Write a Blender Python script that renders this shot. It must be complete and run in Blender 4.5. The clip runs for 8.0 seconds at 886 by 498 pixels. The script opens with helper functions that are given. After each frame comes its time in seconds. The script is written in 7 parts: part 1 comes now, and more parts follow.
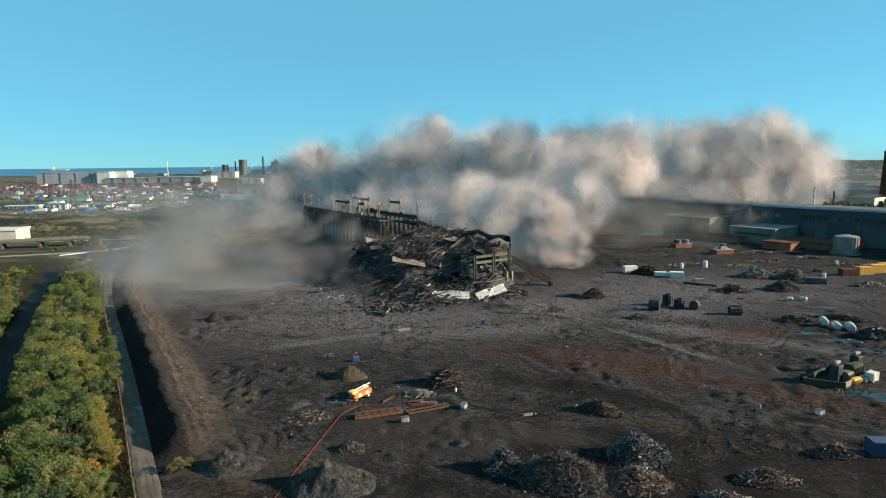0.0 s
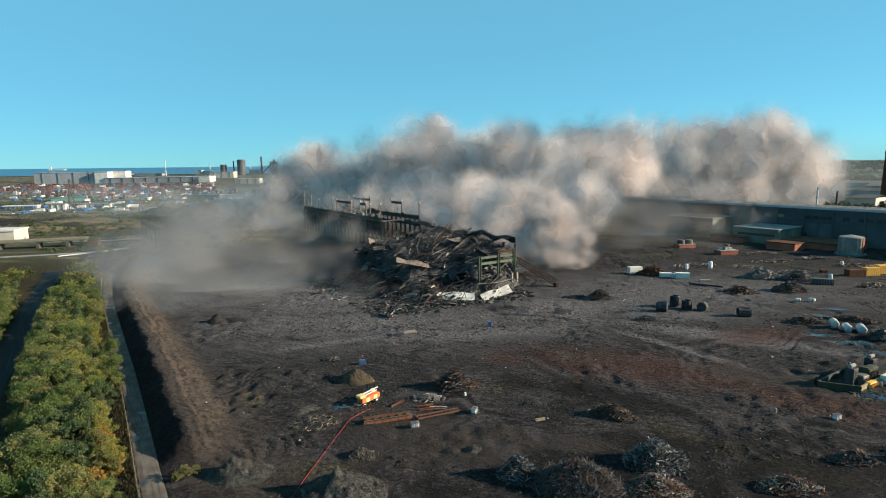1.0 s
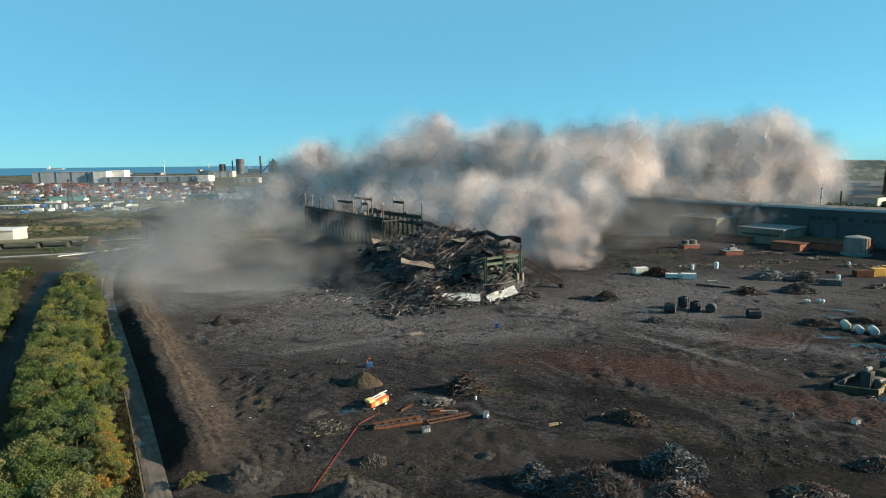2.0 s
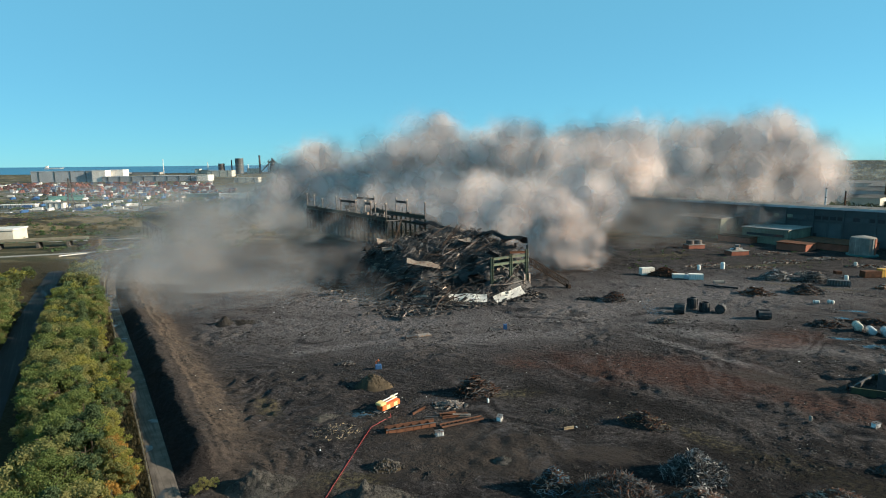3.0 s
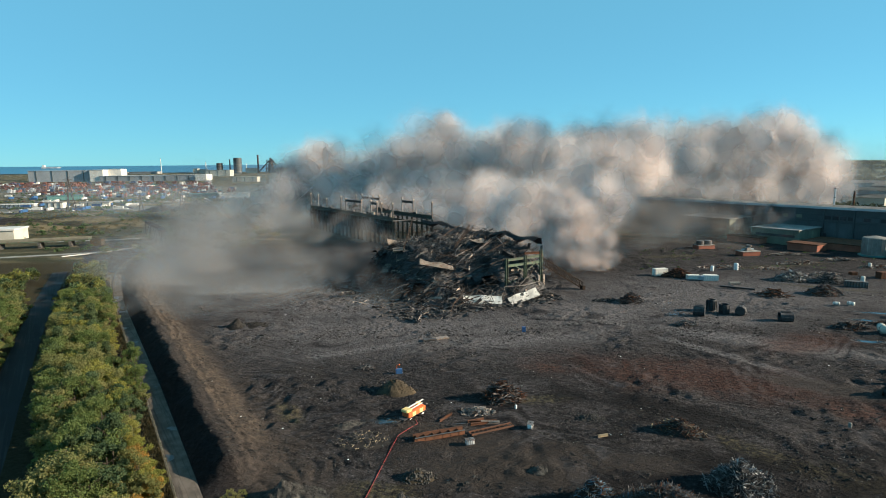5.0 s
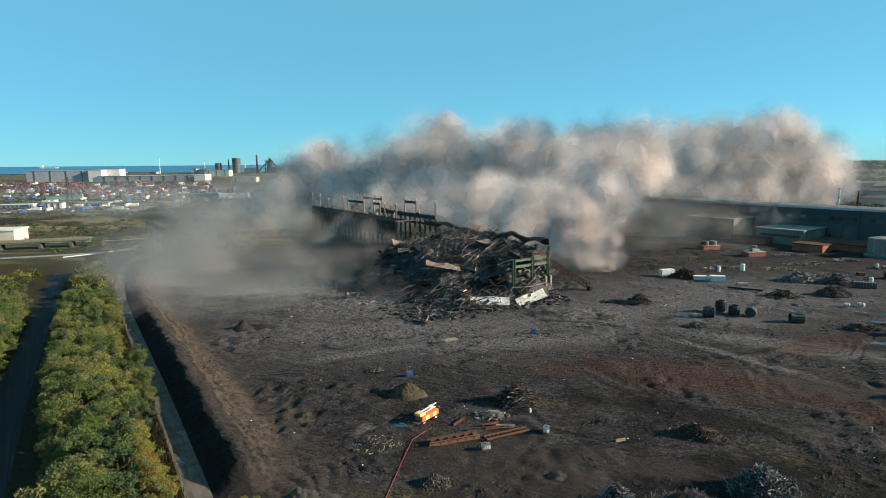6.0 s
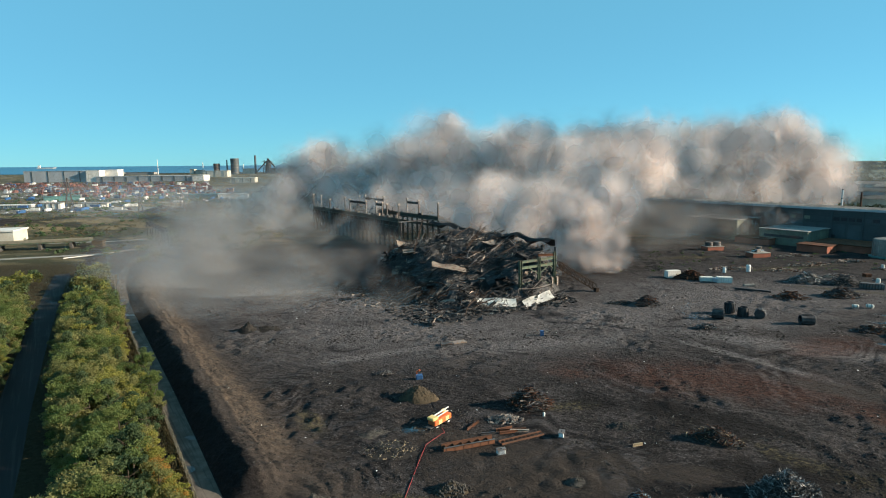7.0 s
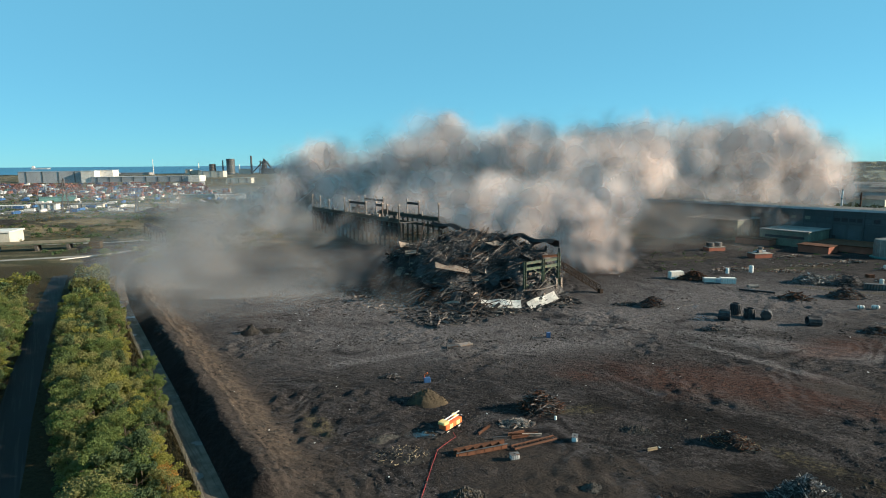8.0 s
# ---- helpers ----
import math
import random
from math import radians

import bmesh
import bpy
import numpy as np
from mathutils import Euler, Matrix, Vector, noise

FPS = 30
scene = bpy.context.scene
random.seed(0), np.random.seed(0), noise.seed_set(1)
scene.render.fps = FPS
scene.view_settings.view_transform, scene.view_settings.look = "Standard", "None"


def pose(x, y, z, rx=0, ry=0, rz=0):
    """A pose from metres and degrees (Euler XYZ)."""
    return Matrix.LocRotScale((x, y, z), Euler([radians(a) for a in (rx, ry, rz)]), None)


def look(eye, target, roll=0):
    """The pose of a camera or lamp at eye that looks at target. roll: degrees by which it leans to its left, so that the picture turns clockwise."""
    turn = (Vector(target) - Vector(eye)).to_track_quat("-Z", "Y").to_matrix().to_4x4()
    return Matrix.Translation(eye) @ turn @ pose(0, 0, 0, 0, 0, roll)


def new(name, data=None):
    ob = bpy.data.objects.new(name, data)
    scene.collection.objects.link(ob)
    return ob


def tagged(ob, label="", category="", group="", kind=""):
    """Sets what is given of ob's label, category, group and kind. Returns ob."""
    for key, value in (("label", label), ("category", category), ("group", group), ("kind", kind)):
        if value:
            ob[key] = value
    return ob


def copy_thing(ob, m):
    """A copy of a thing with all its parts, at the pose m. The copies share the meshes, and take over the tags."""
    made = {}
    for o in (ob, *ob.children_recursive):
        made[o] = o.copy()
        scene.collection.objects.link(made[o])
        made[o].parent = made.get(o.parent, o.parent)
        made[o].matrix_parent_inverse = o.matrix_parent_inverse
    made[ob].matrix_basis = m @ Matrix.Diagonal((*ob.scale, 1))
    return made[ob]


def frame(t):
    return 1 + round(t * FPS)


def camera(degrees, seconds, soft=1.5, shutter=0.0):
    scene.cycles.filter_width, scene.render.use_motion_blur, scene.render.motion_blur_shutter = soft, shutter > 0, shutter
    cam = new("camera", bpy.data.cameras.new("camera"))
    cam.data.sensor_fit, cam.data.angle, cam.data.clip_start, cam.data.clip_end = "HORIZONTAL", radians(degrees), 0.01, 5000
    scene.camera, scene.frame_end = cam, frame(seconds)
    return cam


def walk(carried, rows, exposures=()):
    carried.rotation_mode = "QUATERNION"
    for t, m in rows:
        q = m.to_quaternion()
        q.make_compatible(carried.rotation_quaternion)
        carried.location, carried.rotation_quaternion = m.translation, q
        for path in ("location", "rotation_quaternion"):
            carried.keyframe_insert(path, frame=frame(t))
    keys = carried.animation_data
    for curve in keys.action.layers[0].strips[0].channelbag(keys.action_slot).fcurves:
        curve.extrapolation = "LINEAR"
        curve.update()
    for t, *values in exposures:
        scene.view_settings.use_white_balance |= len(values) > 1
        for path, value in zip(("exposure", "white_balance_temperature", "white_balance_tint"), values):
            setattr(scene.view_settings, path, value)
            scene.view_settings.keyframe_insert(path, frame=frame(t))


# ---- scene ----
cam = camera(76.4, 8.0, soft=1.0)
# the eye stands 50 m over the yard; x to the right and y ahead of the first view
METRES, EYE, TILT, LEAN, TURN = 26.75, 50.0, 0.0, 0.0, 0.0
ROWS = [
    (0.0, 0.0, 0.0, 0.0, -0.12, -8.58, 0.78),
    (0.5, -0.0448, 0.0411, 0.0005, -0.23, -8.58, 0.78),
    (1.0, -0.0899, 0.0832, 0.0011, -0.31, -8.58, 0.77),
    (1.5, -0.1347, 0.127, 0.0026, -0.38, -8.6, 0.75),
    (3.0, -0.2834, 0.2389, 0.0006, -0.55, -8.66, 0.67),
    (3.5, -0.3382, 0.271, 0.0007, -0.61, -8.69, 0.66),
    (4.0, -0.3934, 0.3031, 0.0009, -0.67, -8.7, 0.65),
    (4.5, -0.4492, 0.3352, 0.001, -0.74, -8.7, 0.64),
    (6.0, -0.615, 0.4341, -0.0006, -0.96, -8.68, 0.61),
    (6.5, -0.669, 0.4662, -0.0001, -1.05, -8.65, 0.6),
    (7.0, -0.7214, 0.4975, -0.0002, -1.16, -8.63, 0.59),
    (7.5, -0.7728, 0.5289, 0.0002, -1.34, -8.62, 0.59),
    (8.0, -0.824, 0.5594, 0.0011, -1.57, -8.59, 0.58),
]
walk(cam, [(t, pose(0, 0, EYE, TILT, LEAN, TURN) @ pose(METRES * x, METRES * y, METRES * z, 90 + pitch, roll, yaw)) for t, x, y, z, yaw, pitch, roll in ROWS])

# ---- light: low autumn sun and clear sky ----
SUN_ELEVATION, SUN_TOWARDS = 20.5, Vector((0.99, -0.13, 0))
world = bpy.data.worlds.new("sky")
scene.world = world
world.use_nodes = True
wn = world.node_tree.nodes
wl = world.node_tree.links
sky = wn.new("ShaderNodeTexSky")
sky.sky_type = "NISHITA"
sky.sun_disc = False
sky.sun_elevation = radians(SUN_ELEVATION)
sky.sun_rotation = -math.atan2(SUN_TOWARDS.x, SUN_TOWARDS.y)
sky.air_density, sky.dust_density, sky.ozone_density = 0.7, 0.0, 2.5
wn["Background"].inputs["Strength"].default_value = 0.052
tint = wn.new("ShaderNodeMix")
tint.data_type, tint.blend_type = "RGBA", "MULTIPLY"
tint.inputs[0].default_value = 1.0
tint.inputs[7].default_value = (0.55, 1.06, 1.12, 1)
wl.new(sky.outputs["Color"], tint.inputs[6])
even = wn.new("ShaderNodeMix")
even.data_type = "RGBA"
even.inputs[0].default_value = 0.62
even.inputs[7].default_value = (1.6, 5.1, 7.0, 1)
wl.new(tint.outputs[2], even.inputs[6])
wl.new(even.outputs[2], wn["Background"].inputs["Color"])
sun = new("sun", bpy.data.lights.new("sun", "SUN"))
sun.data.energy, sun.data.angle, sun.data.color = 5.0, radians(0.55), (1.0, 0.87, 0.68)
flat = SUN_TOWARDS.normalized() * math.cos(radians(SUN_ELEVATION))
sun.matrix_world = look((0, 0, 0), (-flat.x, -flat.y, -math.sin(radians(SUN_ELEVATION))))
scene.view_settings.exposure = 1.22
scene.cycles.transparent_max_bounces = 112


# ---- tools ----
rnd = random.Random(7)
AX, BX = Vector((-0.552, 0.834)), Vector((0.834, 0.552))     # the works' two wall directions
YAW = math.degrees(math.atan2(BX.y, BX.x))


def uv(u, v):
    """Plan point u metres along the works' axis and v metres across it."""
    return Vector((AX.x * u + BX.x * v, AX.y * u + BX.y * v))


TABLE = np.random.RandomState(5).rand(256, 256)


def vnoise(x, y, size, shift=0):
    x, y = np.asarray(x, float) / size + shift * 17.3, np.asarray(y, float) / size + shift * 9.1
    i, j = np.floor(x).astype(int), np.floor(y).astype(int)
    a, b = x - i, y - j
    a, b = a * a * (3 - 2 * a), b * b * (3 - 2 * b)
    g = lambda p, q: TABLE[p % 256, q % 256]
    return (g(i, j) * (1 - a) + g(i + 1, j) * a) * (1 - b) + (g(i, j + 1) * (1 - a) + g(i + 1, j + 1) * a) * b


def ramp(x, a, b):
    k = np.clip((np.asarray(x, float) - a) / (b - a), 0, 1)
    return k * k * (3 - 2 * k)


def bank_toe(u):
    """Foot of the earth bank beside the track, across the works' axis."""
    return np.interp(u, (100, 120, 138, 158, 230, 250, 266, 290, 318, 342, 368, 390), (8.1, 8.4, 9.1, 9.7, 9.9, 10.4, 11.8, 13.2, 16.5, 20.9, 27.5, 36.0))


def height(x, y):
    """Height of the ground at a plan point."""
    x, y = np.asarray(x, float), np.asarray(y, float)
    u, v = AX.x * x + AX.y * y, BX.x * x + BX.y * y
    far = np.maximum(np.abs(x) / 0.82, np.abs(y))
    z = (46 - x * 0.0028) * np.maximum(0, (far - 1500) / 2200) ** 1.3
    toe = bank_toe(u)
    ends = ramp(u + (vnoise(x, y, 3, 17) - 0.5) * 3, 101, 107) * (1 - ramp(u, 300, 380))
    wob = vnoise(x, y, 5, 1) - 0.5
    w = v - toe + (wob * 1.5 + (vnoise(x, y, 2.6, 8) - 0.5) * 1.0 + (vnoise(u, v, 1.3, 14) - 0.5) * 0.7) * ramp(v - toe, 0.6, 3.2)
    bank = np.clip((w - 0.3) / 3.9, 0, 1) ** 0.9 * (1 - 0.6 * ramp(w, 5, 10.5)) * (1 - ramp(w, 9, 15 + 4 * wob))
    bank = bank + 0.12 * np.clip(1 - np.abs(w - 7.4) / 0.8, 0, 1) + 0.1 * np.clip(1 - np.abs(w - 9.6) / 0.8, 0, 1)
    z = z + (3.5 - 1.7 * ramp(u, 215, 270)) * ends * bank
    # curved push marks where the machine has spread the bank's near end
    fan = np.hypot(u - 98, v - 10)
    push = ramp(v, 12, 17) * (1 - ramp(v, 30, 40)) * ramp(u, 92, 100) * (1 - ramp(u, 120, 134))
    z = z + push * (0.34 * np.abs(np.sin(fan * 1.15 + vnoise(x, y, 6, 15) * 5)) + 0.3 * vnoise(x, y, 1.6, 16) - 0.2)
    yard = ramp(v, 12, 24) * (1 - ramp(y, 300, 420)) * (1 - ramp(np.abs(x), 160, 260))
    z = z + yard * ((vnoise(x, y, 11, 2) - 0.5) * 0.4 + (vnoise(x, y, 3.1, 3) - 0.5) * 0.26 + (vnoise(x, y, 1.6, 4) - 0.5) * 0.16 + ramp(vnoise(x, y, 16, 9), 0.48, 0.72) * (vnoise(x, y, 2.0, 5) - 0.4) * 0.95)
    # scrub and spoil beyond the cross road
    rough = ramp(y, 430, 520) * (1 - ramp(y, 560, 640)) * (1 - ramp(x, -230, -160))
    z = z + rough * (vnoise(x, y, 24, 6) * 6 + vnoise(x, y, 9, 7) * 2)
    return z


def bank_zone(x, y):
    """How far a plan point lies under the earth bank's own sheet, 0 to 1."""
    u, v = AX.x * x + AX.y * y, BX.x * x + BX.y * y
    w = v - bank_toe(u)
    return ramp(w, -0.4, 0.8) * (1 - ramp(w, 22, 24)) * ramp(u, 92, 95) * (1 - ramp(u, 296, 300))


def ground(x, y):
    return float(height(x, y))


def thing(name, at=(0, 0, 0), turn=0.0, label="", category="", group="", kind=""):
    ob = new(name)
    ob.empty_display_size = 0.2
    ob.matrix_basis = pose(*at, 0, 0, turn)
    return tagged(ob, label, category, group, kind)


def mesh_of(name, bm, material, smooth=False):
    me = bpy.data.meshes.new(name)
    bm.to_mesh(me)
    bm.free()
    me.materials.append(material)
    if smooth:
        me.shade_smooth()
    return me


def part(name, bm, material, parent=None, label="", smooth=False):
    ob = new(name, mesh_of(name, bm, material, smooth))
    if parent:
        ob.parent = parent
    if label:
        ob["label"] = label
    return ob


def raw(name, verts, faces, material, parent=None, smooth=False):
    me = bpy.data.meshes.new(name)
    me.from_pydata(verts, [], faces)
    me.materials.append(material)
    if smooth:
        me.shade_smooth()
    ob = new(name, me)
    if parent:
        ob.parent = parent
    return ob


def sheet(name, xs, ys, zs, material, parent=None, smooth=True):
    """A grid mesh from numpy arrays of the same two-dimensional shape."""
    n, m = xs.shape
    co = np.stack([xs, ys, zs], -1).reshape(-1, 3)
    idx = np.arange(n * m).reshape(n, m)
    f = np.stack([idx[:-1, :-1], idx[1:, :-1], idx[1:, 1:], idx[:-1, 1:]], -1).reshape(-1, 4)
    me = bpy.data.meshes.new(name)
    me.vertices.add(len(co))
    me.vertices.foreach_set("co", co.astype(np.float32).ravel())
    me.loops.add(f.size)
    me.loops.foreach_set("vertex_index", f.ravel().astype(np.int32))
    me.polygons.add(len(f))
    me.polygons.foreach_set("loop_start", np.arange(0, f.size, 4, dtype=np.int32))
    me.update(calc_edges=True)
    me.materials.append(material)
    if smooth:
        me.shade_smooth()
    ob = new(name, me)
    if parent:
        ob.parent = parent
    return ob


CUBE = [(x, y, z) for x in (-0.5, 0.5) for y in (-0.5, 0.5) for z in (-0.5, 0.5)]
SIDES = [(0, 1, 3, 2), (4, 6, 7, 5), (0, 4, 5, 1), (2, 3, 7, 6), (0, 2, 6, 4), (1, 5, 7, 3)]


def box(bm, x, y, z, sx, sy, sz, turn=0.0, m=None, bevel=0.0):
    """A box, x, y its middle and z its underside."""
    m = (m or Matrix()) @ pose(x, y, z + sz / 2, 0, 0, turn)
    vs = [bm.verts.new(m @ Vector((a * sx, b * sy, c * sz))) for a, b, c in CUBE]
    fs = [bm.faces.new([vs[i] for i in s]) for s in SIDES]
    if bevel:
        es = list({e for f in fs for e in f.edges})
        bmesh.ops.bevel(bm, geom=es, offset=bevel, segments=1, affect="EDGES")
    return bm


def bar(bm, a, b, w, h=None, roll=0.0):
    """A straight bar from a to b."""
    a, b = Vector(a), Vector(b)
    d = b - a
    if d.length < 1e-4:
        return bm
    m = Matrix.Translation((a + b) / 2) @ d.to_track_quat("X", "Z").to_matrix().to_4x4() @ pose(0, 0, 0, roll)
    vs = [bm.verts.new(m @ Vector((p * d.length, q * w, r * (h or w)))) for p, q, r in CUBE]
    for s in SIDES:
        bm.faces.new([vs[i] for i in s])
    return bm


def rod(bm, a, b, r, r2=None, n=10, caps=True):
    a, b = Vector(a), Vector(b)
    q = (b - a).to_track_quat("Z", "Y")
    rings = []
    for p, k in ((a, r), (b, r if r2 is None else r2)):
        rings.append([bm.verts.new(p + q @ Vector((k * math.cos(2 * math.pi * i / n), k * math.sin(2 * math.pi * i / n), 0))) for i in range(n)])
    for i in range(n):
        bm.faces.new((rings[0][i], rings[0][(i + 1) % n], rings[1][(i + 1) % n], rings[1][i]))
    if caps:
        bm.faces.new(rings[0][::-1])
        bm.faces.new(rings[1])
    return bm


def lathe(bm, profile, at=(0, 0, 0), n=20):
    """A turned form from pairs (radius, height)."""
    rings = []
    for r, z in profile:
        rings.append([bm.verts.new((at[0] + r * math.cos(2 * math.pi * i / n), at[1] + r * math.sin(2 * math.pi * i / n), at[2] + z)) for i in range(n)])
    for p, q in zip(rings, rings[1:]):
        for i in range(n):
            bm.faces.new((p[i], p[(i + 1) % n], q[(i + 1) % n], q[i]))
    bm.faces.new(rings[0][::-1])
    bm.faces.new(rings[-1])
    return bm


def hose_path(bm, pts, r, n=6):
    """One continuous tube along a line of points."""
    rings = []
    for i, p in enumerate(pts):
        q = (pts[min(i + 1, len(pts) - 1)] - pts[max(i - 1, 0)]).to_track_quat("Z", "Y")
        rings.append([bm.verts.new(p + q @ Vector((r * math.cos(2 * math.pi * k / n), r * math.sin(2 * math.pi * k / n), 0))) for k in range(n)])
    for a, b in zip(rings, rings[1:]):
        for k in range(n):
            bm.faces.new((a[k], a[(k + 1) % n], b[(k + 1) % n], b[k]))
    bm.faces.new(rings[0][::-1])
    bm.faces.new(rings[-1])
    return bm


def ibeam(bm, a, b, w, h, t=0.06, roll=0.0):
    a, b = Vector(a), Vector(b)
    up = Matrix.Rotation(radians(roll), 3, (b - a).normalized()) @ ((b - a).to_track_quat("X", "Z") @ Vector((0, 0, 1)))
    for k in (-0.5, 0.5):
        bar(bm, a + up * h * k, b + up * h * k, w, t, roll)
    bar(bm, a, b, t, h, roll)
    return bm


def truss(bm, a, b, h, step, w):
    """A flat lattice girder from a to b, h high."""
    a, b = Vector(a), Vector(b)
    up = Vector((0, 0, h))
    bar(bm, a, b, w)
    bar(bm, a + up, b + up, w)
    n = max(1, round((b - a).length / step))
    for i in range(n):
        p, q = a.lerp(b, i / n), a.lerp(b, (i + 1) / n)
        bar(bm, p, p + up, w * 0.7)
        bar(bm, *((p, q + up) if i % 2 else (p + up, q)), w * 0.7)
    bar(bm, b, b + up, w * 0.7)
    return bm


# ---- materials ----
def lin(h):
    return tuple((int(h[i:i + 2], 16) / 255) ** 2.2 for i in (0, 2, 4)) + (1,)


class Nodes:
    """Short hand for building one node tree."""

    def __init__(self, name):
        self.mat = bpy.data.materials.new(name)
        self.mat.use_nodes = True
        self.t = self.mat.node_tree
        self.bsdf = self.t.nodes["Principled BSDF"]
        self.out = self.t.nodes["Material Output"]
        self.pos = self.t.nodes.new("ShaderNodeNewGeometry").outputs["Position"]

    def put(self, socket, value):
        if isinstance(value, bpy.types.NodeSocket):
            self.t.links.new(value, socket)
        else:
            socket.default_value = value

    def node(self, kind, **ins):
        n = self.t.nodes.new(kind)
        for k, v in ins.items():
            self.put(n.inputs[k.replace("_", " ")], v)
        return n

    def noise(self, scale, detail=4, rough=0.6, at=None, distort=0.0):
        n = self.node("ShaderNodeTexNoise", Scale=scale, Detail=detail, Roughness=rough, Distortion=distort)
        self.t.links.new(at or self.pos, n.inputs["Vector"])
        return n.outputs["Fac"]

    def math(self, op, a, b=0.0, c=0.0, clamp=False):
        n = self.t.nodes.new("ShaderNodeMath")
        n.operation, n.use_clamp = op, clamp
        for s, v in zip(n.inputs, (a, b, c)):
            self.put(s, v)
        return n.outputs[0]

    def band(self, x, a, b, lo=0.0, hi=1.0):
        n = self.t.nodes.new("ShaderNodeMapRange")
        n.interpolation_type = "SMOOTHSTEP"
        for k, v in (("Value", x), ("From Min", a), ("From Max", b), ("To Min", lo), ("To Max", hi)):
            self.put(n.inputs[k], v)
        return n.outputs[0]

    def mix(self, fac, a, b, how="MIX"):
        n = self.t.nodes.new("ShaderNodeMix")
        n.data_type, n.blend_type = "RGBA", how
        self.put(n.inputs[0], fac)
        self.put(n.inputs[6], a)
        self.put(n.inputs[7], b)
        return n.outputs[2]

    def mapped(self, scale=(1, 1, 1), turn=0.0, move=(0, 0, 0)):
        n = self.t.nodes.new("ShaderNodeMapping")
        n.vector_type = "TEXTURE"
        n.inputs["Location"].default_value = move
        n.inputs["Rotation"].default_value = (0, 0, radians(turn))
        n.inputs["Scale"].default_value = scale
        self.t.links.new(self.pos, n.inputs["Vector"])
        return n.outputs["Vector"]

    def split(self, v=None):
        n = self.t.nodes.new("ShaderNodeSeparateXYZ")
        self.t.links.new(v or self.pos, n.inputs[0])
        return n.outputs

    def bump(self, h, strength=0.5, distance=0.1):
        n = self.node("ShaderNodeBump", Strength=strength, Distance=distance, Height=h)
        self.t.links.new(n.outputs[0], self.bsdf.inputs["Normal"])

    def set(self, **ins):
        for k, v in ins.items():
            self.put(self.bsdf.inputs[k.replace("_", " ")], v)
        return self.mat


def weathered(name, a, b, big=0.15, small=2.5, rough=0.8, metal=0.0, relief=0.4, depth=0.05, rust=None, amount=0.35, island=False, spread=0.35, streak=0.0):
    """A worn surface: two base colours mixed by large stains, grain at a small scale, patches of rust or dirt."""
    n = Nodes(name)
    rand = n.t.nodes.new("ShaderNodeNewGeometry").outputs["Random Per Island"] if island else n.t.nodes.new("ShaderNodeObjectInfo").outputs["Random"]
    stains = n.noise(big, 5, 0.65)
    grain = n.noise(small, 5, 0.7)
    col = n.mix(n.band(stains, 0.35, 0.65), a, b)
    if rust:
        worn = n.noise(big * 3.1, 6, 0.7, distort=0.6)
        col = n.mix(n.band(worn, 0.62 - amount * 0.35, 0.72 - amount * 0.35), col, rust)
    if streak:
        runs = n.noise(1.0, 4, 0.6, at=n.mapped((0.7, 0.7, 9)))
        col = n.mix(n.math("MULTIPLY", n.band(runs, 0.5, 0.75), streak), col, (0.05, 0.045, 0.04, 1))
    shade = n.math("MULTIPLY_ADD", grain, 0.7, 0.65)
    vary = n.math("MULTIPLY_ADD", rand, spread, 1 - spread / 2)
    both = n.math("MULTIPLY", shade, vary)
    tone = n.t.nodes.new("ShaderNodeCombineColor")
    for i in range(3):
        n.put(tone.inputs[i], both)
    col = n.mix(1.0, col, tone.outputs[0], "MULTIPLY")
    n.bump(grain, relief, depth)
    return n.set(Base_Color=col, Roughness=n.band(grain, 0.2, 0.8, rough - 0.12, min(1.0, rough + 0.12)), Metallic=metal, Specular_IOR_Level=0.12 if rough > 0.75 else 0.35)


def leaves(name, a, b, glow=(0.17, 0.21, 0.04, 1)):
    n = Nodes(name)
    rand = n.t.nodes.new("ShaderNodeNewGeometry").outputs["Random Per Island"]
    each = n.t.nodes.new("ShaderNodeObjectInfo").outputs["Random"]
    col = n.mix(n.math("MULTIPLY_ADD", each, 0.75, n.math("MULTIPLY", rand, 0.25)), a, b)
    n.set(Base_Color=col, Roughness=0.7, Specular_IOR_Level=0.15)
    tr = n.node("ShaderNodeBsdfTranslucent", Color=n.mix(0.5, col, glow))
    mx = n.node("ShaderNodeMixShader", Fac=0.45)
    n.t.links.new(n.bsdf.outputs[0], mx.inputs[1])
    n.t.links.new(tr.outputs[0], mx.inputs[2])
    n.t.links.new(mx.outputs[0], n.out.inputs["Surface"])
    return n.mat


M = {}
M["rust"] = weathered("rusty_steel", (0.11, 0.046, 0.026, 1), (0.055, 0.028, 0.018, 1), 0.4, 6, 0.85, 0.2, spread=0.6)
M["orange_rust"] = weathered("orange_rust", (0.135, 0.06, 0.035, 1), (0.075, 0.042, 0.03, 1), 0.3, 5, 0.85, 0.1)
M["dark_steel"] = weathered("sooty_steel", (0.022, 0.023, 0.026, 1), (0.062, 0.058, 0.056, 1), 0.3, 4, 0.7, 0.3, spread=0.9)
M["brown_steel"] = weathered("brown_sooty_steel", (0.055, 0.036, 0.027, 1), (0.030, 0.023, 0.019, 1), 0.4, 6, 0.8, 0.2, spread=0.7)
M["grey_steel"] = weathered("bare_grey_steel", (0.13, 0.125, 0.12, 1), (0.065, 0.062, 0.06, 1), 0.3, 4, 0.6, 0.2, rust=(0.12, 0.06, 0.035, 1), amount=0.3, spread=0.9)
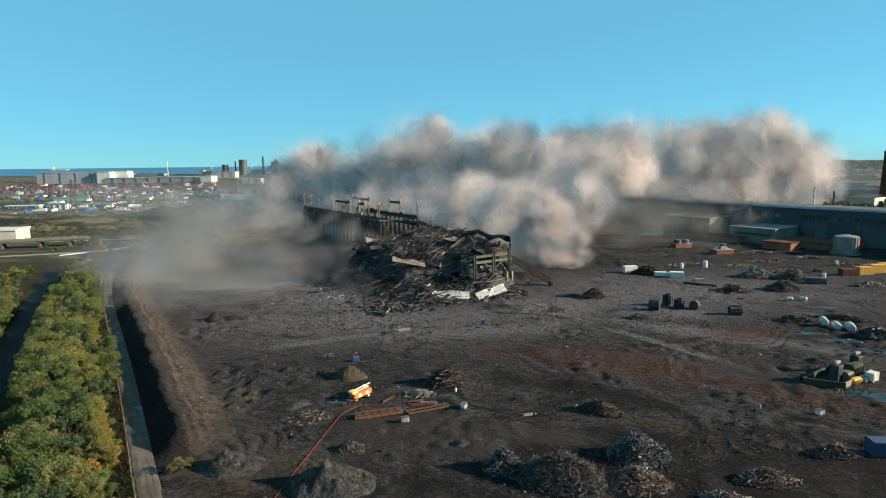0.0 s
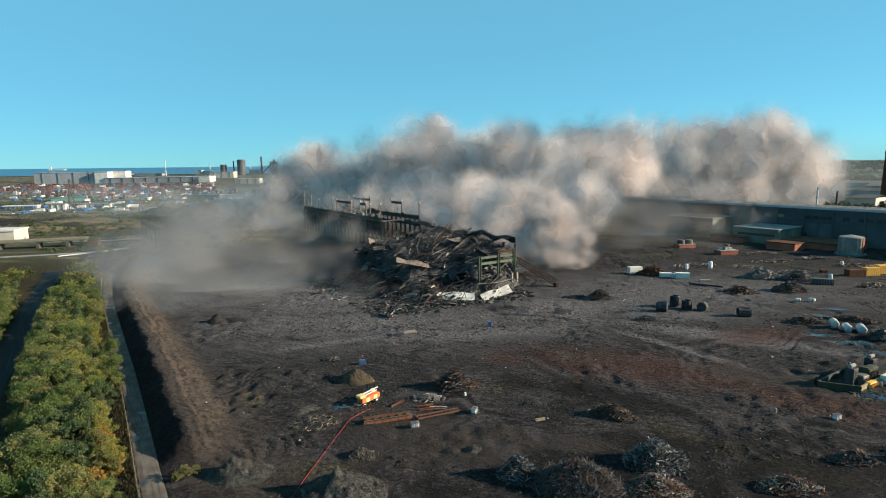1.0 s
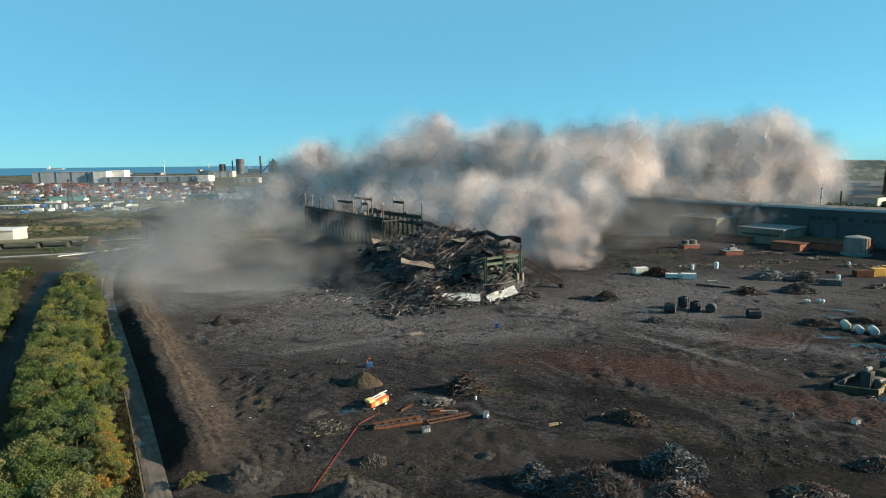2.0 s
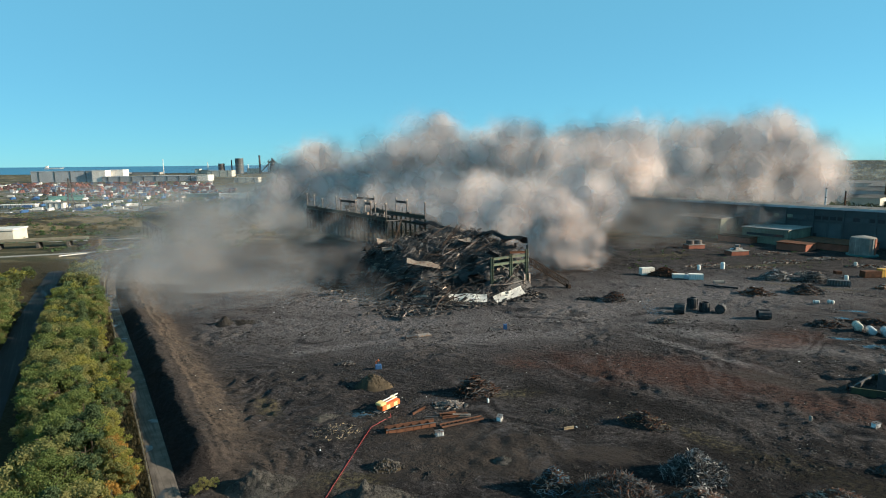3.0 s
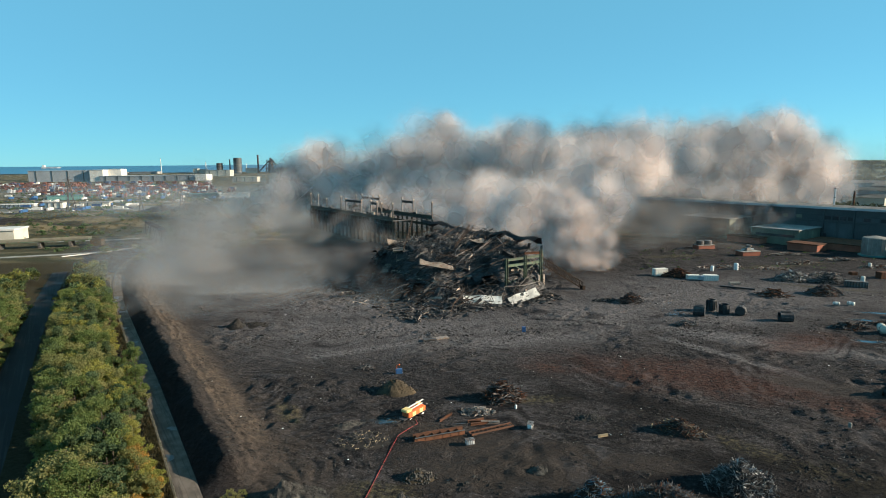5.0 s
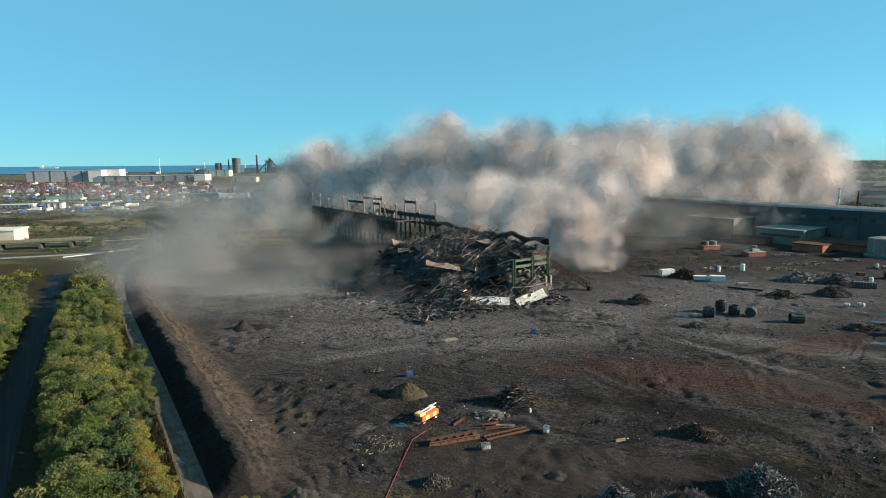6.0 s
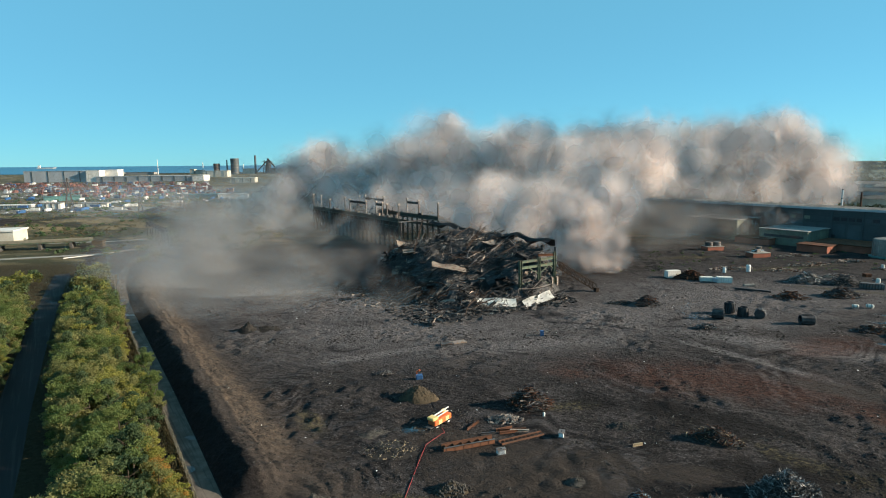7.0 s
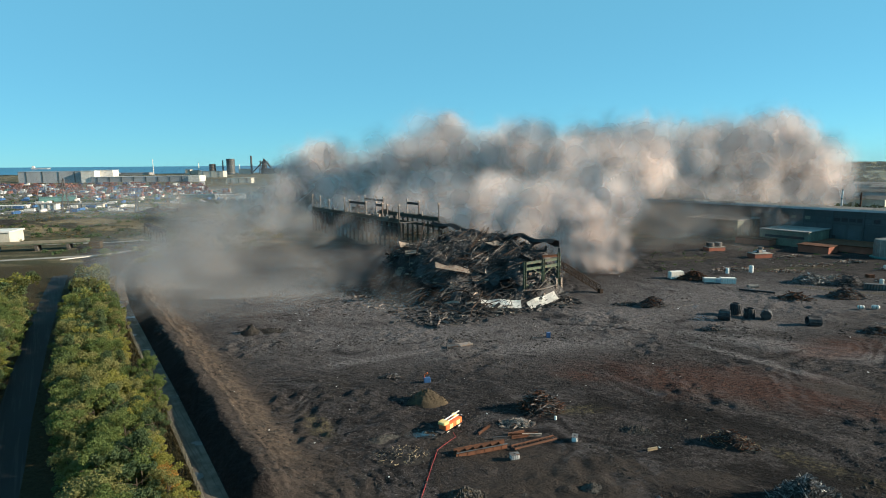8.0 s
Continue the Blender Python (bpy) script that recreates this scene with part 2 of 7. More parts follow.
M["bright_scrap"] = weathered("bright_scrap_metal", (0.22, 0.22, 0.22, 1), (0.07, 0.07, 0.07, 1), 0.8, 5, 0.45, 0.2, island=True, spread=1.2)
M["green_steel"] = weathered("green_painted_steel", (0.066, 0.092, 0.056, 1), (0.042, 0.058, 0.04, 1), 0.3, 4, 0.6, 0.0, rust=(0.13, 0.075, 0.045, 1), amount=0.25)
M["dark_green"] = weathered("dark_green_steel", (0.040, 0.052, 0.040, 1), (0.026, 0.032, 0.028, 1), 0.3, 4, 0.7, rust=(0.07, 0.045, 0.032, 1), amount=0.3)
M["white_panel"] = weathered("white_cladding", (0.72, 0.70, 0.66, 1), (0.60, 0.58, 0.54, 1), 0.2, 3, 0.6, streak=0.35)
M["tan_sheet"] = weathered("tan_roof_sheet", (0.30, 0.245, 0.20, 1), (0.20, 0.17, 0.145, 1), 0.3, 3, 0.7, rust=(0.2, 0.11, 0.07, 1), amount=0.3)
M["tar"] = weathered("tarred_roof_felt", (0.018, 0.018, 0.02, 1), (0.03, 0.028, 0.028, 1), 0.2, 2, 0.75)
M["soil"] = weathered("dark_spoil", (0.036, 0.031, 0.027, 1), (0.02, 0.018, 0.017, 1), 0.4, 3, 0.95, relief=0.8, depth=0.15)
M["brown_soil"] = weathered("brown_earth", (0.062, 0.046, 0.029, 1), (0.036, 0.029, 0.021, 1), 0.3, 3, 0.95, relief=0.8, depth=0.15)
M["gravel"] = weathered("grey_gravel", (0.068, 0.062, 0.055, 1), (0.034, 0.032, 0.030, 1), 0.6, 5, 0.95, relief=1.0, depth=0.12, island=True, spread=0.9)
M["moss"] = weathered("mossy_dark_green_paint", (0.045, 0.05, 0.028, 1), (0.028, 0.03, 0.022, 1), 0.4, 4, 0.8)
M["concrete"] = weathered("concrete", (0.26, 0.24, 0.215, 1), (0.17, 0.16, 0.145, 1), 0.2, 3, 0.9)
M["brick"] = weathered("red_brick", (0.28, 0.10, 0.065, 1), (0.20, 0.075, 0.05, 1), 0.2, 3, 0.9)
M["blue_clad"] = weathered("blue_grey_cladding", (0.062, 0.078, 0.082, 1), (0.042, 0.054, 0.058, 1), 0.05, 1.2, 0.6, streak=0.5)
M["green_clad"] = weathered("pale_green_cladding", (0.18, 0.195, 0.145, 1), (0.13, 0.14, 0.11, 1), 0.08, 1.5, 0.8, streak=0.4)
M["roof_grey"] = weathered("grey_roof_sheet", (0.25, 0.24, 0.225, 1), (0.17, 0.165, 0.155, 1), 0.06, 1.2, 0.85, rust=(0.17, 0.13, 0.11, 1), amount=0.2)
M["white_paint"] = weathered("white_paint", (0.60, 0.57, 0.52, 1), (0.48, 0.455, 0.41, 1), 0.1, 2, 0.6, spread=0.2)
M["cream"] = weathered("cream_cladding", (0.46, 0.43, 0.36, 1), (0.37, 0.34, 0.28, 1), 0.08, 1.5, 0.65)
M["light_grey"] = weathered("light_grey_cladding", (0.40, 0.41, 0.42, 1), (0.32, 0.33, 0.34, 1), 0.03, 0.6, 0.6)
M["shed_grey"] = weathered("mid_grey_cladding", (0.30, 0.31, 0.32, 1), (0.25, 0.26, 0.27, 1), 0.03, 0.6, 0.6)
M["yellow"] = weathered("yellow_paint", (0.62, 0.33, 0.04, 1), (0.5, 0.26, 0.05, 1), 0.5, 4, 0.5, rust=(0.18, 0.08, 0.03, 1), amount=0.15)
M["orange"] = weathered("orange_paint", (0.62, 0.13, 0.03, 1), (0.5, 0.11, 0.04, 1), 0.5, 4, 0.5)
M["bright_yellow"] = weathered("bright_yellow_paint", (0.78, 0.58, 0.22, 1), (0.68, 0.48, 0.18, 1), 0.5, 4, 0.5)
M["blue"] = weathered("blue_paint", (0.025, 0.09, 0.22, 1), (0.025, 0.07, 0.16, 1), 0.5, 4, 0.5)
M["teal"] = weathered("teal_paint", (0.045, 0.13, 0.12, 1), (0.035, 0.095, 0.095, 1), 0.1, 2, 0.6)
M["red"] = weathered("red_hose_rubber", (0.22, 0.025, 0.022, 1), (0.14, 0.02, 0.02, 1), 0.5, 4, 0.6)
M["maroon"] = weathered("maroon_container_paint", (0.095, 0.035, 0.03, 1), (0.055, 0.025, 0.025, 1), 0.1, 1, 0.65)
M["orange_box"] = weathered("orange_container_paint", (0.20, 0.065, 0.04, 1), (0.15, 0.055, 0.04, 1), 0.1, 1, 0.65)
M["navy"] = weathered("navy_container_paint", (0.03, 0.055, 0.11, 1), (0.035, 0.045, 0.07, 1), 0.1, 1, 0.65)
M["black"] = weathered("black_rubber", (0.02, 0.02, 0.02, 1), (0.03, 0.03, 0.03, 1), 0.5, 5, 0.8)
M["fence_metal"] = weathered("weathered_fence_steel", (0.17, 0.155, 0.115, 1), (0.12, 0.11, 0.085, 1), 0.3, 3, 0.7)
M["bark"] = weathered("bark", (0.075, 0.06, 0.045, 1), (0.05, 0.04, 0.03, 1), 1, 8, 0.9)
M["white_plastic"] = weathered("white_plastic", (0.7, 0.7, 0.68, 1), (0.55, 0.55, 0.54, 1), 1, 6, 0.45)
M["blue_wire"] = weathered("blue_cable_scrap", (0.03, 0.10, 0.16, 1), (0.10, 0.14, 0.16, 1), 1.2, 6, 0.5, island=True, spread=1.0)
M["wood"] = weathered("old_timber", (0.30, 0.23, 0.14, 1), (0.2, 0.16, 0.11, 1), 0.5, 6, 0.8)


def plain_glass():
    n = Nodes("dark_window_glass")
    return n.set(Base_Color=n.mix(n.noise(0.6, 3), (0.02, 0.025, 0.03, 1), (0.06, 0.065, 0.07, 1)), Roughness=0.12)


M["glass"] = plain_glass()


def yard_ground():
    """Dark trodden slag and mud, wheel ruts, red dust, puddles and thin grass; scrub land further off."""
    n = Nodes("yard_ground")
    x, y, z = n.split()
    large = n.noise(0.022, 5, 0.6)
    mid = n.noise(0.12, 7, 0.65, distort=0.4)
    fine = n.noise(1.1, 8, 0.7)
    grit = n.noise(6.0, 4, 0.7)
    col = n.mix(n.band(mid, 0.32, 0.7), (0.0120, 0.0110, 0.0112, 1), (0.0420, 0.0370, 0.0360, 1))
    col = n.mix(n.band(large, 0.42, 0.7, 0, 0.7), col, (0.0437, 0.0382, 0.0371, 1))
    # wheel ruts: streaks that follow two ways through the yard
    ruts_a = n.noise(1.0, 6, 0.6, at=n.mapped((22, 2.6, 8), 152, (3, 7, 0)), distort=1.6)
    ruts_b = n.noise(1.0, 6, 0.6, at=n.mapped((16, 1.9, 8), 20, (31, 2, 0)), distort=2.0)
    ruts = n.math("MAXIMUM", n.band(ruts_a, 0.53, 0.66), n.math("MULTIPLY", n.band(ruts_b, 0.55, 0.68), 0.8))
    col = n.mix(n.math("MULTIPLY", ruts, 0.55), col, (0.0564, 0.0504, 0.0500, 1))
    dark = n.math("MAXIMUM", n.band(ruts_a, 0.46, 0.36), n.band(ruts_b, 0.44, 0.34))
    col = n.mix(n.math("MULTIPLY", dark, 0.6), col, (0.0141, 0.0137, 0.0153, 1))

    flecks = n.noise(2.6, 3, 0.55)
    col = n.mix(n.band(flecks, 0.58, 0.64, 0, 0.6), col, (0.1058, 0.0972, 0.0968, 1))
    col = n.mix(n.band(n.noise(0.9, 6, 0.62), 0.47, 0.40, 0, 0.6), col, (0.0090, 0.0080, 0.0082, 1))

    def blob(cx, cy, rx, ry, turn=0.0, edge=0.55):
        s = n.split(n.mapped((rx, ry, 1), turn, (cx, cy, 0)))
        r = n.math("SQRT", n.math("ADD", n.math("MULTIPLY", s[0], s[0]), n.math("MULTIPLY", s[1], s[1])))
        return n.band(n.math("ADD", r, n.math("ADD", n.math("MULTIPLY_ADD", mid, 1.8, -0.9), n.math("MULTIPLY_ADD", fine, 1.0, -0.5))), 1.0, edge)

    def union(items):
        got = blob(*items[0])
        for it in items[1:]:
            got = n.math("MAXIMUM", got, blob(*it))
        return got

    # settled dust, pale round the fallen hall
    pale = union([(60, 150, 36, 2.6, -56, 0.4), (40, 182, 14, 5, -60, 0.3), (-28, 160, 40, 4, 22, 0.3), (-20, 178, 110, 42, 0, 0.0), (-35, 215, 95, 70, 0, 0.1), (90, 215, 120, 62, 8, 0.0), (40, 190, 60, 26, 28, 0.1), (10, 165, 60, 12, 12, 0.2), (75, 160, 60, 9, -34, 0.3), (38, 196, 40, 20, -20, 0.1), (74, 182, 34, 14, -10, 0.2)])
    col = n.mix(n.math("MULTIPLY", pale, n.band(fine, 0.3, 0.65, 0.3, 0.95)), col, (0.112, 0.102, 0.102, 1))
    # winding tyre tracks, several side by side, in worn patches
    wind = n.noise(0.016, 1.5, 0.4, distort=1.2)
    wind_b = n.noise(0.024, 1.5, 0.4, at=n.mapped((1, 1, 1), 40, (210, 90, 0)), distort=1.0)
    patch_a, patch_b = n.noise(0.03, 3, 0.5), n.noise(0.037, 3, 0.5, at=n.mapped((1, 1, 1), 0, (400, 70, 0)))
    ragged = n.math("MULTIPLY", fine, 4.0)
    turns = n.math("ADD",
                   n.math("MULTIPLY", n.math("SINE", n.math("MULTIPLY_ADD", wind, 150.0, ragged)), n.math("MULTIPLY", n.band(patch_a, 0.49, 0.60), n.math("MULTIPLY", n.band(wind, 0.38, 0.43), n.band(wind, 0.60, 0.55)))),
                   n.math("MULTIPLY", n.math("SINE", n.math("MULTIPLY_ADD", wind_b, 120.0, ragged)), n.math("MULTIPLY", n.band(patch_b, 0.50, 0.62), n.math("MULTIPLY", n.band(wind_b, 0.38, 0.43), n.band(wind_b, 0.60, 0.55)))))
    turns = n.math("MULTIPLY", turns, n.band(grit, 0.25, 0.55, 0.5, 1.0))
    col = n.mix(n.band(turns, 0.35, 0.95, 0, 0.5), col, (0.0741, 0.0677, 0.0685, 1))
    col = n.mix(n.band(turns, -0.3, -0.9, 0, 0.6), col, (0.0084, 0.0079, 0.0088, 1))
    red = union([(45, 135, 48, 17, -22, 0.2), (75, 112, 30, 9, -30, 0.2), (88, 158, 22, 10, 20, 0.3), (14, 142, 9, 5, 0, 0.2)])
    col = n.mix(n.math("MULTIPLY", red, n.band(fine, 0.3, 0.7, 0.15, 0.8)), col, (0.0670, 0.0317, 0.0226, 1))
    grass = union([(44, 97, 15, 3.5, -52), (8, 123, 8, 3, 10), (-24, 90, 9, 4, 0), (56, 88, 14, 4, -45), (110, 301, 22, 6, 5), (-44, 118, 3, 9, 30), (150, 270, 30, 5, 10), (140, 222, 26, 2.5, -30), (-33, 82, 8, 5, 0), (100, 130, 10, 4, 0)])
    green = n.mix(n.band(fine, 0.35, 0.65), (0.0353, 0.0360, 0.0177, 1), (0.0741, 0.0612, 0.0363, 1))
    col = n.mix(n.math("MULTIPLY", grass, n.band(fine, 0.4, 0.62, 0.0, 0.9)), col, green)
    # the bank: brown earth on top, a darkened steep face
    across = n.math("ADD", n.math("MULTIPLY", x, 0.834), n.math("MULTIPLY", y, 0.552))
    along = n.math("ADD", n.math("MULTIPLY", x, -0.552), n.math("MULTIPLY", y, 0.834))
    wander = n.math("MULTIPLY_ADD", mid, 10.0, -5.0)
    on_bank = n.math("MULTIPLY", n.math("MULTIPLY", n.band(across, 10.5, 13), n.band(n.math("ADD", across, wander), 31, 21)), n.band(along, 330, 290))
    col = n.mix(n.math("MULTIPLY", on_bank, n.band(fine, 0.25, 0.7, 0.5, 1.0)), col, (0.050, 0.040, 0.034, 1))
    strip_b = n.math("MULTIPLY", n.math("MULTIPLY", n.band(across, 15.5, 17.0), n.band(n.math("ADD", across, n.math("MULTIPLY", wander, 0.4)), 24, 21.5)), n.math("MULTIPLY", n.band(along, 108, 116), n.band(along, 300, 260)))
    col = n.mix(n.math("MULTIPLY", strip_b, n.band(fine, 0.3, 0.65, 0.2, 0.7)), col, (0.088, 0.066, 0.050, 1))
    # dark soil, with the shade on the steep face painted in
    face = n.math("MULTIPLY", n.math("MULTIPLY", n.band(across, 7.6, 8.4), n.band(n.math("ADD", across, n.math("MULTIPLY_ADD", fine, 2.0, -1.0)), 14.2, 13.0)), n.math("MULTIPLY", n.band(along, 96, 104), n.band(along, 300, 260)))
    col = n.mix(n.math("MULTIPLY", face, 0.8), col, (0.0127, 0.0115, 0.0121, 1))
    # scrub beyond the yard
    away = n.math("MAXIMUM", n.band(y, 330, 440), n.math("MAXIMUM", n.band(x, 235, 300), n.band(n.math("ADD", n.math("MULTIPLY", x, 0.834), n.math("MULTIPLY", y, 0.552)), 3.5, 1.5)))
    far_a = n.noise(0.016, 6, 0.62, at=n.mapped((3.2, 1, 1), -12))
    far_b = n.noise(0.06, 6, 0.65, at=n.mapped((2.2, 1, 1), -10))
    scrub = n.mix(n.band(far_a, 0.44, 0.56), (0.050, 0.047, 0.030, 1), (0.150, 0.118, 0.070, 1))
    scrub = n.mix(n.band(far_b, 0.49, 0.56, 0, 0.9), scrub, (0.04, 0.042, 0.025, 1))
    scrub = n.mix(n.math("MULTIPLY", n.band(far_b, 0.42, 0.34), n.band(y, 480, 700)), scrub, (0.24, 0.235, 0.22, 1))
    coal = union([(-400, 515, 120, 26, 4, 0.3), (-330, 490, 60, 12, 4, 0.3)])
    scrub = n.mix(n.math("MULTIPLY", coal, n.band(far_b, 0.3, 0.6, 0.95, 0.6)), scrub, (0.022, 0.021, 0.021, 1))
    paved = union([(-620, 1180, 420, 300, 0, 0.3), (-430, 690, 190, 42, 2, 0.4)])
    scrub = n.mix(n.math("MULTIPLY", paved, n.band(far_b, 0.3, 0.7, 0.95, 0.5)), scrub, (0.17, 0.165, 0.155, 1))
    dirt = union([(-300, 338, 70, 7, 8, 0.3), (-225, 380, 60, 5, 30, 0.3), (-300, 400, 90, 5, 8, 0.4)])
    scrub = n.mix(n.math("MULTIPLY", dirt, n.band(far_b, 0.3, 0.6, 0.9, 0.4)), scrub, (0.21, 0.165, 0.115, 1))
    woods = n.mix(n.band(n.noise(0.006, 7, 0.6, at=n.mapped((5, 1, 1))), 0.42, 0.6), (0.05, 0.065, 0.04, 1), (0.15, 0.145, 0.09, 1))
    scrub = n.mix(n.math("MULTIPLY", n.band(x, -300, 100), n.band(y, 500, 900)), scrub, woods)
    litter_ = n.math("MULTIPLY", n.band(across, 3.2, 2.0), n.band(y, 318, 300))
    scrub = n.mix(litter_, scrub, (0.040, 0.033, 0.020, 1))
    col = n.mix(away, col, scrub)
    tone = n.t.nodes.new("ShaderNodeCombineColor")
    k = n.math("MULTIPLY_ADD", n.math("ADD", n.math("MULTIPLY", fine, 0.6), n.math("MULTIPLY", grit, 0.4)), 3.0, -0.5, clamp=False)
    for i in range(3):
        n.put(tone.inputs[i], k)
    col = n.mix(1.0, col, tone.outputs[0], "MULTIPLY")
    # standing water
    wet = union([(108, 169, 6, 2.2, -40), (106, 158, 5, 2.2, -20), (110, 150, 7, 2.6, -25), (113, 142, 8, 2.4, -20), (93, 113, 9, 3, -25), (-23, 114, 5, 2.6, 0), (124, 176, 12, 1.6, -30), (130, 186, 14, 1.4, -30), (-340, 604, 26, 9, 5), (-392, 640, 40, 7, 0), (-420, 615, 20, 6, 0)])
    wet = n.math("MULTIPLY", wet, n.band(fine, 0.7, 0.6))
    mud = union([(-2, 97, 22, 9, 4), (-8, 104, 15, 5, 8), (-4, 95, 14, 5, 0), (-14, 110, 12, 4, 0), (20, 97, 9, 4, -10), (70, 128, 20, 4, -38), (80, 124, 20, 3.5, -38)])
    # darker patches in the nearer part of the yard
    dark_patches = union([(48, 84, 74, 24, -10, 0.3), (-10, 76, 40, 16, 0, 0.3), (30, 118, 30, 9, -28, 0.3)])
    col = n.mix(n.math("MULTIPLY", dark_patches, n.band(mid, 0.3, 0.7, 0.9, 0.5)), col, (0.010, 0.009, 0.009, 1))
    damp = n.math("MAXIMUM", n.band(mid, 0.42, 0.30, 0, 0.55), n.math("MULTIPLY", mud, 0.8))
    col = n.mix(n.math("MULTIPLY", mud, 0.8), col, (0.036, 0.029, 0.025, 1))
    col = n.mix(n.math("MAXIMUM", wet, n.math("MULTIPLY", n.band(mid, 0.42, 0.30, 0, 0.5), n.math("SUBTRACT", 1.0, away))), col, (0.016, 0.015, 0.015, 1))
    rough = n.mix(wet, n.mix(damp, (0.95, 0.95, 0.95, 1), (0.6, 0.6, 0.6, 1)), (0.06, 0.06, 0.06, 1))
    relief = n.math("ADD", n.math("MULTIPLY", fine, 1.3), n.math("ADD", n.math("MULTIPLY", ruts_a, 1.2), n.math("ADD", n.math("MULTIPLY", ruts_b, 0.8), n.math("MULTIPLY", grit, 0.2))))
    relief = n.math("MULTIPLY", relief, n.math("SUBTRACT", 1.0, wet))
    n.bump(relief, 0.9, 0.7)
    return n.set(Base_Color=col, Roughness=rough, Specular_IOR_Level=n.band(wet, 0.0, 1.0, 0.04, 0.5))


def wet_track():
    n = Nodes("wet_mud_road")
    mid, fine = n.noise(0.25, 6, 0.6), n.noise(2.5, 6, 0.7)
    along = n.noise(1.0, 5, 0.6, at=n.mapped((14, 0.5, 5), 123.5), distort=0.3)
    col = n.mix(n.band(mid, 0.35, 0.65), (0.080, 0.067, 0.056, 1), (0.130, 0.109, 0.092, 1))
    col = n.mix(n.band(along, 0.5, 0.62, 0, 0.6), col, (0.05, 0.044, 0.04, 1))
    wet = n.band(n.noise(0.11, 3, 0.5), 0.58, 0.63)
    n.bump(n.math("MULTIPLY", fine, n.math("SUBTRACT", 1.0, wet)), 0.4, 0.1)
    return n.set(Base_Color=n.mix(wet, col, (0.03, 0.028, 0.026, 1)), Roughness=n.band(wet, 0, 1, 0.9, 0.3), Specular_IOR_Level=n.band(wet, 0.0, 1.0, 0.03, 0.3))


def asphalt():
    n = Nodes("asphalt")
    mid, fine = n.noise(0.2, 6, 0.65), n.noise(8, 4, 0.7)
    along = n.noise(1.0, 4, 0.6, at=n.mapped((30, 0.8, 5), 123.5))
    col = n.mix(n.band(mid, 0.3, 0.7), (0.018, 0.018, 0.020, 1), (0.028, 0.028, 0.028, 1))
    col = n.mix(n.band(along, 0.5, 0.65, 0, 0.5), col, (0.05, 0.048, 0.047, 1))
    n.bump(fine, 0.3, 0.02)
    return n.set(Base_Color=col, Roughness=n.band(mid, 0.3, 0.7, 0.75, 0.95), Specular_IOR_Level=0.12)


def sea_water():
    n = Nodes("sea_water")
    waves = n.noise(0.02, 5, 0.6, at=n.mapped((6, 1, 1)))
    n.bump(waves, 0.3, 3.0)
    return n.set(Base_Color=n.mix(waves, (0.012, 0.07, 0.13, 1), (0.02, 0.10, 0.17, 1)), Roughness=0.35)


M["ground"], M["track"], M["asphalt"], M["sea"] = yard_ground(), wet_track(), asphalt(), sea_water()


# ---- the ground: one sheet to the horizon ----
def steps(parts):
    got = [parts[0][0]]
    for a, b, d in parts:
        k = max(1, round((b - a) / d))
        got += [a + (b - a) * (i + 1) / k for i in range(k)]
    return np.array(got)


gx = steps([(-3040, -1200, 115), (-1200, -420, 26), (-420, -160, 4.5), (-160, 130, 0.75), (130, 260, 3), (260, 700, 22), (700, 3040, 117)])
gy = steps([(-3600, -200, 170), (-200, 50, 12), (50, 220, 0.75), (220, 330, 1.8), (330, 660, 4.5), (660, 1200, 27), (1200, 3700, 62)])
GX, GY = np.meshgrid(gx, gy, indexing="ij")
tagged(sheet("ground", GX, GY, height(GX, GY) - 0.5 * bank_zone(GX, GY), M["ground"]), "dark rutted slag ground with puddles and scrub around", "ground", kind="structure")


# the earth bank beside the track, with its push marks
bu, bw = np.meshgrid(np.linspace(91, 301, 470), np.linspace(-0.5, 25, 86), indexing="ij")
bv = bw + bank_toe(bu)
bx_, by_ = AX.x * bu + BX.x * bv, AX.y * bu + BX.y * bv
edge_ = np.maximum(np.maximum(ramp(bw, 0.2, -0.5), ramp(bw, 23.5, 25)), np.maximum(ramp(bu, 93.5, 91), ramp(bu, 298, 301)))
tagged(sheet("earth_bank", bx_, by_, height(bx_, by_) - 0.3 * edge_, M["ground"]), "long earth bank with a dark, shaded face beside the track", "earth bank", kind="structure")


def strip(name, pts, width, material, lift=0.05, label="", kind="structure", category="road"):
    """A road that lies on the ground along a line of plan points."""
    fine = []
    for a, b in zip(pts, pts[1:]):
        a, b = Vector(a), Vector(b)
        k = max(2, int((b - a).length / 2))
        fine += [a.lerp(b, i / k) for i in range(k)]
    fine.append(Vector(pts[-1]))
    side = []
    for i, p in enumerate(fine):
        d = (fine[min(i + 1, len(fine) - 1)] - fine[max(i - 1, 0)]).normalized()
        side.append(Vector((d.y, -d.x)))
    k = np.linspace(-0.5, 0.5, 7)
    xs = np.array([[p.x + s.x * width * t for t in k] for p, s in zip(fine, side)])
    ys = np.array([[p.y + s.y * width * t for t in k] for p, s in zip(fine, side)])
    zs = np.maximum(height(xs, ys), 0.0) + lift - 0.25 * (np.abs(k) > 0.49)[None, :]
    return tagged(sheet(name, xs, ys, zs, material), label, category, kind=kind)


def fence_v(u):
    return np.interp(u, (40, 100, 125, 160, 230, 265, 289, 306, 321, 345, 362, 378), (3.2, 4.3, 5.1, 5.7, 6.8, 7.6, 8.9, 10.7, 12.4, 17.0, 21.4, 29.0))


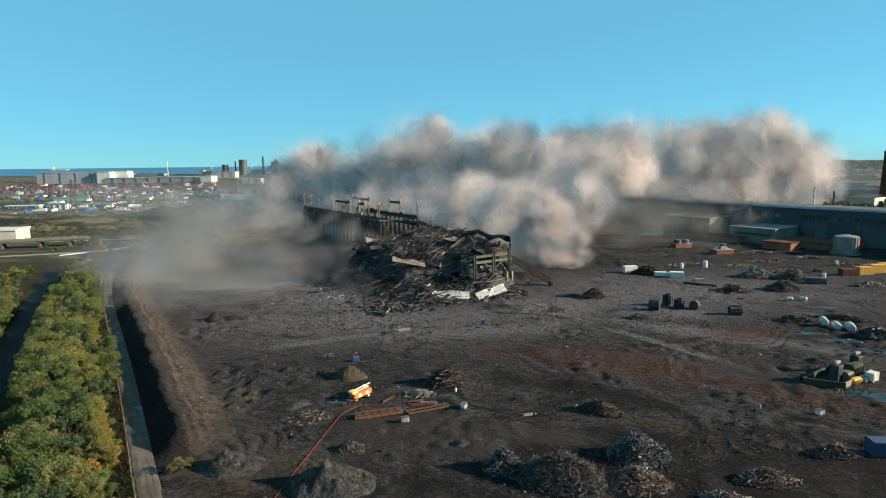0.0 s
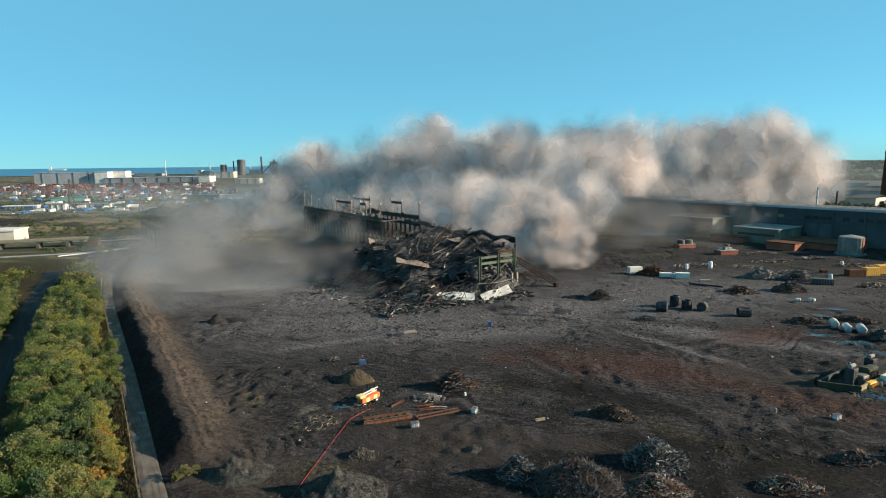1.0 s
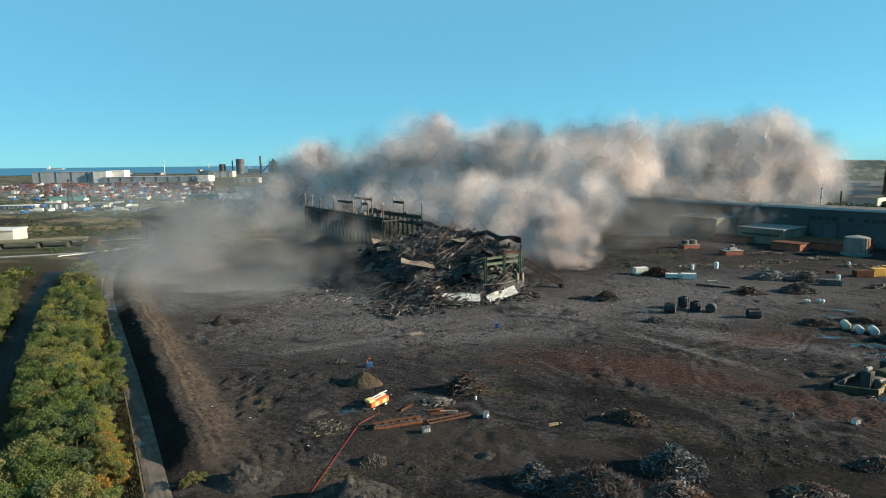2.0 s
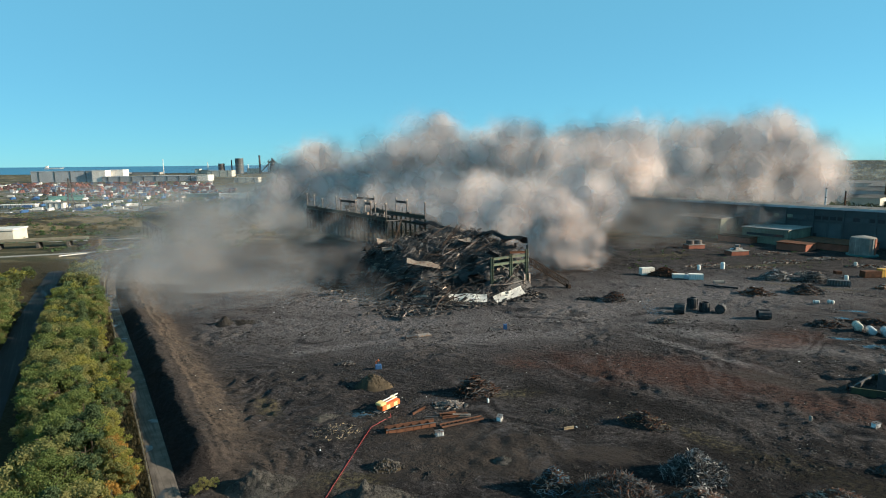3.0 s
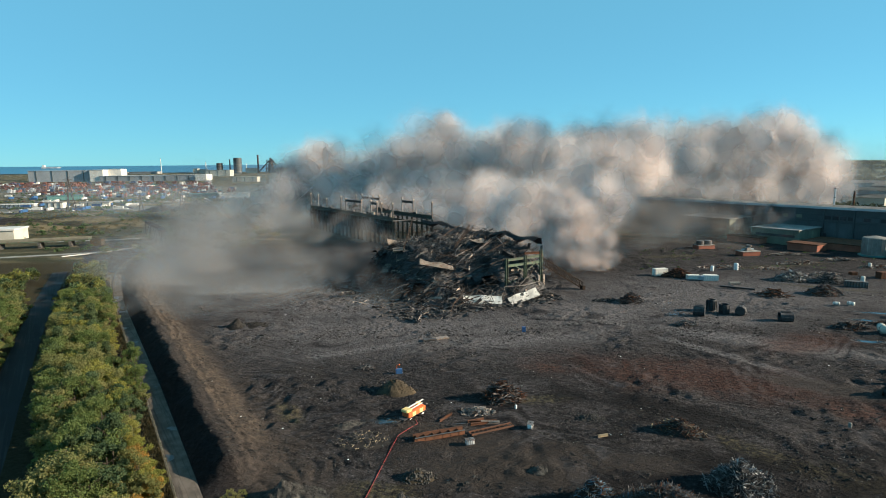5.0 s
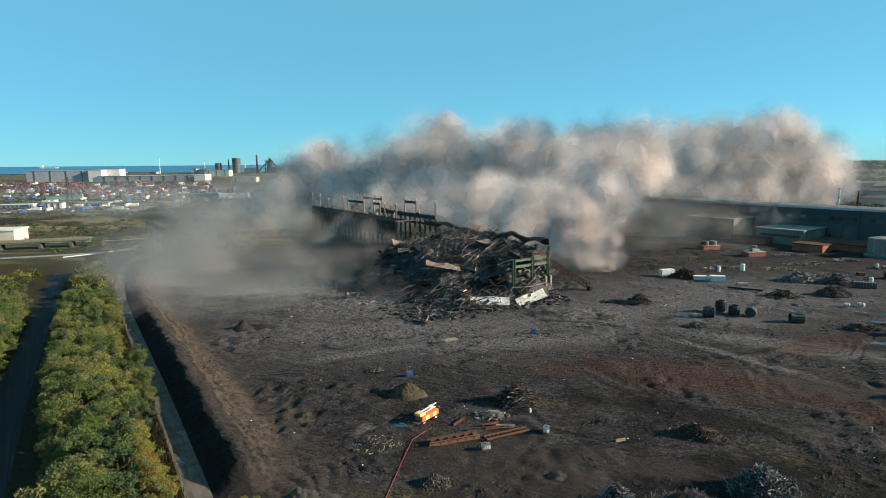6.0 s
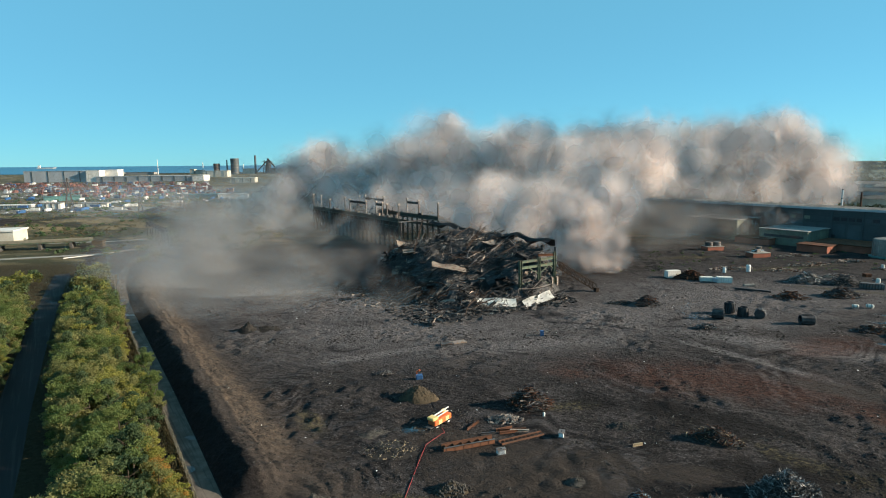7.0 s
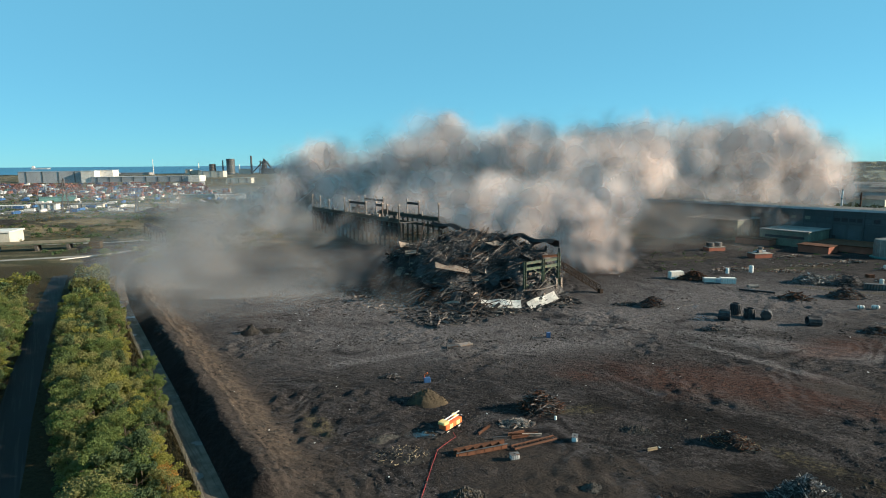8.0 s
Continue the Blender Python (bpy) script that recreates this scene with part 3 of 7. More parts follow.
def road_v(u):
    """Middle of the tree-lined road."""
    return np.interp(u, (-60, 60, 133, 160, 200, 243, 305, 340), (-32, -25, -20.8, -20.0, -18.0, -15.6, -11.4, -8.5))


FENCE_LINE = [uv(u, float(fence_v(u))) for u in range(40, 301, 10)]
track_line = [uv(u, float(fence_v(u) * 0.5 + bank_toe(u) * 0.5) + 0.1) for u in range(40, 381, 10)] + [Vector(p) for p in ((-178, 352), (-166, 378), (-148, 398))]
strip("road", track_line, 4.2, M["track"], 0.04, "wet muddy site track with shallow puddles")
strip("road", [uv(u, float(road_v(u))) for u in range(-60, 341, 20)], 8.6, M["asphalt"], 0.05, "dark two-lane asphalt road in the shade of trees")
strip("road", [(-420, 300), (-330, 308), (-258, 326), (-214, 340), (-196, 366), (-186, 396), (-160, 422)], 7, M["concrete"], 0.09, "asphalt cross road with a pale worn surface")
strip("road", [(-520, 372), (-400, 378), (-300, 388), (-234, 398), (-194, 424), (-150, 470)], 7, M["concrete"], 0.07, "pale concrete works road through scrub")
strip("road", [(-620, 640), (-480, 636), (-360, 640), (-250, 655)], 16, M["asphalt"], 0.12, "broad wet asphalt yard with puddles")
strip("road", [(-620, 735), (-480, 728), (-300, 722), (-120, 740)], 9, M["concrete"], 0.12, "pale concrete port road")

sx, sy = np.meshgrid(np.linspace(-3040, 400, 60), np.linspace(2560, 3695, 30), indexing="ij")
tagged(sheet("water", sx, sy, height(sx, sy) + 1.6, M["sea"]), "deep blue sea reaching the horizon", "sea", kind="structure")


# ---- trees, fence and verges along the track ----
LEAF = {
    "green": leaves("green_leaves", (0.072, 0.105, 0.034, 1), (0.125, 0.150, 0.048, 1)),
    "olive": leaves("olive_leaves", (0.135, 0.142, 0.052, 1), (0.215, 0.190, 0.078, 1)),
    "yellow": leaves("yellow_leaves", (0.16, 0.165, 0.04, 1), (0.22, 0.205, 0.05, 1), (0.26, 0.25, 0.04, 1)),
    "orange": leaves("orange_leaves", (0.29, 0.140, 0.038, 1), (0.31, 0.205, 0.045, 1), (0.36, 0.22, 0.045, 1)),
    "dry": leaves("dry_grass", (0.10, 0.082, 0.042, 1), (0.15, 0.12, 0.062, 1), (0.12, 0.10, 0.05, 1)),
    "dark": leaves("dark_leaves", (0.051, 0.081, 0.039, 1), (0.081, 0.110, 0.049, 1), (0.073, 0.110, 0.037, 1)),
}


def crown_mesh(seed, h, wide, leaf, count, slim=False):
    """Leaf clumps on the outside of an uneven crown, with gaps between them."""
    r = np.random.RandomState(seed)
    clumps = []
    for _ in range(30 if not slim else 20):
        a, t = r.uniform(0, 2 * np.pi), r.uniform(0.18, 1.0)
        rad = wide * (0.95 * np.sqrt(max(0.03, 1 - (t * 1.35 - 0.55) ** 2)) if not slim else (1.08 - t)) * r.uniform(0.45, 1.0)
        clumps.append((rad * np.cos(a), rad * np.sin(a), h * t, r.uniform(0.45, 1.0) * wide * 0.34))
    clumps.append((0, 0, h * 0.95, wide * 0.4))
    per = count // len(clumps)
    vs = []
    for cx, cy, cz, cr in clumps:
        d = r.normal(size=(per, 3))
        d /= np.linalg.norm(d, axis=1)[:, None]
        c = np.array((cx, cy, cz)) + d * cr * (r.rand(per, 1) ** 0.4) * np.array((1, 1, 0.8))
        e1 = r.normal(size=(per, 3)) + d * 0.2
        e1 /= np.linalg.norm(e1, axis=1)[:, None]
        e2 = np.cross(e1, d + r.normal(size=(per, 3)) * 0.5)
        e2 /= np.linalg.norm(e2, axis=1)[:, None]
        s = r.uniform(0.07, 0.16, size=(per, 1))
        vs.append(np.stack([c - e1 * s, c + e2 * s * 0.55, c + e1 * s, c - e2 * s * 0.55], 1).reshape(-1, 3))
    v = np.concatenate(vs)
    v[:, 2] = np.maximum(v[:, 2], 0.25)
    me = bpy.data.meshes.new("crown")
    me.from_pydata(v.tolist(), [], np.arange(len(v)).reshape(-1, 4).tolist())
    me.materials.append(LEAF[leaf])
    return me


def make_tree(seed, h, wide, leaf, label, slim=False, count=5600):
    t = thing("tree", (0, 0, -60), 0, label, "tree", "roadside trees")
    r = random.Random(seed)
    bm = bmesh.new()
    top = Vector((r.uniform(-0.3, 0.3), r.uniform(-0.3, 0.3), h * 0.75))
    rod(bm, (0, 0, -0.3), top * 0.5, 0.17, 0.12, 7)
    rod(bm, top * 0.5, top, 0.12, 0.04, 6)
    for _ in range(7):
        p = top * r.uniform(0.25, 0.85)
        a = r.uniform(0, 6.28)
        rod(bm, p, p + Vector((math.cos(a) * wide * 0.7, math.sin(a) * wide * 0.7, h * r.uniform(0.1, 0.25))), 0.06, 0.02, 5)
    part("trunk", bm, M["bark"], t)
    c = new("crown", crown_mesh(seed, h, wide, leaf, count, slim))
    c.parent = t
    return t


KINDS = {}
for i, (leaf, h, wide, label, slim) in enumerate((
        ("green", 7.5, 2.9, "bushy green broadleaf tree in a dense roadside belt", False),
        ("green", 6.2, 2.6, "small green broadleaf tree in a dense roadside belt", False),
        ("olive", 7.0, 2.8, "olive-green tree starting to turn in a roadside belt", False),
        ("olive", 5.6, 2.5, "low olive-green tree in a dense roadside belt", False),
        ("yellow", 6.6, 2.6, "yellow-green autumn tree in a roadside belt", False),
        ("orange", 5.4, 2.1, "orange autumn tree beside the fence", False),
        ("dark", 7.8, 2.3, "dark green fir-like tree in a roadside belt", True),
        ("dark", 6.4, 2.6, "dark green broadleaf tree in a roadside belt", False))):
    KINDS.setdefault(leaf, []).append(make_tree(40 + i, h, wide, leaf, label, slim))

tr = random.Random(17)
placed = []


def plant(u, v, leaf, k):
    p = uv(u, v)
    ob = copy_thing(tr.choice(KINDS[leaf]), pose(p.x, p.y, ground(p.x, p.y), tr.uniform(-4, 4), tr.uniform(-4, 4), tr.uniform(0, 360)))
    ob.scale = (k * tr.uniform(0.9, 1.15), k * tr.uniform(0.9, 1.15), k)


u = 62.0
while u < 252:
    lo, hi = float(road_v(u)) + 8.4 + 2.2 * ramp(u, 160, 110), float(fence_v(u)) - 1.3
    lane = lo + 0.8
    while lane < hi:
        v = lane + tr.uniform(-0.9, 0.9)
        near_fence = hi - v < 4.5
        pick = tr.random()
        leaf = "green" if pick < 0.36 else "olive" if pick < 0.74 else "dark" if pick < 0.90 else "yellow"
        if near_fence and 96 < u < 130:
            leaf = "yellow" if pick < 0.4 else "olive" if pick < 0.75 else "orange"
        plant(u + tr.uniform(-1.3, 1.3), v, leaf, tr.uniform(0.8, 1.2) * (0.88 if near_fence else 1.2))
        lane += 3.7
    u += 3.7
for u_, v_, leaf, k in ((112, -1.2, "orange", 0.95), (108.5, -0.8, "orange", 0.85), (115.5, -1.4, "yellow", 0.9), (121, -3.4, "orange", 0.95), (104, -0.6, "orange", 0.9), (118.5, -1.2, "yellow", 0.8), (139, -2.4, "yellow", 1.0), (146, -2.0, "yellow", 1.0)):
    plant(u_, v_ + 2.0, leaf, k)
u = 130.0
while u < 252:
    edge = float(road_v(u)) - 7.6
    for k in range(2):
        pick = tr.random()
        plant(u + tr.uniform(-1.2, 1.2), edge + 1.8 - 4.2 * k + tr.uniform(-0.8, 0.8), "green" if pick < 0.5 else "olive" if pick < 0.78 else "dark" if pick < 0.95 else "yellow", tr.uniform(1.1, 1.45))
    u += 4.0
# loose bushes by the cross road and on the bank's end
for x, y, leaf, k in ((-172, 306, "olive", 0.8), (-166, 318, "green", 0.7), (-176, 330, "olive", 0.9), (-182, 372, "green", 0.8), (-160, 395, "olive", 0.8), (-196, 352, "olive", 0.8), (-206, 335, "green", 0.9), (-140, 420, "dark", 0.8), (-205, 418, "green", 1.0), (-150, 440, "olive", 0.9), (-128, 408, "olive", 0.7)):
    for j in range(3):
        ob = copy_thing(tr.choice(KINDS[leaf]), pose(x + tr.uniform(-3, 3), y + tr.uniform(-3, 3), ground(x, y) - 0.4, 0, 0, tr.uniform(0, 360)))
        ob.scale = (k, k, k * 0.75)
for x, y, k in ((-44.5, 87.5, 0.42), (-43.2, 88.6, 0.32), (-45.6, 86.6, 0.3)):
    ob = copy_thing(KINDS["olive"][1], pose(x, y, ground(x, y) - 0.2, 0, 0, x * 40))
    ob.scale = (k, k, k)
    tagged(ob, "low scrubby bush at the end of the earth bank", "bush", "scrub bushes")
for group_ in KINDS.values():
    for t in group_:
        for o in (*t.children_recursive, t):
            bpy.data.objects.remove(o)

# verge of rough grass under the trees
gr = np.random.RandomState(8)
n = 16000
uu = gr.uniform(60, 320, n)
vv = fence_v(uu) - np.abs(gr.normal(0, 1.6, n)) + 0.2
px, py = AX.x * uu + BX.x * vv, AX.y * uu + BX.y * vv
pz = height(px, py)
a = gr.uniform(0, 6.28, n)
s = gr.uniform(0.12, 0.4, n)
base = np.stack([px, py, pz - 0.05], -1)
sd = np.stack([np.cos(a), np.sin(a), 0 * a], -1) * s[:, None] * 0.5
tip = base + np.stack([gr.normal(0, 0.25, n), gr.normal(0, 0.25, n), s * 2.2], -1)
v = np.stack([base - sd, base + sd, tip], 1).reshape(-1, 3)
tagged(raw("rough_grass", v.tolist(), np.arange(3 * n).reshape(-1, 3).tolist(), LEAF["dry"]), "rough dry grass along the fence", "grass", kind="stuff")

# palisade fence, panel by panel
fence = thing("palisade_fence", label="weathered steel palisade fence beside the muddy track", category="fence")
line = []
for a, b in zip(FENCE_LINE, FENCE_LINE[1:]):
    k = max(1, round((b - a).length / 3))
    line += [a.lerp(b, i / k) for i in range(k)]
post_me = mesh_of("post", box(bmesh.new(), 0, 0, -0.2, 0.14, 0.12, 2.6), M["fence_metal"])
bm = bmesh.new()
for k in range(17):
    box(bm, 0.08 + k * 0.175, 0, 0.08, 0.09, 0.03, 2.25)
for z in (0.5, 1.9):
    box(bm, 1.5, 0.03, z, 3.0, 0.05, 0.07)
panel_me = mesh_of("panel", bm, M["fence_metal"])
for p, q in zip(line, line[1:]):
    d = q - p
    for name, me in (("post", post_me), ("panel", panel_me)):
        ob = new(name, me)
        ob.parent = fence
        ob.matrix_basis = pose(p.x, p.y, ground(p.x, p.y), 0, 0, math.degrees(math.atan2(d.y, d.x)))
        if name == "panel":
            ob["kind"] = "stuff"
            ob.scale = (d.length / 3.0, 1, 1)

# white crash barrier and lamp posts by the cross road
for pts, label in ((((-222, 322), (-213, 331), (-205, 341)), "white road barrier at the bend"),):
    t = thing("crash_barrier", label=label, category="barrier")
    for a, b in zip(pts, pts[1:]):
        part("rail", bar(bmesh.new(), (*a, 0.75), (*b, 0.75), 0.12, 0.5), M["white_paint"], t)
        part("post", box(bmesh.new(), *a, -0.1, 0.2, 0.2, 0.9), M["grey_steel"], t)


def belt(name, n, u0, u1, v0, v1, size, tall, leaf, label):
    """The far end of a tree belt, crown by crown in one mesh."""
    r = np.random.RandomState(int(u0) + n * 3)
    uu, vv = r.uniform(u0, u1, n), r.rand(n)
    vv = v0(uu) + (v1(uu) - v0(uu)) * vv
    x, y = AX.x * uu + BX.x * vv, AX.y * uu + BX.y * vv
    k = 110
    s = r.uniform(*size, (n, 1, 1))
    d = r.normal(size=(n, k, 3))
    d /= np.linalg.norm(d, axis=2)[..., None]
    c = np.stack([x, y, height(x, y)], -1)[:, None] + d * s * np.array((1, 1, 0.9)) * r.rand(n, k, 1) ** 0.35 + np.array((0, 0, 1)) * r.uniform(tall * 0.45, tall * 0.7, (n, 1, 1))
    e1, e2 = r.normal(size=(n, k, 3)) * 0.26, r.normal(size=(n, k, 3)) * 0.26
    v = np.stack([c - e1, c + e2, c + e1, c - e2], 2).reshape(-1, 3)
    tagged(raw(name, v.tolist(), np.arange(len(v)).reshape(-1, 4).tolist(), LEAF[leaf]), label, "trees", kind="stuff")


ROAD_R, ROAD_L, FENCE_V = (lambda u: road_v(u) + 8.0), (lambda u: road_v(u) - 7), (lambda u: fence_v(u) - 3.4)
BACK = lambda u: ROAD_L(u) - 11
for leaf, n in (("green", 60), ("olive", 60), ("dark", 34), ("yellow", 26)):
    belt("tree_belt", n, 248, 326, ROAD_R, FENCE_V, (1.6, 2.8), 7, leaf, "far end of the roadside tree belt")
    belt("tree_belt", n // 2, 248, 322, BACK, ROAD_L, (1.6, 2.8), 7, leaf, "far end of the tree belt across the road")
    belt("tree_belt", n, 120, 250, (lambda u: BACK(u) - 14), BACK, (1.8, 3.2), 7.5, leaf, "trees behind the roadside belt")


# ---- the fallen hall ----
HALL = Vector((27.0, 222.0))          # foot of the standing corner


def hall(s, w, z=0.0):
    """A place in the hall's plan: s metres back along its wall, w metres out from that wall."""
    p = HALL + AX * s - BX * w
    return Vector((p.x, p.y, z))


def heap_top(s, w):
    """Height of the collapsed roof over the hall's plan."""
    reach = 46 + 0.22 * np.clip(s, -10, 40) - 0.62 * np.clip(s - 46, 0, 60)
    p = 1.0 + 2.3 * np.clip((s + 2) / 55, 0, 1)
    k = np.clip(w / reach, 0, 1.2)
    z = 18.3 * (1 - k ** p)
    z = z * (1 - ramp(s, 56, 90))
    front = ramp(s, -9 + 0.03 * np.abs(w - 25), 7 + 0.14 * np.clip(w - 16, 0, 40))
    cave = 1 - 0.55 * np.exp(-((s - 6) / 10) ** 2 - ((w - 28) / 10) ** 2)
    bump_ = (vnoise(s, w, 9, 11) - 0.5) * 5 + (vnoise(s, w, 4, 12) - 0.5) * 3 + (vnoise(s, w, 1.8, 13) - 0.5) * 1.6
    z = np.maximum(0, z) * front * cave
    return z + bump_ * np.clip(z / 5, 0, 1) - 0.4


rubble = thing("rubble_heap", label="collapsed steel hall, dark tangled beams and roof sheets", category="rubble")
ss, ww = np.meshgrid(np.linspace(-12, 114, 110), np.linspace(0.5, 66, 70), indexing="ij")
hx, hy = HALL.x + AX.x * ss - BX.x * ww, HALL.y + AX.y * ss - BX.y * ww
hz = heap_top(ss, ww)
core = sheet("debris_bed", hx, hy, hz, M["dark_steel"], rubble, smooth=False)


def heap_point(r, bias=1.0):
    while True:
        s, w = r.uniform(-8, 104), r.uniform(1, 58) ** 1.0
        z = float(heap_top(s, w))
        if z > 0.1 and r.random() < bias:
            return s, w, z


def piece_meshes():
    got = []
    for L, w, h in ((12, 0.45, 0.7), (8, 0.35, 0.5), (16, 0.5, 0.8)):
        got.append(("beam", mesh_of("beam", ibeam(bmesh.new(), (-L / 2, 0, 0), (L / 2, 0, 0), w, h, 0.1), M["dark_steel"])))
        got.append(("beam", mesh_of("beam", ibeam(bmesh.new(), (-L / 2, 0, 0), (L / 2, 0, 0), w, h, 0.1), M["grey_steel"])))
    got.append(("girder", mesh_of("girder", truss(bmesh.new(), (-8, 0, -0.8), (8, 0, -0.8), 1.6, 1.8, 0.16), M["brown_steel"])))
    got.append(("girder", mesh_of("girder", truss(bmesh.new(), (-10, 0, -0.9), (10, 0, -0.9), 1.8, 2, 0.18), M["dark_steel"])))
    for k, mt in enumerate(("grey_steel", "tan_sheet", "tar", "dark_steel")):
        bm = bmesh.new()
        r = random.Random(30 + k)
        n = 7
        L, W = 6 + k, 2.6 + 0.6 * k
        rows = [[bm.verts.new((L * (i / n - 0.5), W * (j - 0.5), 0.5 * math.sin(i * 1.1 + k) + 0.35 * r.random() + 0.4 * j * math.sin(i + k))) for j in range(3)] for i in range(n + 1)]
        for i in range(n):
            for j in range(2):
                bm.faces.new((rows[i][j], rows[i + 1][j], rows[i + 1][j + 1], rows[i][j + 1]))
        bmesh.ops.solidify(bm, geom=list(bm.faces), thickness=0.06)
        got.append(("roof_sheet", mesh_of("roof_sheet", bm, M[mt])))
    bm = bmesh.new()
    pts = [Vector((-6 + 1.5 * i, 0.8 * math.sin(i * 0.9), 1.2 * math.sin(i * 0.45))) for i in range(9)]
    for a, b in zip(pts, pts[1:]):
        ibeam(bm, a, b, 0.35, 0.5, 0.1)
    got.append(("bent_beam", mesh_of("bent_beam", bm, M["brown_steel"])))
    return got


kinds = piece_meshes()
pr = random.Random(11)
for i in range(290):
    s, w, z = heap_point(pr)
    name, me = kinds[pr.randrange(len(kinds))]
    ob = new(name, me)
    ob.parent = rubble
    p = hall(s, w, z + pr.uniform(-0.3, 0.9))
    slope = 18 if w > 20 else 8
    ob.matrix_basis = pose(*p, pr.uniform(-30, 30), -14 + pr.gauss(0, 11), YAW + pr.gauss(0, 42) + (90 if pr.random() < 0.15 else 0))
    k = pr.uniform(0.35, 0.8)
    ob.scale = (k, k, k)


def tangle(name, count, seed, place, lengths, thick, material, parent, tilt=22, spread=60, lean=0.0, flats=(1, 1, 3, 5)):
    """Many loose bars and strips joined in one part."""
    r = random.Random(seed)
    verts, faces = [], []
    for _ in range(count):
        p = place(r)
        L, w = r.uniform(*lengths), r.uniform(*thick)
        m = Matrix.Translation(p) @ pose(0, 0, 0, r.uniform(0, 90), lean + r.gauss(0, tilt), YAW + r.gauss(0, spread))
        flat_ = r.choice(flats)
        mid = Vector((0, r.gauss(0, 0.06) * L, r.gauss(0, 0.06) * L))
        ends = (Vector((-L / 2, 0, 0)), mid, Vector((L / 2, 0, 0)))
        base = len(verts)
        for e in ends:
            for a, b in ((-1, -1), (1, -1), (1, 1), (-1, 1)):
                verts.append(m @ (e + Vector((0, a * w * flat_ / 2, b * w / 2))))
        for k in (0, 4):
            for i in range(4):
                j = (i + 1) % 4
                faces.append((base + k + i, base + k + j, base + k + 4 + j, base + k + 4 + i))
        faces.append((base + 3, base + 2, base + 1, base))
        faces.append((base + 8, base + 9, base + 10, base + 11))
    ob = raw(name, verts, faces, material, parent)
    ob["kind"] = "stuff"
    return ob


def on_heap(r):
    s, w, z = heap_point(r)
    return hall(s, w, z + r.uniform(-0.2, 0.8))


LIE = dict(tilt=17, spread=46, lean=-15.0, flats=(1, 1, 1, 1, 2))
tangle("loose_steel", 4200, 1, on_heap, (1.8, 10), (0.06, 0.15), M["dark_steel"], rubble, **LIE)
tangle("loose_steel", 1100, 2, on_heap, (1.5, 8), (0.05, 0.12), M["grey_steel"], rubble, **LIE)
tangle("loose_steel", 420, 3, on_heap, (1.5, 7), (0.06, 0.14), M["brown_steel"], rubble, **LIE)
tangle("loose_steel", 420, 9, on_heap, (1.5, 6), (0.07, 0.2), M["dark_steel"], rubble, tilt=40, spread=80, flats=(1, 1, 2))
tangle("loose_sheeting", 110, 4, on_heap, (2, 6), (0.06, 0.14), M["tan_sheet"], rubble, tilt=13, spread=40, lean=-16.0, flats=(3, 6, 9))


def heap_foot(r):
    w = r.uniform(0, 62)
    s = r.gauss(-6 + 0.12 * max(0, w - 16), 3.2)
    if r.random() < 0.3:
        s, w = r.uniform(0, 70), r.gauss(57, 4)
    p = hall(s, w)
    p.z = ground(p.x, p.y) + r.uniform(0.05, 0.7)
    return p


tangle("scattered_debris", 900, 5, heap_foot, (0.8, 4), (0.06, 0.2), M["dark_steel"], rubble, tilt=8, spread=90)
tangle("scattered_debris", 420, 12, heap_foot, (0.8, 4), (0.05, 0.16), M["grey_steel"], rubble, tilt=14, spread=90)
tangle("scattered_debris", 140, 6, heap_foot, (0.6, 2.5), (0.06, 0.18), M["tan_sheet"], rubble, tilt=8, spread=90)

# broad roof decks slumped down the slope
dr = random.Random(23)
for i in range(44):
    s, w, z = heap_point(dr)
    L, W = dr.uniform(4, 9), dr.uniform(1.6, 3.6)
    bm = bmesh.new()
    n_ = 8
    rows_ = [[bm.verts.new((L * (k / n_ - 0.5), W * (j / 3 - 0.5), 0.5 * math.sin(k * 1.3 + i) * (j / 3 - 0.3) + 0.25 * math.sin(k * 2.1 + j + i))) for j in range(4)] for k in range(n_ + 1)]
    for k in range(n_):
        for j in range(3):
            bm.faces.new((rows_[k][j], rows_[k + 1][j], rows_[k + 1][j + 1], rows_[k][j + 1]))
    bmesh.ops.solidify(bm, geom=list(bm.faces), thickness=0.08)
    ob = part("roof_deck", bm, M[dr.choice(("dark_steel", "dark_steel", "tar", "tar", "dark_steel", "tan_sheet"))], rubble)
    ob.matrix_basis = pose(*hall(s, w, z + 0.5), dr.gauss(0, 14), -16 + dr.gauss(0, 12), YAW + dr.gauss(0, 30))

# long members thrown across the top of the heap
lr = random.Random(19)
for i in range(46):
    s, w, z = heap_point(lr)
    L = lr.uniform(9, 20)
    bm = bmesh.new()
    n_ = 6
    bend, sag = lr.uniform(-0.09, 0.09) * L, lr.uniform(-0.02, 0.09) * L
    pts = [Vector((L * (k / n_ - 0.5), bend * math.sin(math.pi * k / n_), sag * math.sin(math.pi * k / n_))) for k in range(n_ + 1)]
    ring_ = []
    for p in pts:
        ring_.append([bm.verts.new(p + Vector((0, a * 0.10, b * 0.14))) for a, b in ((-1, -1), (1, -1), (1, 1), (-1, 1))])
    for p, q in zip(ring_, ring_[1:]):
        for k in range(4):
            bm.faces.new((p[k], p[(k + 1) % 4], q[(k + 1) % 4], q[k]))
    bm.faces.new(ring_[0][::-1])
    bm.faces.new(ring_[-1])
    ob = part("long_member", bm, M[lr.choice(("dark_steel", "dark_steel", "brown_steel", "grey_steel"))], rubble)
    ob.matrix_basis = pose(*hall(s, w, z + 1.2), lr.uniform(-20, 20), -14 + lr.gauss(0, 15), YAW + lr.gauss(0, 32))

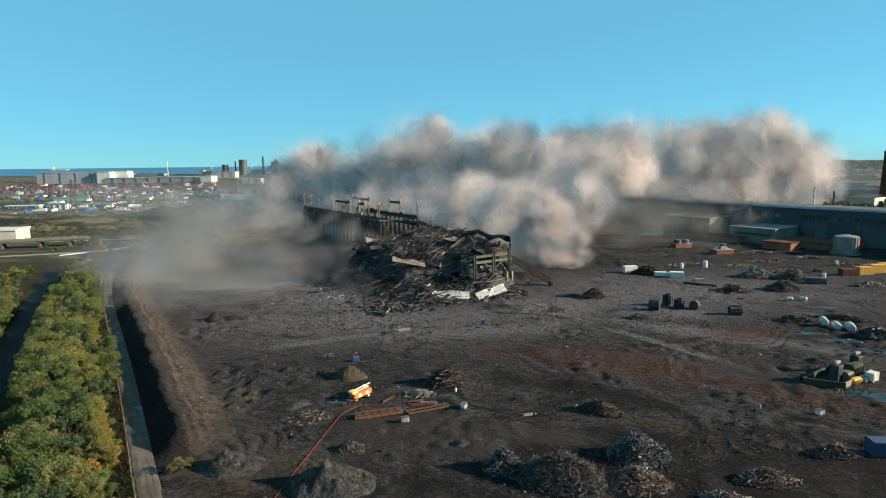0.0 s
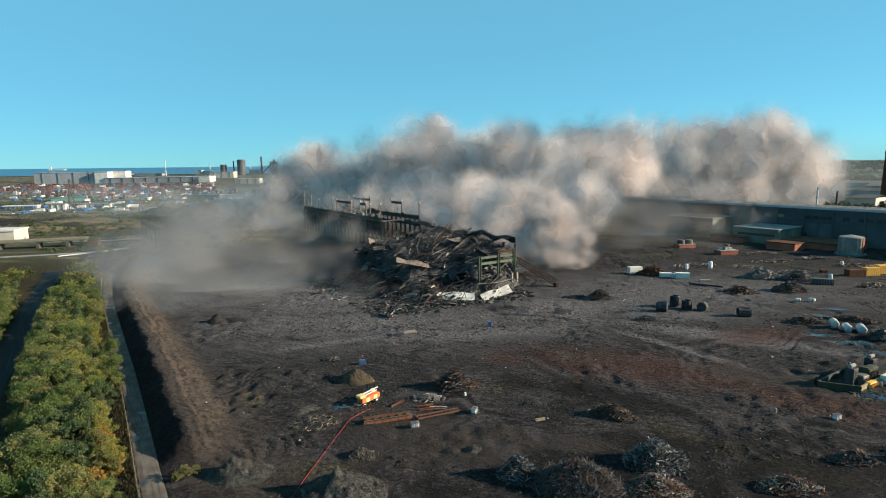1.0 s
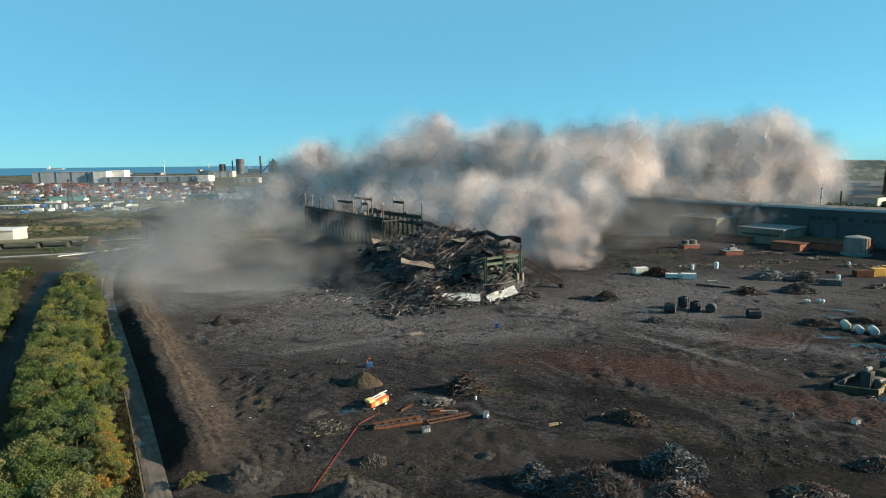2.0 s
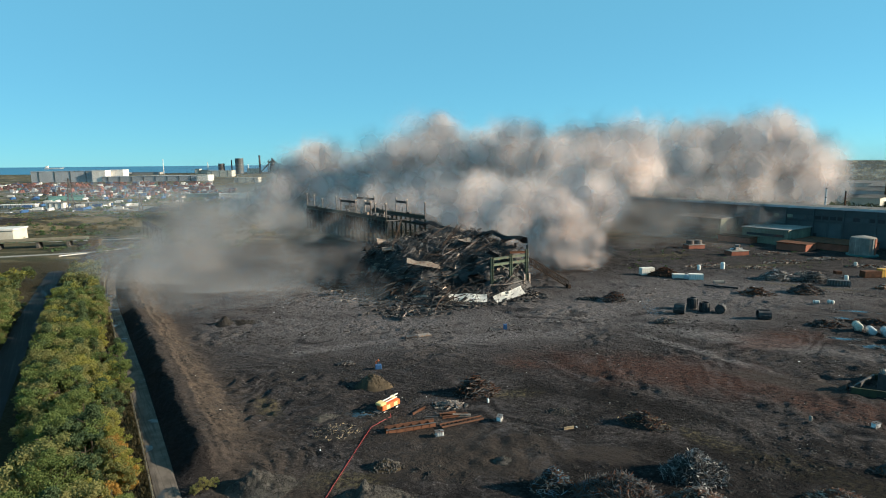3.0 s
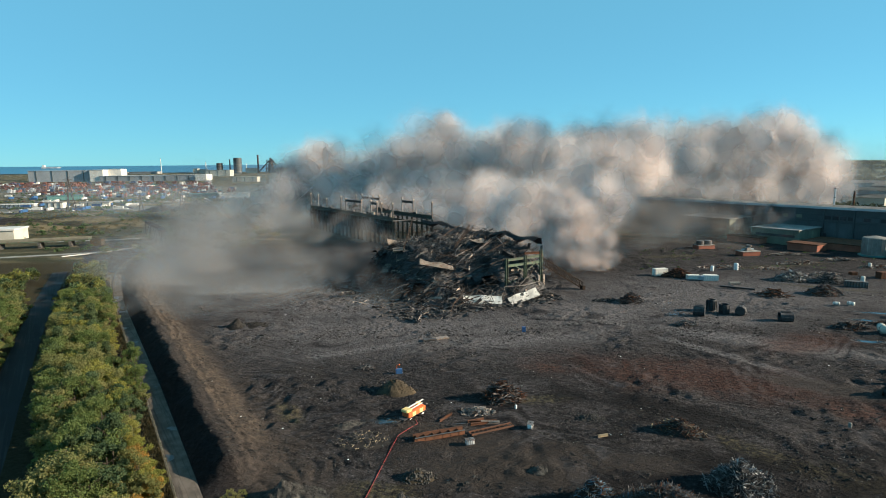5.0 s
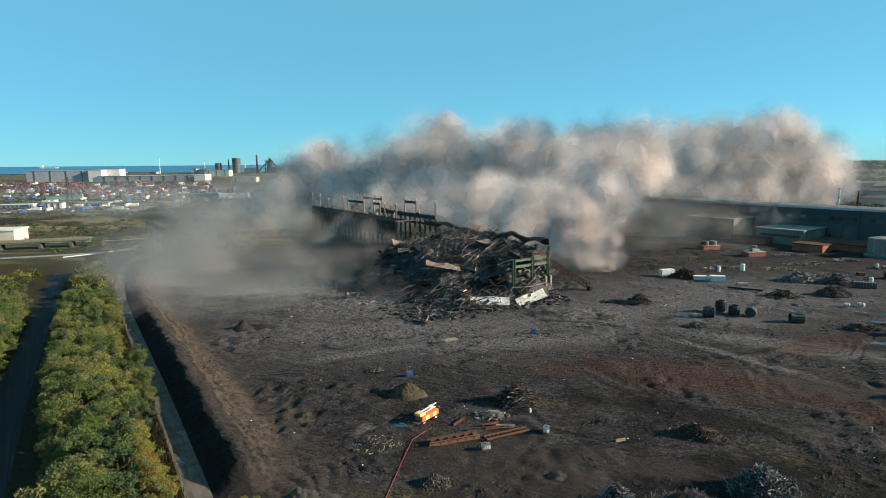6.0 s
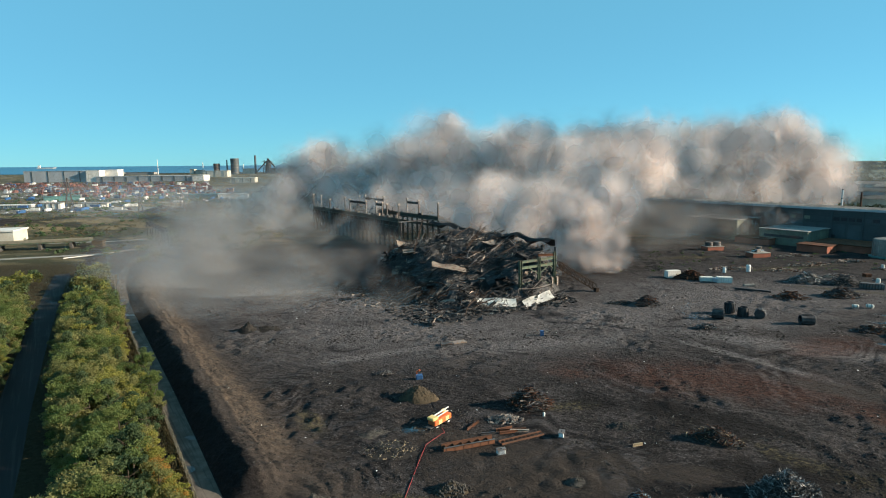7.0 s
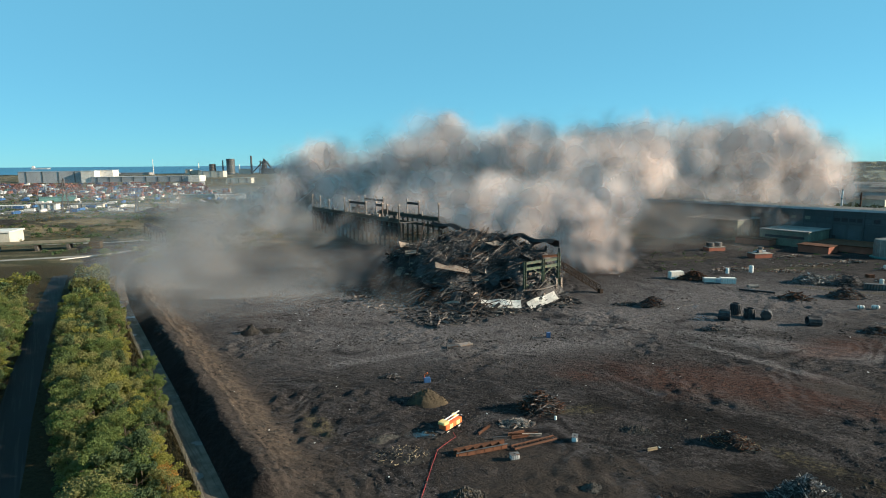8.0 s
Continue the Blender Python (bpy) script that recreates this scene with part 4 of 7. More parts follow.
# tall members that stick up out of the heap, and the bent ribs along its front
for a, b, n_ in (((40, 38, 15), (52, 26, 26), 7), ((24, 27, 13), (30, 12, 24), 6), ((31, 22, 14), (27, 12, 24), 6)):
    part("lattice_mast", truss(bmesh.new(), hall(*a), hall(*b), 0.9, 1.8, 0.16), M["brown_steel"], rubble)
for k, (s0, w0, L, up, turn) in enumerate(((9, 34, 12, 6.5, -25), (7, 36, 11, 5.5, -32), (4, 30, 10, 5.0, -14), (2, 24, 9, 4.2, -30), (-1, 32, 9, 3.6, -22), (13, 40, 12, 6.0, -38), (-3, 40, 8, 3.0, -18), (17, 33, 11, 6.5, -30), (0, 46, 8, 3.2, -30), (21, 42, 11, 5.0, -20))):
    bm = bmesh.new()
    base_ = hall(s0, w0, max(0.5, float(heap_top(s0, w0))))
    way = Matrix.Rotation(radians(YAW + 180 + turn), 3, "Z") @ Vector((1, 0, 0))
    pts = [base_ + way * (L * (t / 9)) + Vector((0, 0, 0.6 * up * math.sin(math.pi * (0.12 + 0.88 * t / 9)) ** 0.8 - up * 0.15)) for t in range(10)]
    for p, q in zip(pts, pts[1:]):
        ibeam(bm, p, q, 0.16, 0.26, 0.05)
    part("bent_rib", bm, M["grey_steel" if k % 3 == 0 else "brown_steel"], rubble)

# the standing end frame of green steel
frame_ = thing("portal_frame", label="bent green steel end frame still standing in the rubble", category="steel frame")
for w, top in ((1.6, 17.0), (9.5, 15.6), (18.6, 15.4)):
    part("column", ibeam(bmesh.new(), hall(-1, w, -0.2), hall(-1, w, top), 0.9, 0.9, 0.14, YAW), M["green_steel"], frame_)
for a, b, z0, z1 in ((0.4, 18, 14.8, 14.8), (0.4, 18, 12.6, 12.6)):
    part("beam", ibeam(bmesh.new(), hall(-1, a, z0), hall(-1, b, z1), 0.5, 0.8, 0.12), M["green_steel"], frame_)
for a, z0, b, z1 in ((9.5, 9.5, 4.2, 12.4), (9.5, 9.5, 14.8, 12.4), (9.5, 4.0, 15.5, 7.0), (4.2, 12.6, 0.6, 9.0), (9.5, 7.5, 2.5, 4.5), (18, 7.5, 12, 2.0)):
    part("brace", bar(bmesh.new(), hall(-1, a, z0), hall(-1, b, z1), 0.32), M["green_steel"], frame_)
part("beam", ibeam(bmesh.new(), hall(-1, 1, 15.9), hall(-1, 10, 16.5), 0.6, 0.7, 0.12), M["rust"], frame_, "rusted crane rail beam")
part("low_wall", box(bmesh.new(), *hall(-1.5, 7.5, 0), 9, 0.5, 3.4, YAW), M["brick"], frame_, "broken red brick wall stub")
for w in (0.6, 3.2):
    part("post", box(bmesh.new(), *hall(-1.6, w, 0), 0.7, 0.7, 7.5, YAW), M["tan_sheet"], frame_)

# white cladding blown off the wall
def buckled(L, W, seed, m):
    r = random.Random(seed)
    bm = bmesh.new()
    n = 12
    rows = [[bm.verts.new(m @ Vector((L * (i / n - 0.5), W * (j / 4 - 0.5), 0.35 * math.sin(i * 0.8 + seed) * (j / 4) + 0.12 * r.random() + (0.9 if j == 4 else 0) * 0.4))) for j in range(5)] for i in range(n + 1)]
    for i in range(n):
        for j in range(4):
            bm.faces.new((rows[i][j], rows[i + 1][j], rows[i + 1][j + 1], rows[i][j + 1]))
    bmesh.ops.solidify(bm, geom=list(bm.faces), thickness=0.12)
    return bm


for a, b, seed in (((-4.2, 203.5, 2.2), (9.6, 203.5, 1.8), 3), ((12.6, 204.5, 0.9), (23.6, 211.5, 2.8), 5)):
    a, b = Vector(a), Vector(b)
    d = b - a
    m = Matrix.Translation((a + b) / 2) @ d.to_track_quat("X", "Z").to_matrix().to_4x4() @ pose(0, 0, 0, 38)
    ob = part("cladding_panel", buckled(d.length, 3.4, seed, m), M["white_panel"])
    tagged(ob, "long buckled white cladding panel leaning on the rubble", "wall panel", "fallen cladding")
m = Matrix.Translation((-13.4, 216, 12.4)) @ pose(0, 0, 0, 22, 12, 8)
tagged(part("roof_panel", buckled(13, 2.8, 8, m), M["tan_sheet"]), "pale tan roof panel folded over the dark debris", "roof panel")
m = Matrix.Translation((6, 236, 18.4)) @ pose(0, 0, 0, 8, 5, YAW + 10)
tagged(part("roof_panel", buckled(13, 5, 9, m), M["tan_sheet"]), "rust-pink roof panel lying on top of the debris", "roof panel")

# the black roof edge that still hangs on the wall line
bm = bmesh.new()
n = 30
rows = []
for i in range(n + 1):
    s = i / n * 82 + 1
    top = 21.2 + 0.9 * math.sin(s * 0.11) * (s > 20) + 0.5 * math.sin(s * 0.4)
    rows.append([bm.verts.new(hall(s, w, z)) for w, z in ((3.2 + 0.8 * math.sin(s * 0.3), top - 1.0), (1.2, top), (-0.6, top - 0.3), (-0.9, top - 2.2 - math.sin(s * 0.5)))])
for i in range(n):
    for j in range(3):
        bm.faces.new((rows[i][j], rows[i + 1][j], rows[i + 1][j + 1], rows[i][j + 1]))
bmesh.ops.solidify(bm, geom=list(bm.faces), thickness=0.2)
wall_edge = thing("roof_edge", label="sagging black roof edge along the hall wall", category="roof edge")
part("roof_felt", bm, M["tar"], wall_edge)
for s in range(0, 84, 7):
    part("column", ibeam(bmesh.new(), hall(s, -0.2, -0.3), hall(s, 0.3, 18.5), 0.7, 0.7, 0.12, YAW), M["dark_steel"], wall_edge)

# the lattice conveyor fallen beside the corner
conv = thing("conveyor_gantry", label="collapsed lattice conveyor gantry sloping down to the ground", category="conveyor")
a, b = Vector((28.5, 221.5, 10.5)), Vector((44, 226, 0.5))
sd = Vector((-0.3, 1, 0)).normalized() * 2.2
for k in (0, 1):
    part("side_lattice", truss(bmesh.new(), a + sd * k, b + sd * k, 2.6, 1.9, 0.2), M["brown_steel"], conv)
for i in range(9):
    p = a.lerp(b, i / 8)
    part("cross_bar", bar(bmesh.new(), p, p + sd, 0.18), M["brown_steel"], conv)
part("belt", bar(bmesh.new(), a + sd / 2 + Vector((0, 0, 1.3)), b + sd / 2 + Vector((0, 0, 1.3)), 0.7, 0.08), M["tar"], conv, "torn black conveyor belt")
part("end_box", box(bmesh.new(), 44.2, 226.6, 0, 1.2, 2.0, 1.6, 15), M["brown_steel"], conv)

# ---- the standing gantry behind ----
gantry = thing("crane_gantry", label="two rows of tall columns carrying dark crane beams", category="crane gantry")
G0 = Vector((-39.0, 345.0))
for row, (s0, s1) in ((0.0, (0, 132)), (24.0, (-6, 112))):
    def g(s, z, off=0.0):
        p = G0 + AX * s + BX * (row + off)
        return Vector((p.x, p.y, z))
    part("crane_beam", ibeam(bmesh.new(), g(s0, 17.0), g(s1, 17.0), 1.6, 2.2, 0.25), M["dark_green"], gantry)
    part("crane_beam", ibeam(bmesh.new(), g(s0, 12.6), g(s1, 12.6), 0.9, 1.4, 0.2), M["dark_green"], gantry)
    part("walkway", bar(bmesh.new(), g(s0, 18.3, 1.0), g(s1, 18.3, 1.0), 1.2, 0.15), M["dark_steel"], gantry)
    for s in range(s0, s1 + 1, 6):
        part("column", ibeam(bmesh.new(), g(s, -0.3), g(s, 16), 0.9, 1.1, 0.16), M["dark_green"], gantry)
    for s in range(s0, s1, 12):
        part("brace", bar(bmesh.new(), g(s, 6), g(s + 6, 12), 0.3), M["dark_green"], gantry)
    if row == 0:
        part("wall_remnant", bar(bmesh.new(), g(s0, 11.5, 1.4), g(s1, 11.5, 1.4), 0.3, 9.5), M["tar"], gantry)
    for k in range(14):
        s = pr.uniform(s0, s1)
        part("rail_gear", box(bmesh.new(), *g(s, 18.1, pr.uniform(-0.6, 0.8)), pr.uniform(1, 4), pr.uniform(0.6, 1.2), pr.uniform(0.4, 1.8), YAW + 90), M[pr.choice(("dark_steel", "grey_steel", "tan_sheet"))], gantry)
    tops = ((0, 26), (14, 25.5), (20, 26), (28, 26.5), (42, 26), (66, 26), (74, 27), (100, 24.5), (116, 26.5), (131, 27)) if row == 0 else ((-6, 26), (16, 26.5), (30, 27), (62, 27), (72, 27), (90, 27), (100, 26))
    for s, zt in tops:
        col = part("upper_column", box(bmesh.new(), *g(s, 18.2), 0.6, 0.7, zt - 18.2, YAW), M["grey_steel"], gantry)
        part("column_head", box(bmesh.new(), *g(s, zt), 1.2, 1.3, 0.8, YAW), M["tan_sheet"], col)
    for k in range(11):
        s = pr.uniform(s0, s1)
        part("short_post", box(bmesh.new(), *g(s, 18.2, pr.uniform(-0.7, 0.9)), 0.35, 0.4, pr.uniform(1.5, 4.5), YAW), M[pr.choice(("grey_steel", "tan_sheet", "dark_steel"))], gantry)
    for s, e in (((20, 28), (42, 66)) if row == 0 else ((16, 30), (62, 90))):
        part("cross_beam", ibeam(bmesh.new(), g(s, 25.2), g(e, 25.2), 0.8, 1.3, 0.2), M["dark_steel"], gantry)
for s in (0, 30, 60, 90):
    part("tie_beam", bar(bmesh.new(), Vector((*(G0 + AX * s), 16)), Vector((*(G0 + AX * s + BX * 24), 16)), 0.6), M["dark_steel"], gantry)


# ---- the long works building and its neighbours ----
def slab(bm, a, b, out, z0, z1, depth):
    """A wall box between plan points a and b, its face moved out by out."""
    a, b = Vector(a), Vector(b)
    d = (b - a).normalized()
    nrm = Vector((-d.y, d.x)) if Vector((-d.y, d.x)).dot(Vector((0, -1))) > 0 else Vector((d.y, -d.x))
    p, q = a + nrm * (out - depth / 2), b + nrm * (out - depth / 2)
    zc = (z0 + z1) / 2
    return bar(bm, (p.x, p.y, zc), (q.x, q.y, zc), depth, z1 - z0)


W0 = Vector((244.0, 310.0))


def wk(s, o=0.0):
    """s metres along the works' long wall, o metres in front of it."""
    return W0 + AX * s - BX * o


works = thing("works_building", label="long dark blue-grey steelworks shed with broken clerestory windows", category="industrial building")
S0, S1, EAVE = -150, 262, 21.0
part("wall", slab(bmesh.new(), wk(S0), wk(S1), 0, -0.3, EAVE, 0.6), M["blue_clad"], works)
part("end_wall", bar(bmesh.new(), (*wk(S1, 0.3), EAVE / 2), (*wk(S1, -26), EAVE / 2), 0.6, EAVE), M["blue_clad"], works)
roof = bmesh.new()
for s0, s1 in ((S0, S1),):
    vs = [roof.verts.new((*wk(s, o), z)) for s in (s0, s1) for o, z in ((0.9, EAVE), (-14, EAVE + 0.5), (-26.9, EAVE))]
    roof.faces.new((vs[0], vs[3], vs[4], vs[1]))
    roof.faces.new((vs[1], vs[4], vs[5], vs[2]))
bmesh.ops.solidify(roof, geom=list(roof.faces), thickness=0.4)
part("roof", roof, M["roof_grey"], works)
part("fascia", slab(bmesh.new(), wk(S0), wk(S1), 1.1, EAVE - 0.9, EAVE + 0.5, 0.3), M["light_grey"], works)
part("rail", slab(bmesh.new(), wk(S0), wk(S1), 0.5, 12.6, 13.2, 0.5), M["blue_clad"], works)
part("rail", slab(bmesh.new(), wk(S0), wk(S1), 0.4, 16.6, 17.0, 0.4), M["blue_clad"], works)
wr = random.Random(3)
for i, s in enumerate(range(S0, S1 - 4, 4)):
    mt = wr.choice(("glass", "glass", "blue_clad", "blue_clad", "blue_clad", "green_clad", "tar"))
    part("window_pane", slab(bmesh.new(), wk(s + 0.4), wk(s + 3.6), 0.12, 13.9, 15.9, 0.16), M[mt], works)
for s in range(S0, S1, 16):
    part("pilaster", slab(bmesh.new(), wk(s), wk(s + 0.9), 0.55, 0, EAVE - 1, 0.5), M["blue_clad"], works)
for s in range(S0, S1, 8):
    part("wall_sheet", slab(bmesh.new(), wk(s + 1.1), wk(s + 7.6), 0.14 + 0.06 * wr.random(), 1.6, 12.2 - wr.random() * 0.4, 0.2), M["blue_clad"], works)
for s in (-18, 40, 72, 98):
    part("door", slab(bmesh.new(), wk(s), wk(s + 5), 0.3, 0, 5.5, 0.2), M["tar"], works)


def annex(name, s, o, length, width, h, wall_mat, label, band=True):
    """A lower building in front of the long wall."""
    t = thing(name, label=label, category="building", group="annexes of the works")
    f = lambda a, b: (*wk(s + a, o + b), 0)
    yaw = math.degrees(math.atan2(AX.y, AX.x))
    mid = wk(s + length / 2, o - width / 2)
    part("wall", box(bmesh.new(), mid.x, mid.y, -0.3, length, width, h + 0.3, yaw), M[wall_mat], t)
    part("roof", box(bmesh.new(), mid.x, mid.y, h, length + 1.0, width + 1.0, 0.45, yaw), M["rust" if wall_mat == "brick" else "roof_grey"], t)
    if band:
        part("window_band", slab(bmesh.new(), wk(s + 2, o), wk(s + length - 3, o), 0.08, h * 0.52, h * 0.68, 0.2), M["glass"], t)
    n = int(width / 4)
    for i in range(n):
        p = wk(s, o - width * (i + 0.5) / n)
        part("wall_panel", box(bmesh.new(), p.x, p.y, 0.4, 0.16, width / n - 0.5, h - 1.2, yaw), M[wall_mat], t)
    return t


annex("annex_building", 43, 29, 27, 28, 8.8, "green_clad", "pale green metal annex with a dark window band")
annex("annex_building", 84, 29, 34, 28, 12.4, "green_clad", "pale green metal annex half veiled by dust")
annex("brick_building", 26, 46, 15, 12, 3.8, "brick", "low red brick building with a flat roof", False)
annex("brick_building", 6, 30, 34, 24, 3.6, "brick", "low red brick range in shadow", False)
annex("brick_building", 60, 38, 20, 8, 3.4, "brick", "low red brick workshop beside the shed", False)

silo = thing("storage_tank", (213, 294, 0), 0, "corrugated grey upright tank with a red-brown stripe", "tank")
bm = bmesh.new()
lathe(bm, [(5.6, 0), (5.6, 9.2), (5.3, 9.6), (0.4, 10.6)], n=36)
part("shell", bm, M["concrete"], silo)
for i in range(18):
    a = 2 * math.pi * i / 18
    part("rib", box(bmesh.new(), 5.65 * math.cos(a), 5.65 * math.sin(a), 0, 0.25, 0.25, 9.3, math.degrees(a)), M["concrete"], silo)
bm = bmesh.new()
for i in range(6):
    a = radians(-62 + i * 9)
    box(bm, 5.68 * math.cos(a), 5.68 * math.sin(a), 0.2, 0.2, 0.95, 8.9, math.degrees(a))
part("stripe", bm, M["brick"], silo, "red-brown rusted stripe")
part("kerb", lathe(bmesh.new(), [(7, 0), (7, 0.7), (6.6, 0.8), (6.0, 0.8)], n=36), M["teal"], silo, "teal bund kerb")


def stack(x, y, top, r0, r1, mat, label, bands=4):
    t = thing("chimney", (x, y, ground(x, y)), 0, label, "chimney")
    h = top - ground(x, y)
    part("shaft", lathe(bmesh.new(), [(r0, 0), (r0 + (r1 - r0) * 0.5, h * 0.5), (r1, h)], n=18), M[mat], t, smooth=False)
    part("cap", lathe(bmesh.new(), [(r1 * 1.12, h - r1), (r1 * 1.18, h), (r1 * 0.8, h + 0.2)], n=18), M["dark_steel"], t)
    for i in range(bands):
        z = h * (i + 1) / (bands + 1)
        r = r0 + (r1 - r0) * (i + 1) / (bands + 1)
        part("band", lathe(bmesh.new(), [(r * 1.04, z), (r * 1.06, z + 0.3), (r * 1.04, z + 0.6)], n=18), M["dark_steel"], t)
    return t


stack(246, 373, 31.0, 0.6, 0.5, "light_grey", "slim white steel flue behind the long shed")
stack(264, 380, 28.5, 0.6, 0.5, "rust", "slim rust-brown flue behind the long shed")
stack(458, 585, 57.0, 4.2, 2.8, "rust", "tall dark brown brick chimney")
stack(-100, 640, 58.0, 1.6, 1.0, "rust", "tall slim dark chimney rising through dust")


def plinth(x, y, turn, tanks, label):
    t = thing("brick_plinth", (x, y, ground(x, y)), turn, label, "plinth", "brick plinths")
    t.scale = (1.0, 1.0, 0.75)
    part("base", box(bmesh.new(), 0, 0, -0.2, 10, 6, 3.2, bevel=0.06), M["brick"], t)
    part("coping", box(bmesh.new(), 0, 0, 3.0, 10.4, 6.4, 0.3), M["concrete"], t)
    if tanks:
        for k in (-2.4, 2.4):
            part("vessel", lathe(bmesh.new(), [(2.1, 3.3), (2.1, 6.0), (1.8, 6.4), (0.3, 6.6)], (k, 0, 0), 20), M["grey_steel"], t, "grey steel vessel")
    else:
        part("pump", box(bmesh.new(), -0.5, 0, 3.3, 3.0, 2.2, 2.2, 12, bevel=0.2), M["grey_steel"], t)
        part("pipe", rod(bmesh.new(), (-3.5, 0.5, 4.2), (2.5, -0.8, 4.6), 0.5), M["light_grey"], t)
        part("hopper", lathe(bmesh.new(), [(0.7, 3.3), (1.3, 6.4), (1.3, 7.2)], (0.8, 0.6, 0), 12), M["grey_steel"], t)
    return t


plinth(151, 301, 8, False, "low brick plinth carrying old pump gear")
plinth(139.5, 326, 8, True, "low brick plinth carrying two grey vessels")
pipe = thing("pipe_bridge", label="pale overhead pipe on thin legs", category="pipe")
part("pipe", rod(bmesh.new(), (165.5, 372, 6.5), (196, 384, 8.0), 0.7), M["light_grey"], pipe)
for k in (0.05, 0.5, 0.95):
    p = Vector((165.5, 372, 6.5)).lerp(Vector((196, 384, 8.0)), k)
    part("leg", bar(bmesh.new(), p, (p.x, p.y, -0.2), 0.35), M["grey_steel"], pipe)

for x, y, L, W, H, mt in ((500, 700, 90, 60, 12, "light_grey"), (560, 690, 60, 40, 17, "roof_grey"), (425, 600, 70, 30, 11, "cream"), (480, 640, 40, 26, 15, "light_grey"), (700, 900, 150, 70, 12, "roof_grey"), (420, 760, 110, 40, 13, "roof_grey")):
    t = thing("factory_building", (x, y, ground(x, y)), YAW + 90, "pale factory shed with a low grey roof", "building", "far factory sheds")
    part("wall", box(bmesh.new(), 0, 0, -0.5, L, W, H), M[mt], t)
    bm = bmesh.new()
    vs = [bm.verts.new((a * (L / 2 + 1), b * (W / 2 + 1), z)) for a in (-1, 1) for b, z in ((-1, H - 0.5), (0, H + 2.5), (1, H - 0.5))]
    for q in ((0, 3, 4, 1), (1, 4, 5, 2)):
        bm.faces.new([vs[i] for i in q])
    bmesh.ops.solidify(bm, geom=list(bm.faces), thickness=0.4)
    part("roof", bm, M["roof_grey"], t)
    for i in range(5):
        part("door", box(bmesh.new(), -L / 2 + L * (i + 0.5) / 5, -W / 2 - 0.15, 0, 4, 0.2, 5), M["tar"], t)
    part("window_band", box(bmesh.new(), 0, -W / 2 - 0.12, H * 0.62, L * 0.9, 0.15, 1.6), M["glass"], t)


# ---- heaps in the yard ----
def mound(name, x, y, rx, ry, h, mat, label, category, seed, turn=0.0, peak=1.0, stones=0, stone_mat=None, size=(0.12, 0.35), off=0.0):
    """A heap with a noisy slope; loose stones lie on it."""
    t = thing(name, (x, y, 0), turn, label, category, "heaps in the yard")
    rs = np.random.RandomState(seed)
    n, m = 34, 56
    rr, aa = np.meshgrid(np.linspace(0, 1.15, n), np.linspace(0, 2 * np.pi, m), indexing="ij")

    def top(r, a):
        lx, ly = r * np.cos(a), r * np.sin(a)
        k = np.clip(1 - np.hypot(lx - off * (1 - r), ly) ** peak * (1 + 0.25 * (vnoise(2 + lx, 2 + ly, 0.5, seed) - 0.5)), -0.15, 1)
        return h * k + np.clip(k, 0, 0.4) * h * ((vnoise(lx * rx, ly * ry, 1.1, seed) - 0.5) * 0.5 + (vnoise(lx * rx, ly * ry, 0.45, seed + 1) - 0.5) * 0.3)

    z = top(rr, aa)
    z0 = ground(x, y)
    lx, ly = rr * np.cos(aa) * rx, rr * np.sin(aa) * ry
    body = sheet("mound", lx, ly, z0 + z - 0.1, M[mat], t)
    if stones:
        verts, faces = [], []
        for _ in range(stones):
            r, a = 1.12 * rs.rand() ** 0.6, rs.uniform(0, 6.283)
            zz = float(top(np.array(r), np.array(a)))
            if r > 0.9 and rs.rand() < 0.4:
                continue
            c = np.array((r * np.cos(a) * rx, r * np.sin(a) * ry, z0 + max(zz, 0.0)))
            s = rs.uniform(*size)
            b = len(verts)
            oct_ = np.array([(1, 0, 0), (0, 1, 0), (-1, 0, 0), (0, -1, 0), (0, 0, 0.9), (0, 0, -0.9)]) * s * rs.uniform(0.6, 1.3, (6, 1))
            verts += (c + oct_).tolist()
            for i in range(4):
                faces += [(b + i, b + (i + 1) % 4, b + 4), (b + (i + 1) % 4, b + i, b + 5)]
        ob = raw("stone_cover", verts, faces, M[stone_mat or mat], t)
        ob["kind"] = "stuff"
    return t, top, z0


def scrap_heap(x, y, rx, ry, h, mats, label, seed, count=260, lengths=(0.5, 2.6), thick=(0.04, 0.14), turn=0.0, bed="soil", tilt=17):
    t, top, z0 = mound("scrap_heap", x, y, rx * 0.95, ry * 0.95, h * 1.15, bed, label, "scrap heap", seed, turn, 1.15)

    def place(r):
        q, a = 1.05 * r.random() ** 0.55, r.uniform(0, 6.283)
        zz = float(top(np.array(q), np.array(a)))
        return Vector((q * math.cos(a) * rx, q * math.sin(a) * ry, z0 + max(0, zz) + r.uniform(0, 0.3)))

    for i, (mt, share) in enumerate(mats):
        tangle("loose_scrap", int(count * share * 1.7), seed * 7 + i, place, (lengths[0], lengths[1] * 0.95), (thick[0] * 0.6, thick[1] * 0.6), M[mt], t, tilt, 90, 0.0, (1, 1, 1, 2, 3))
    return t


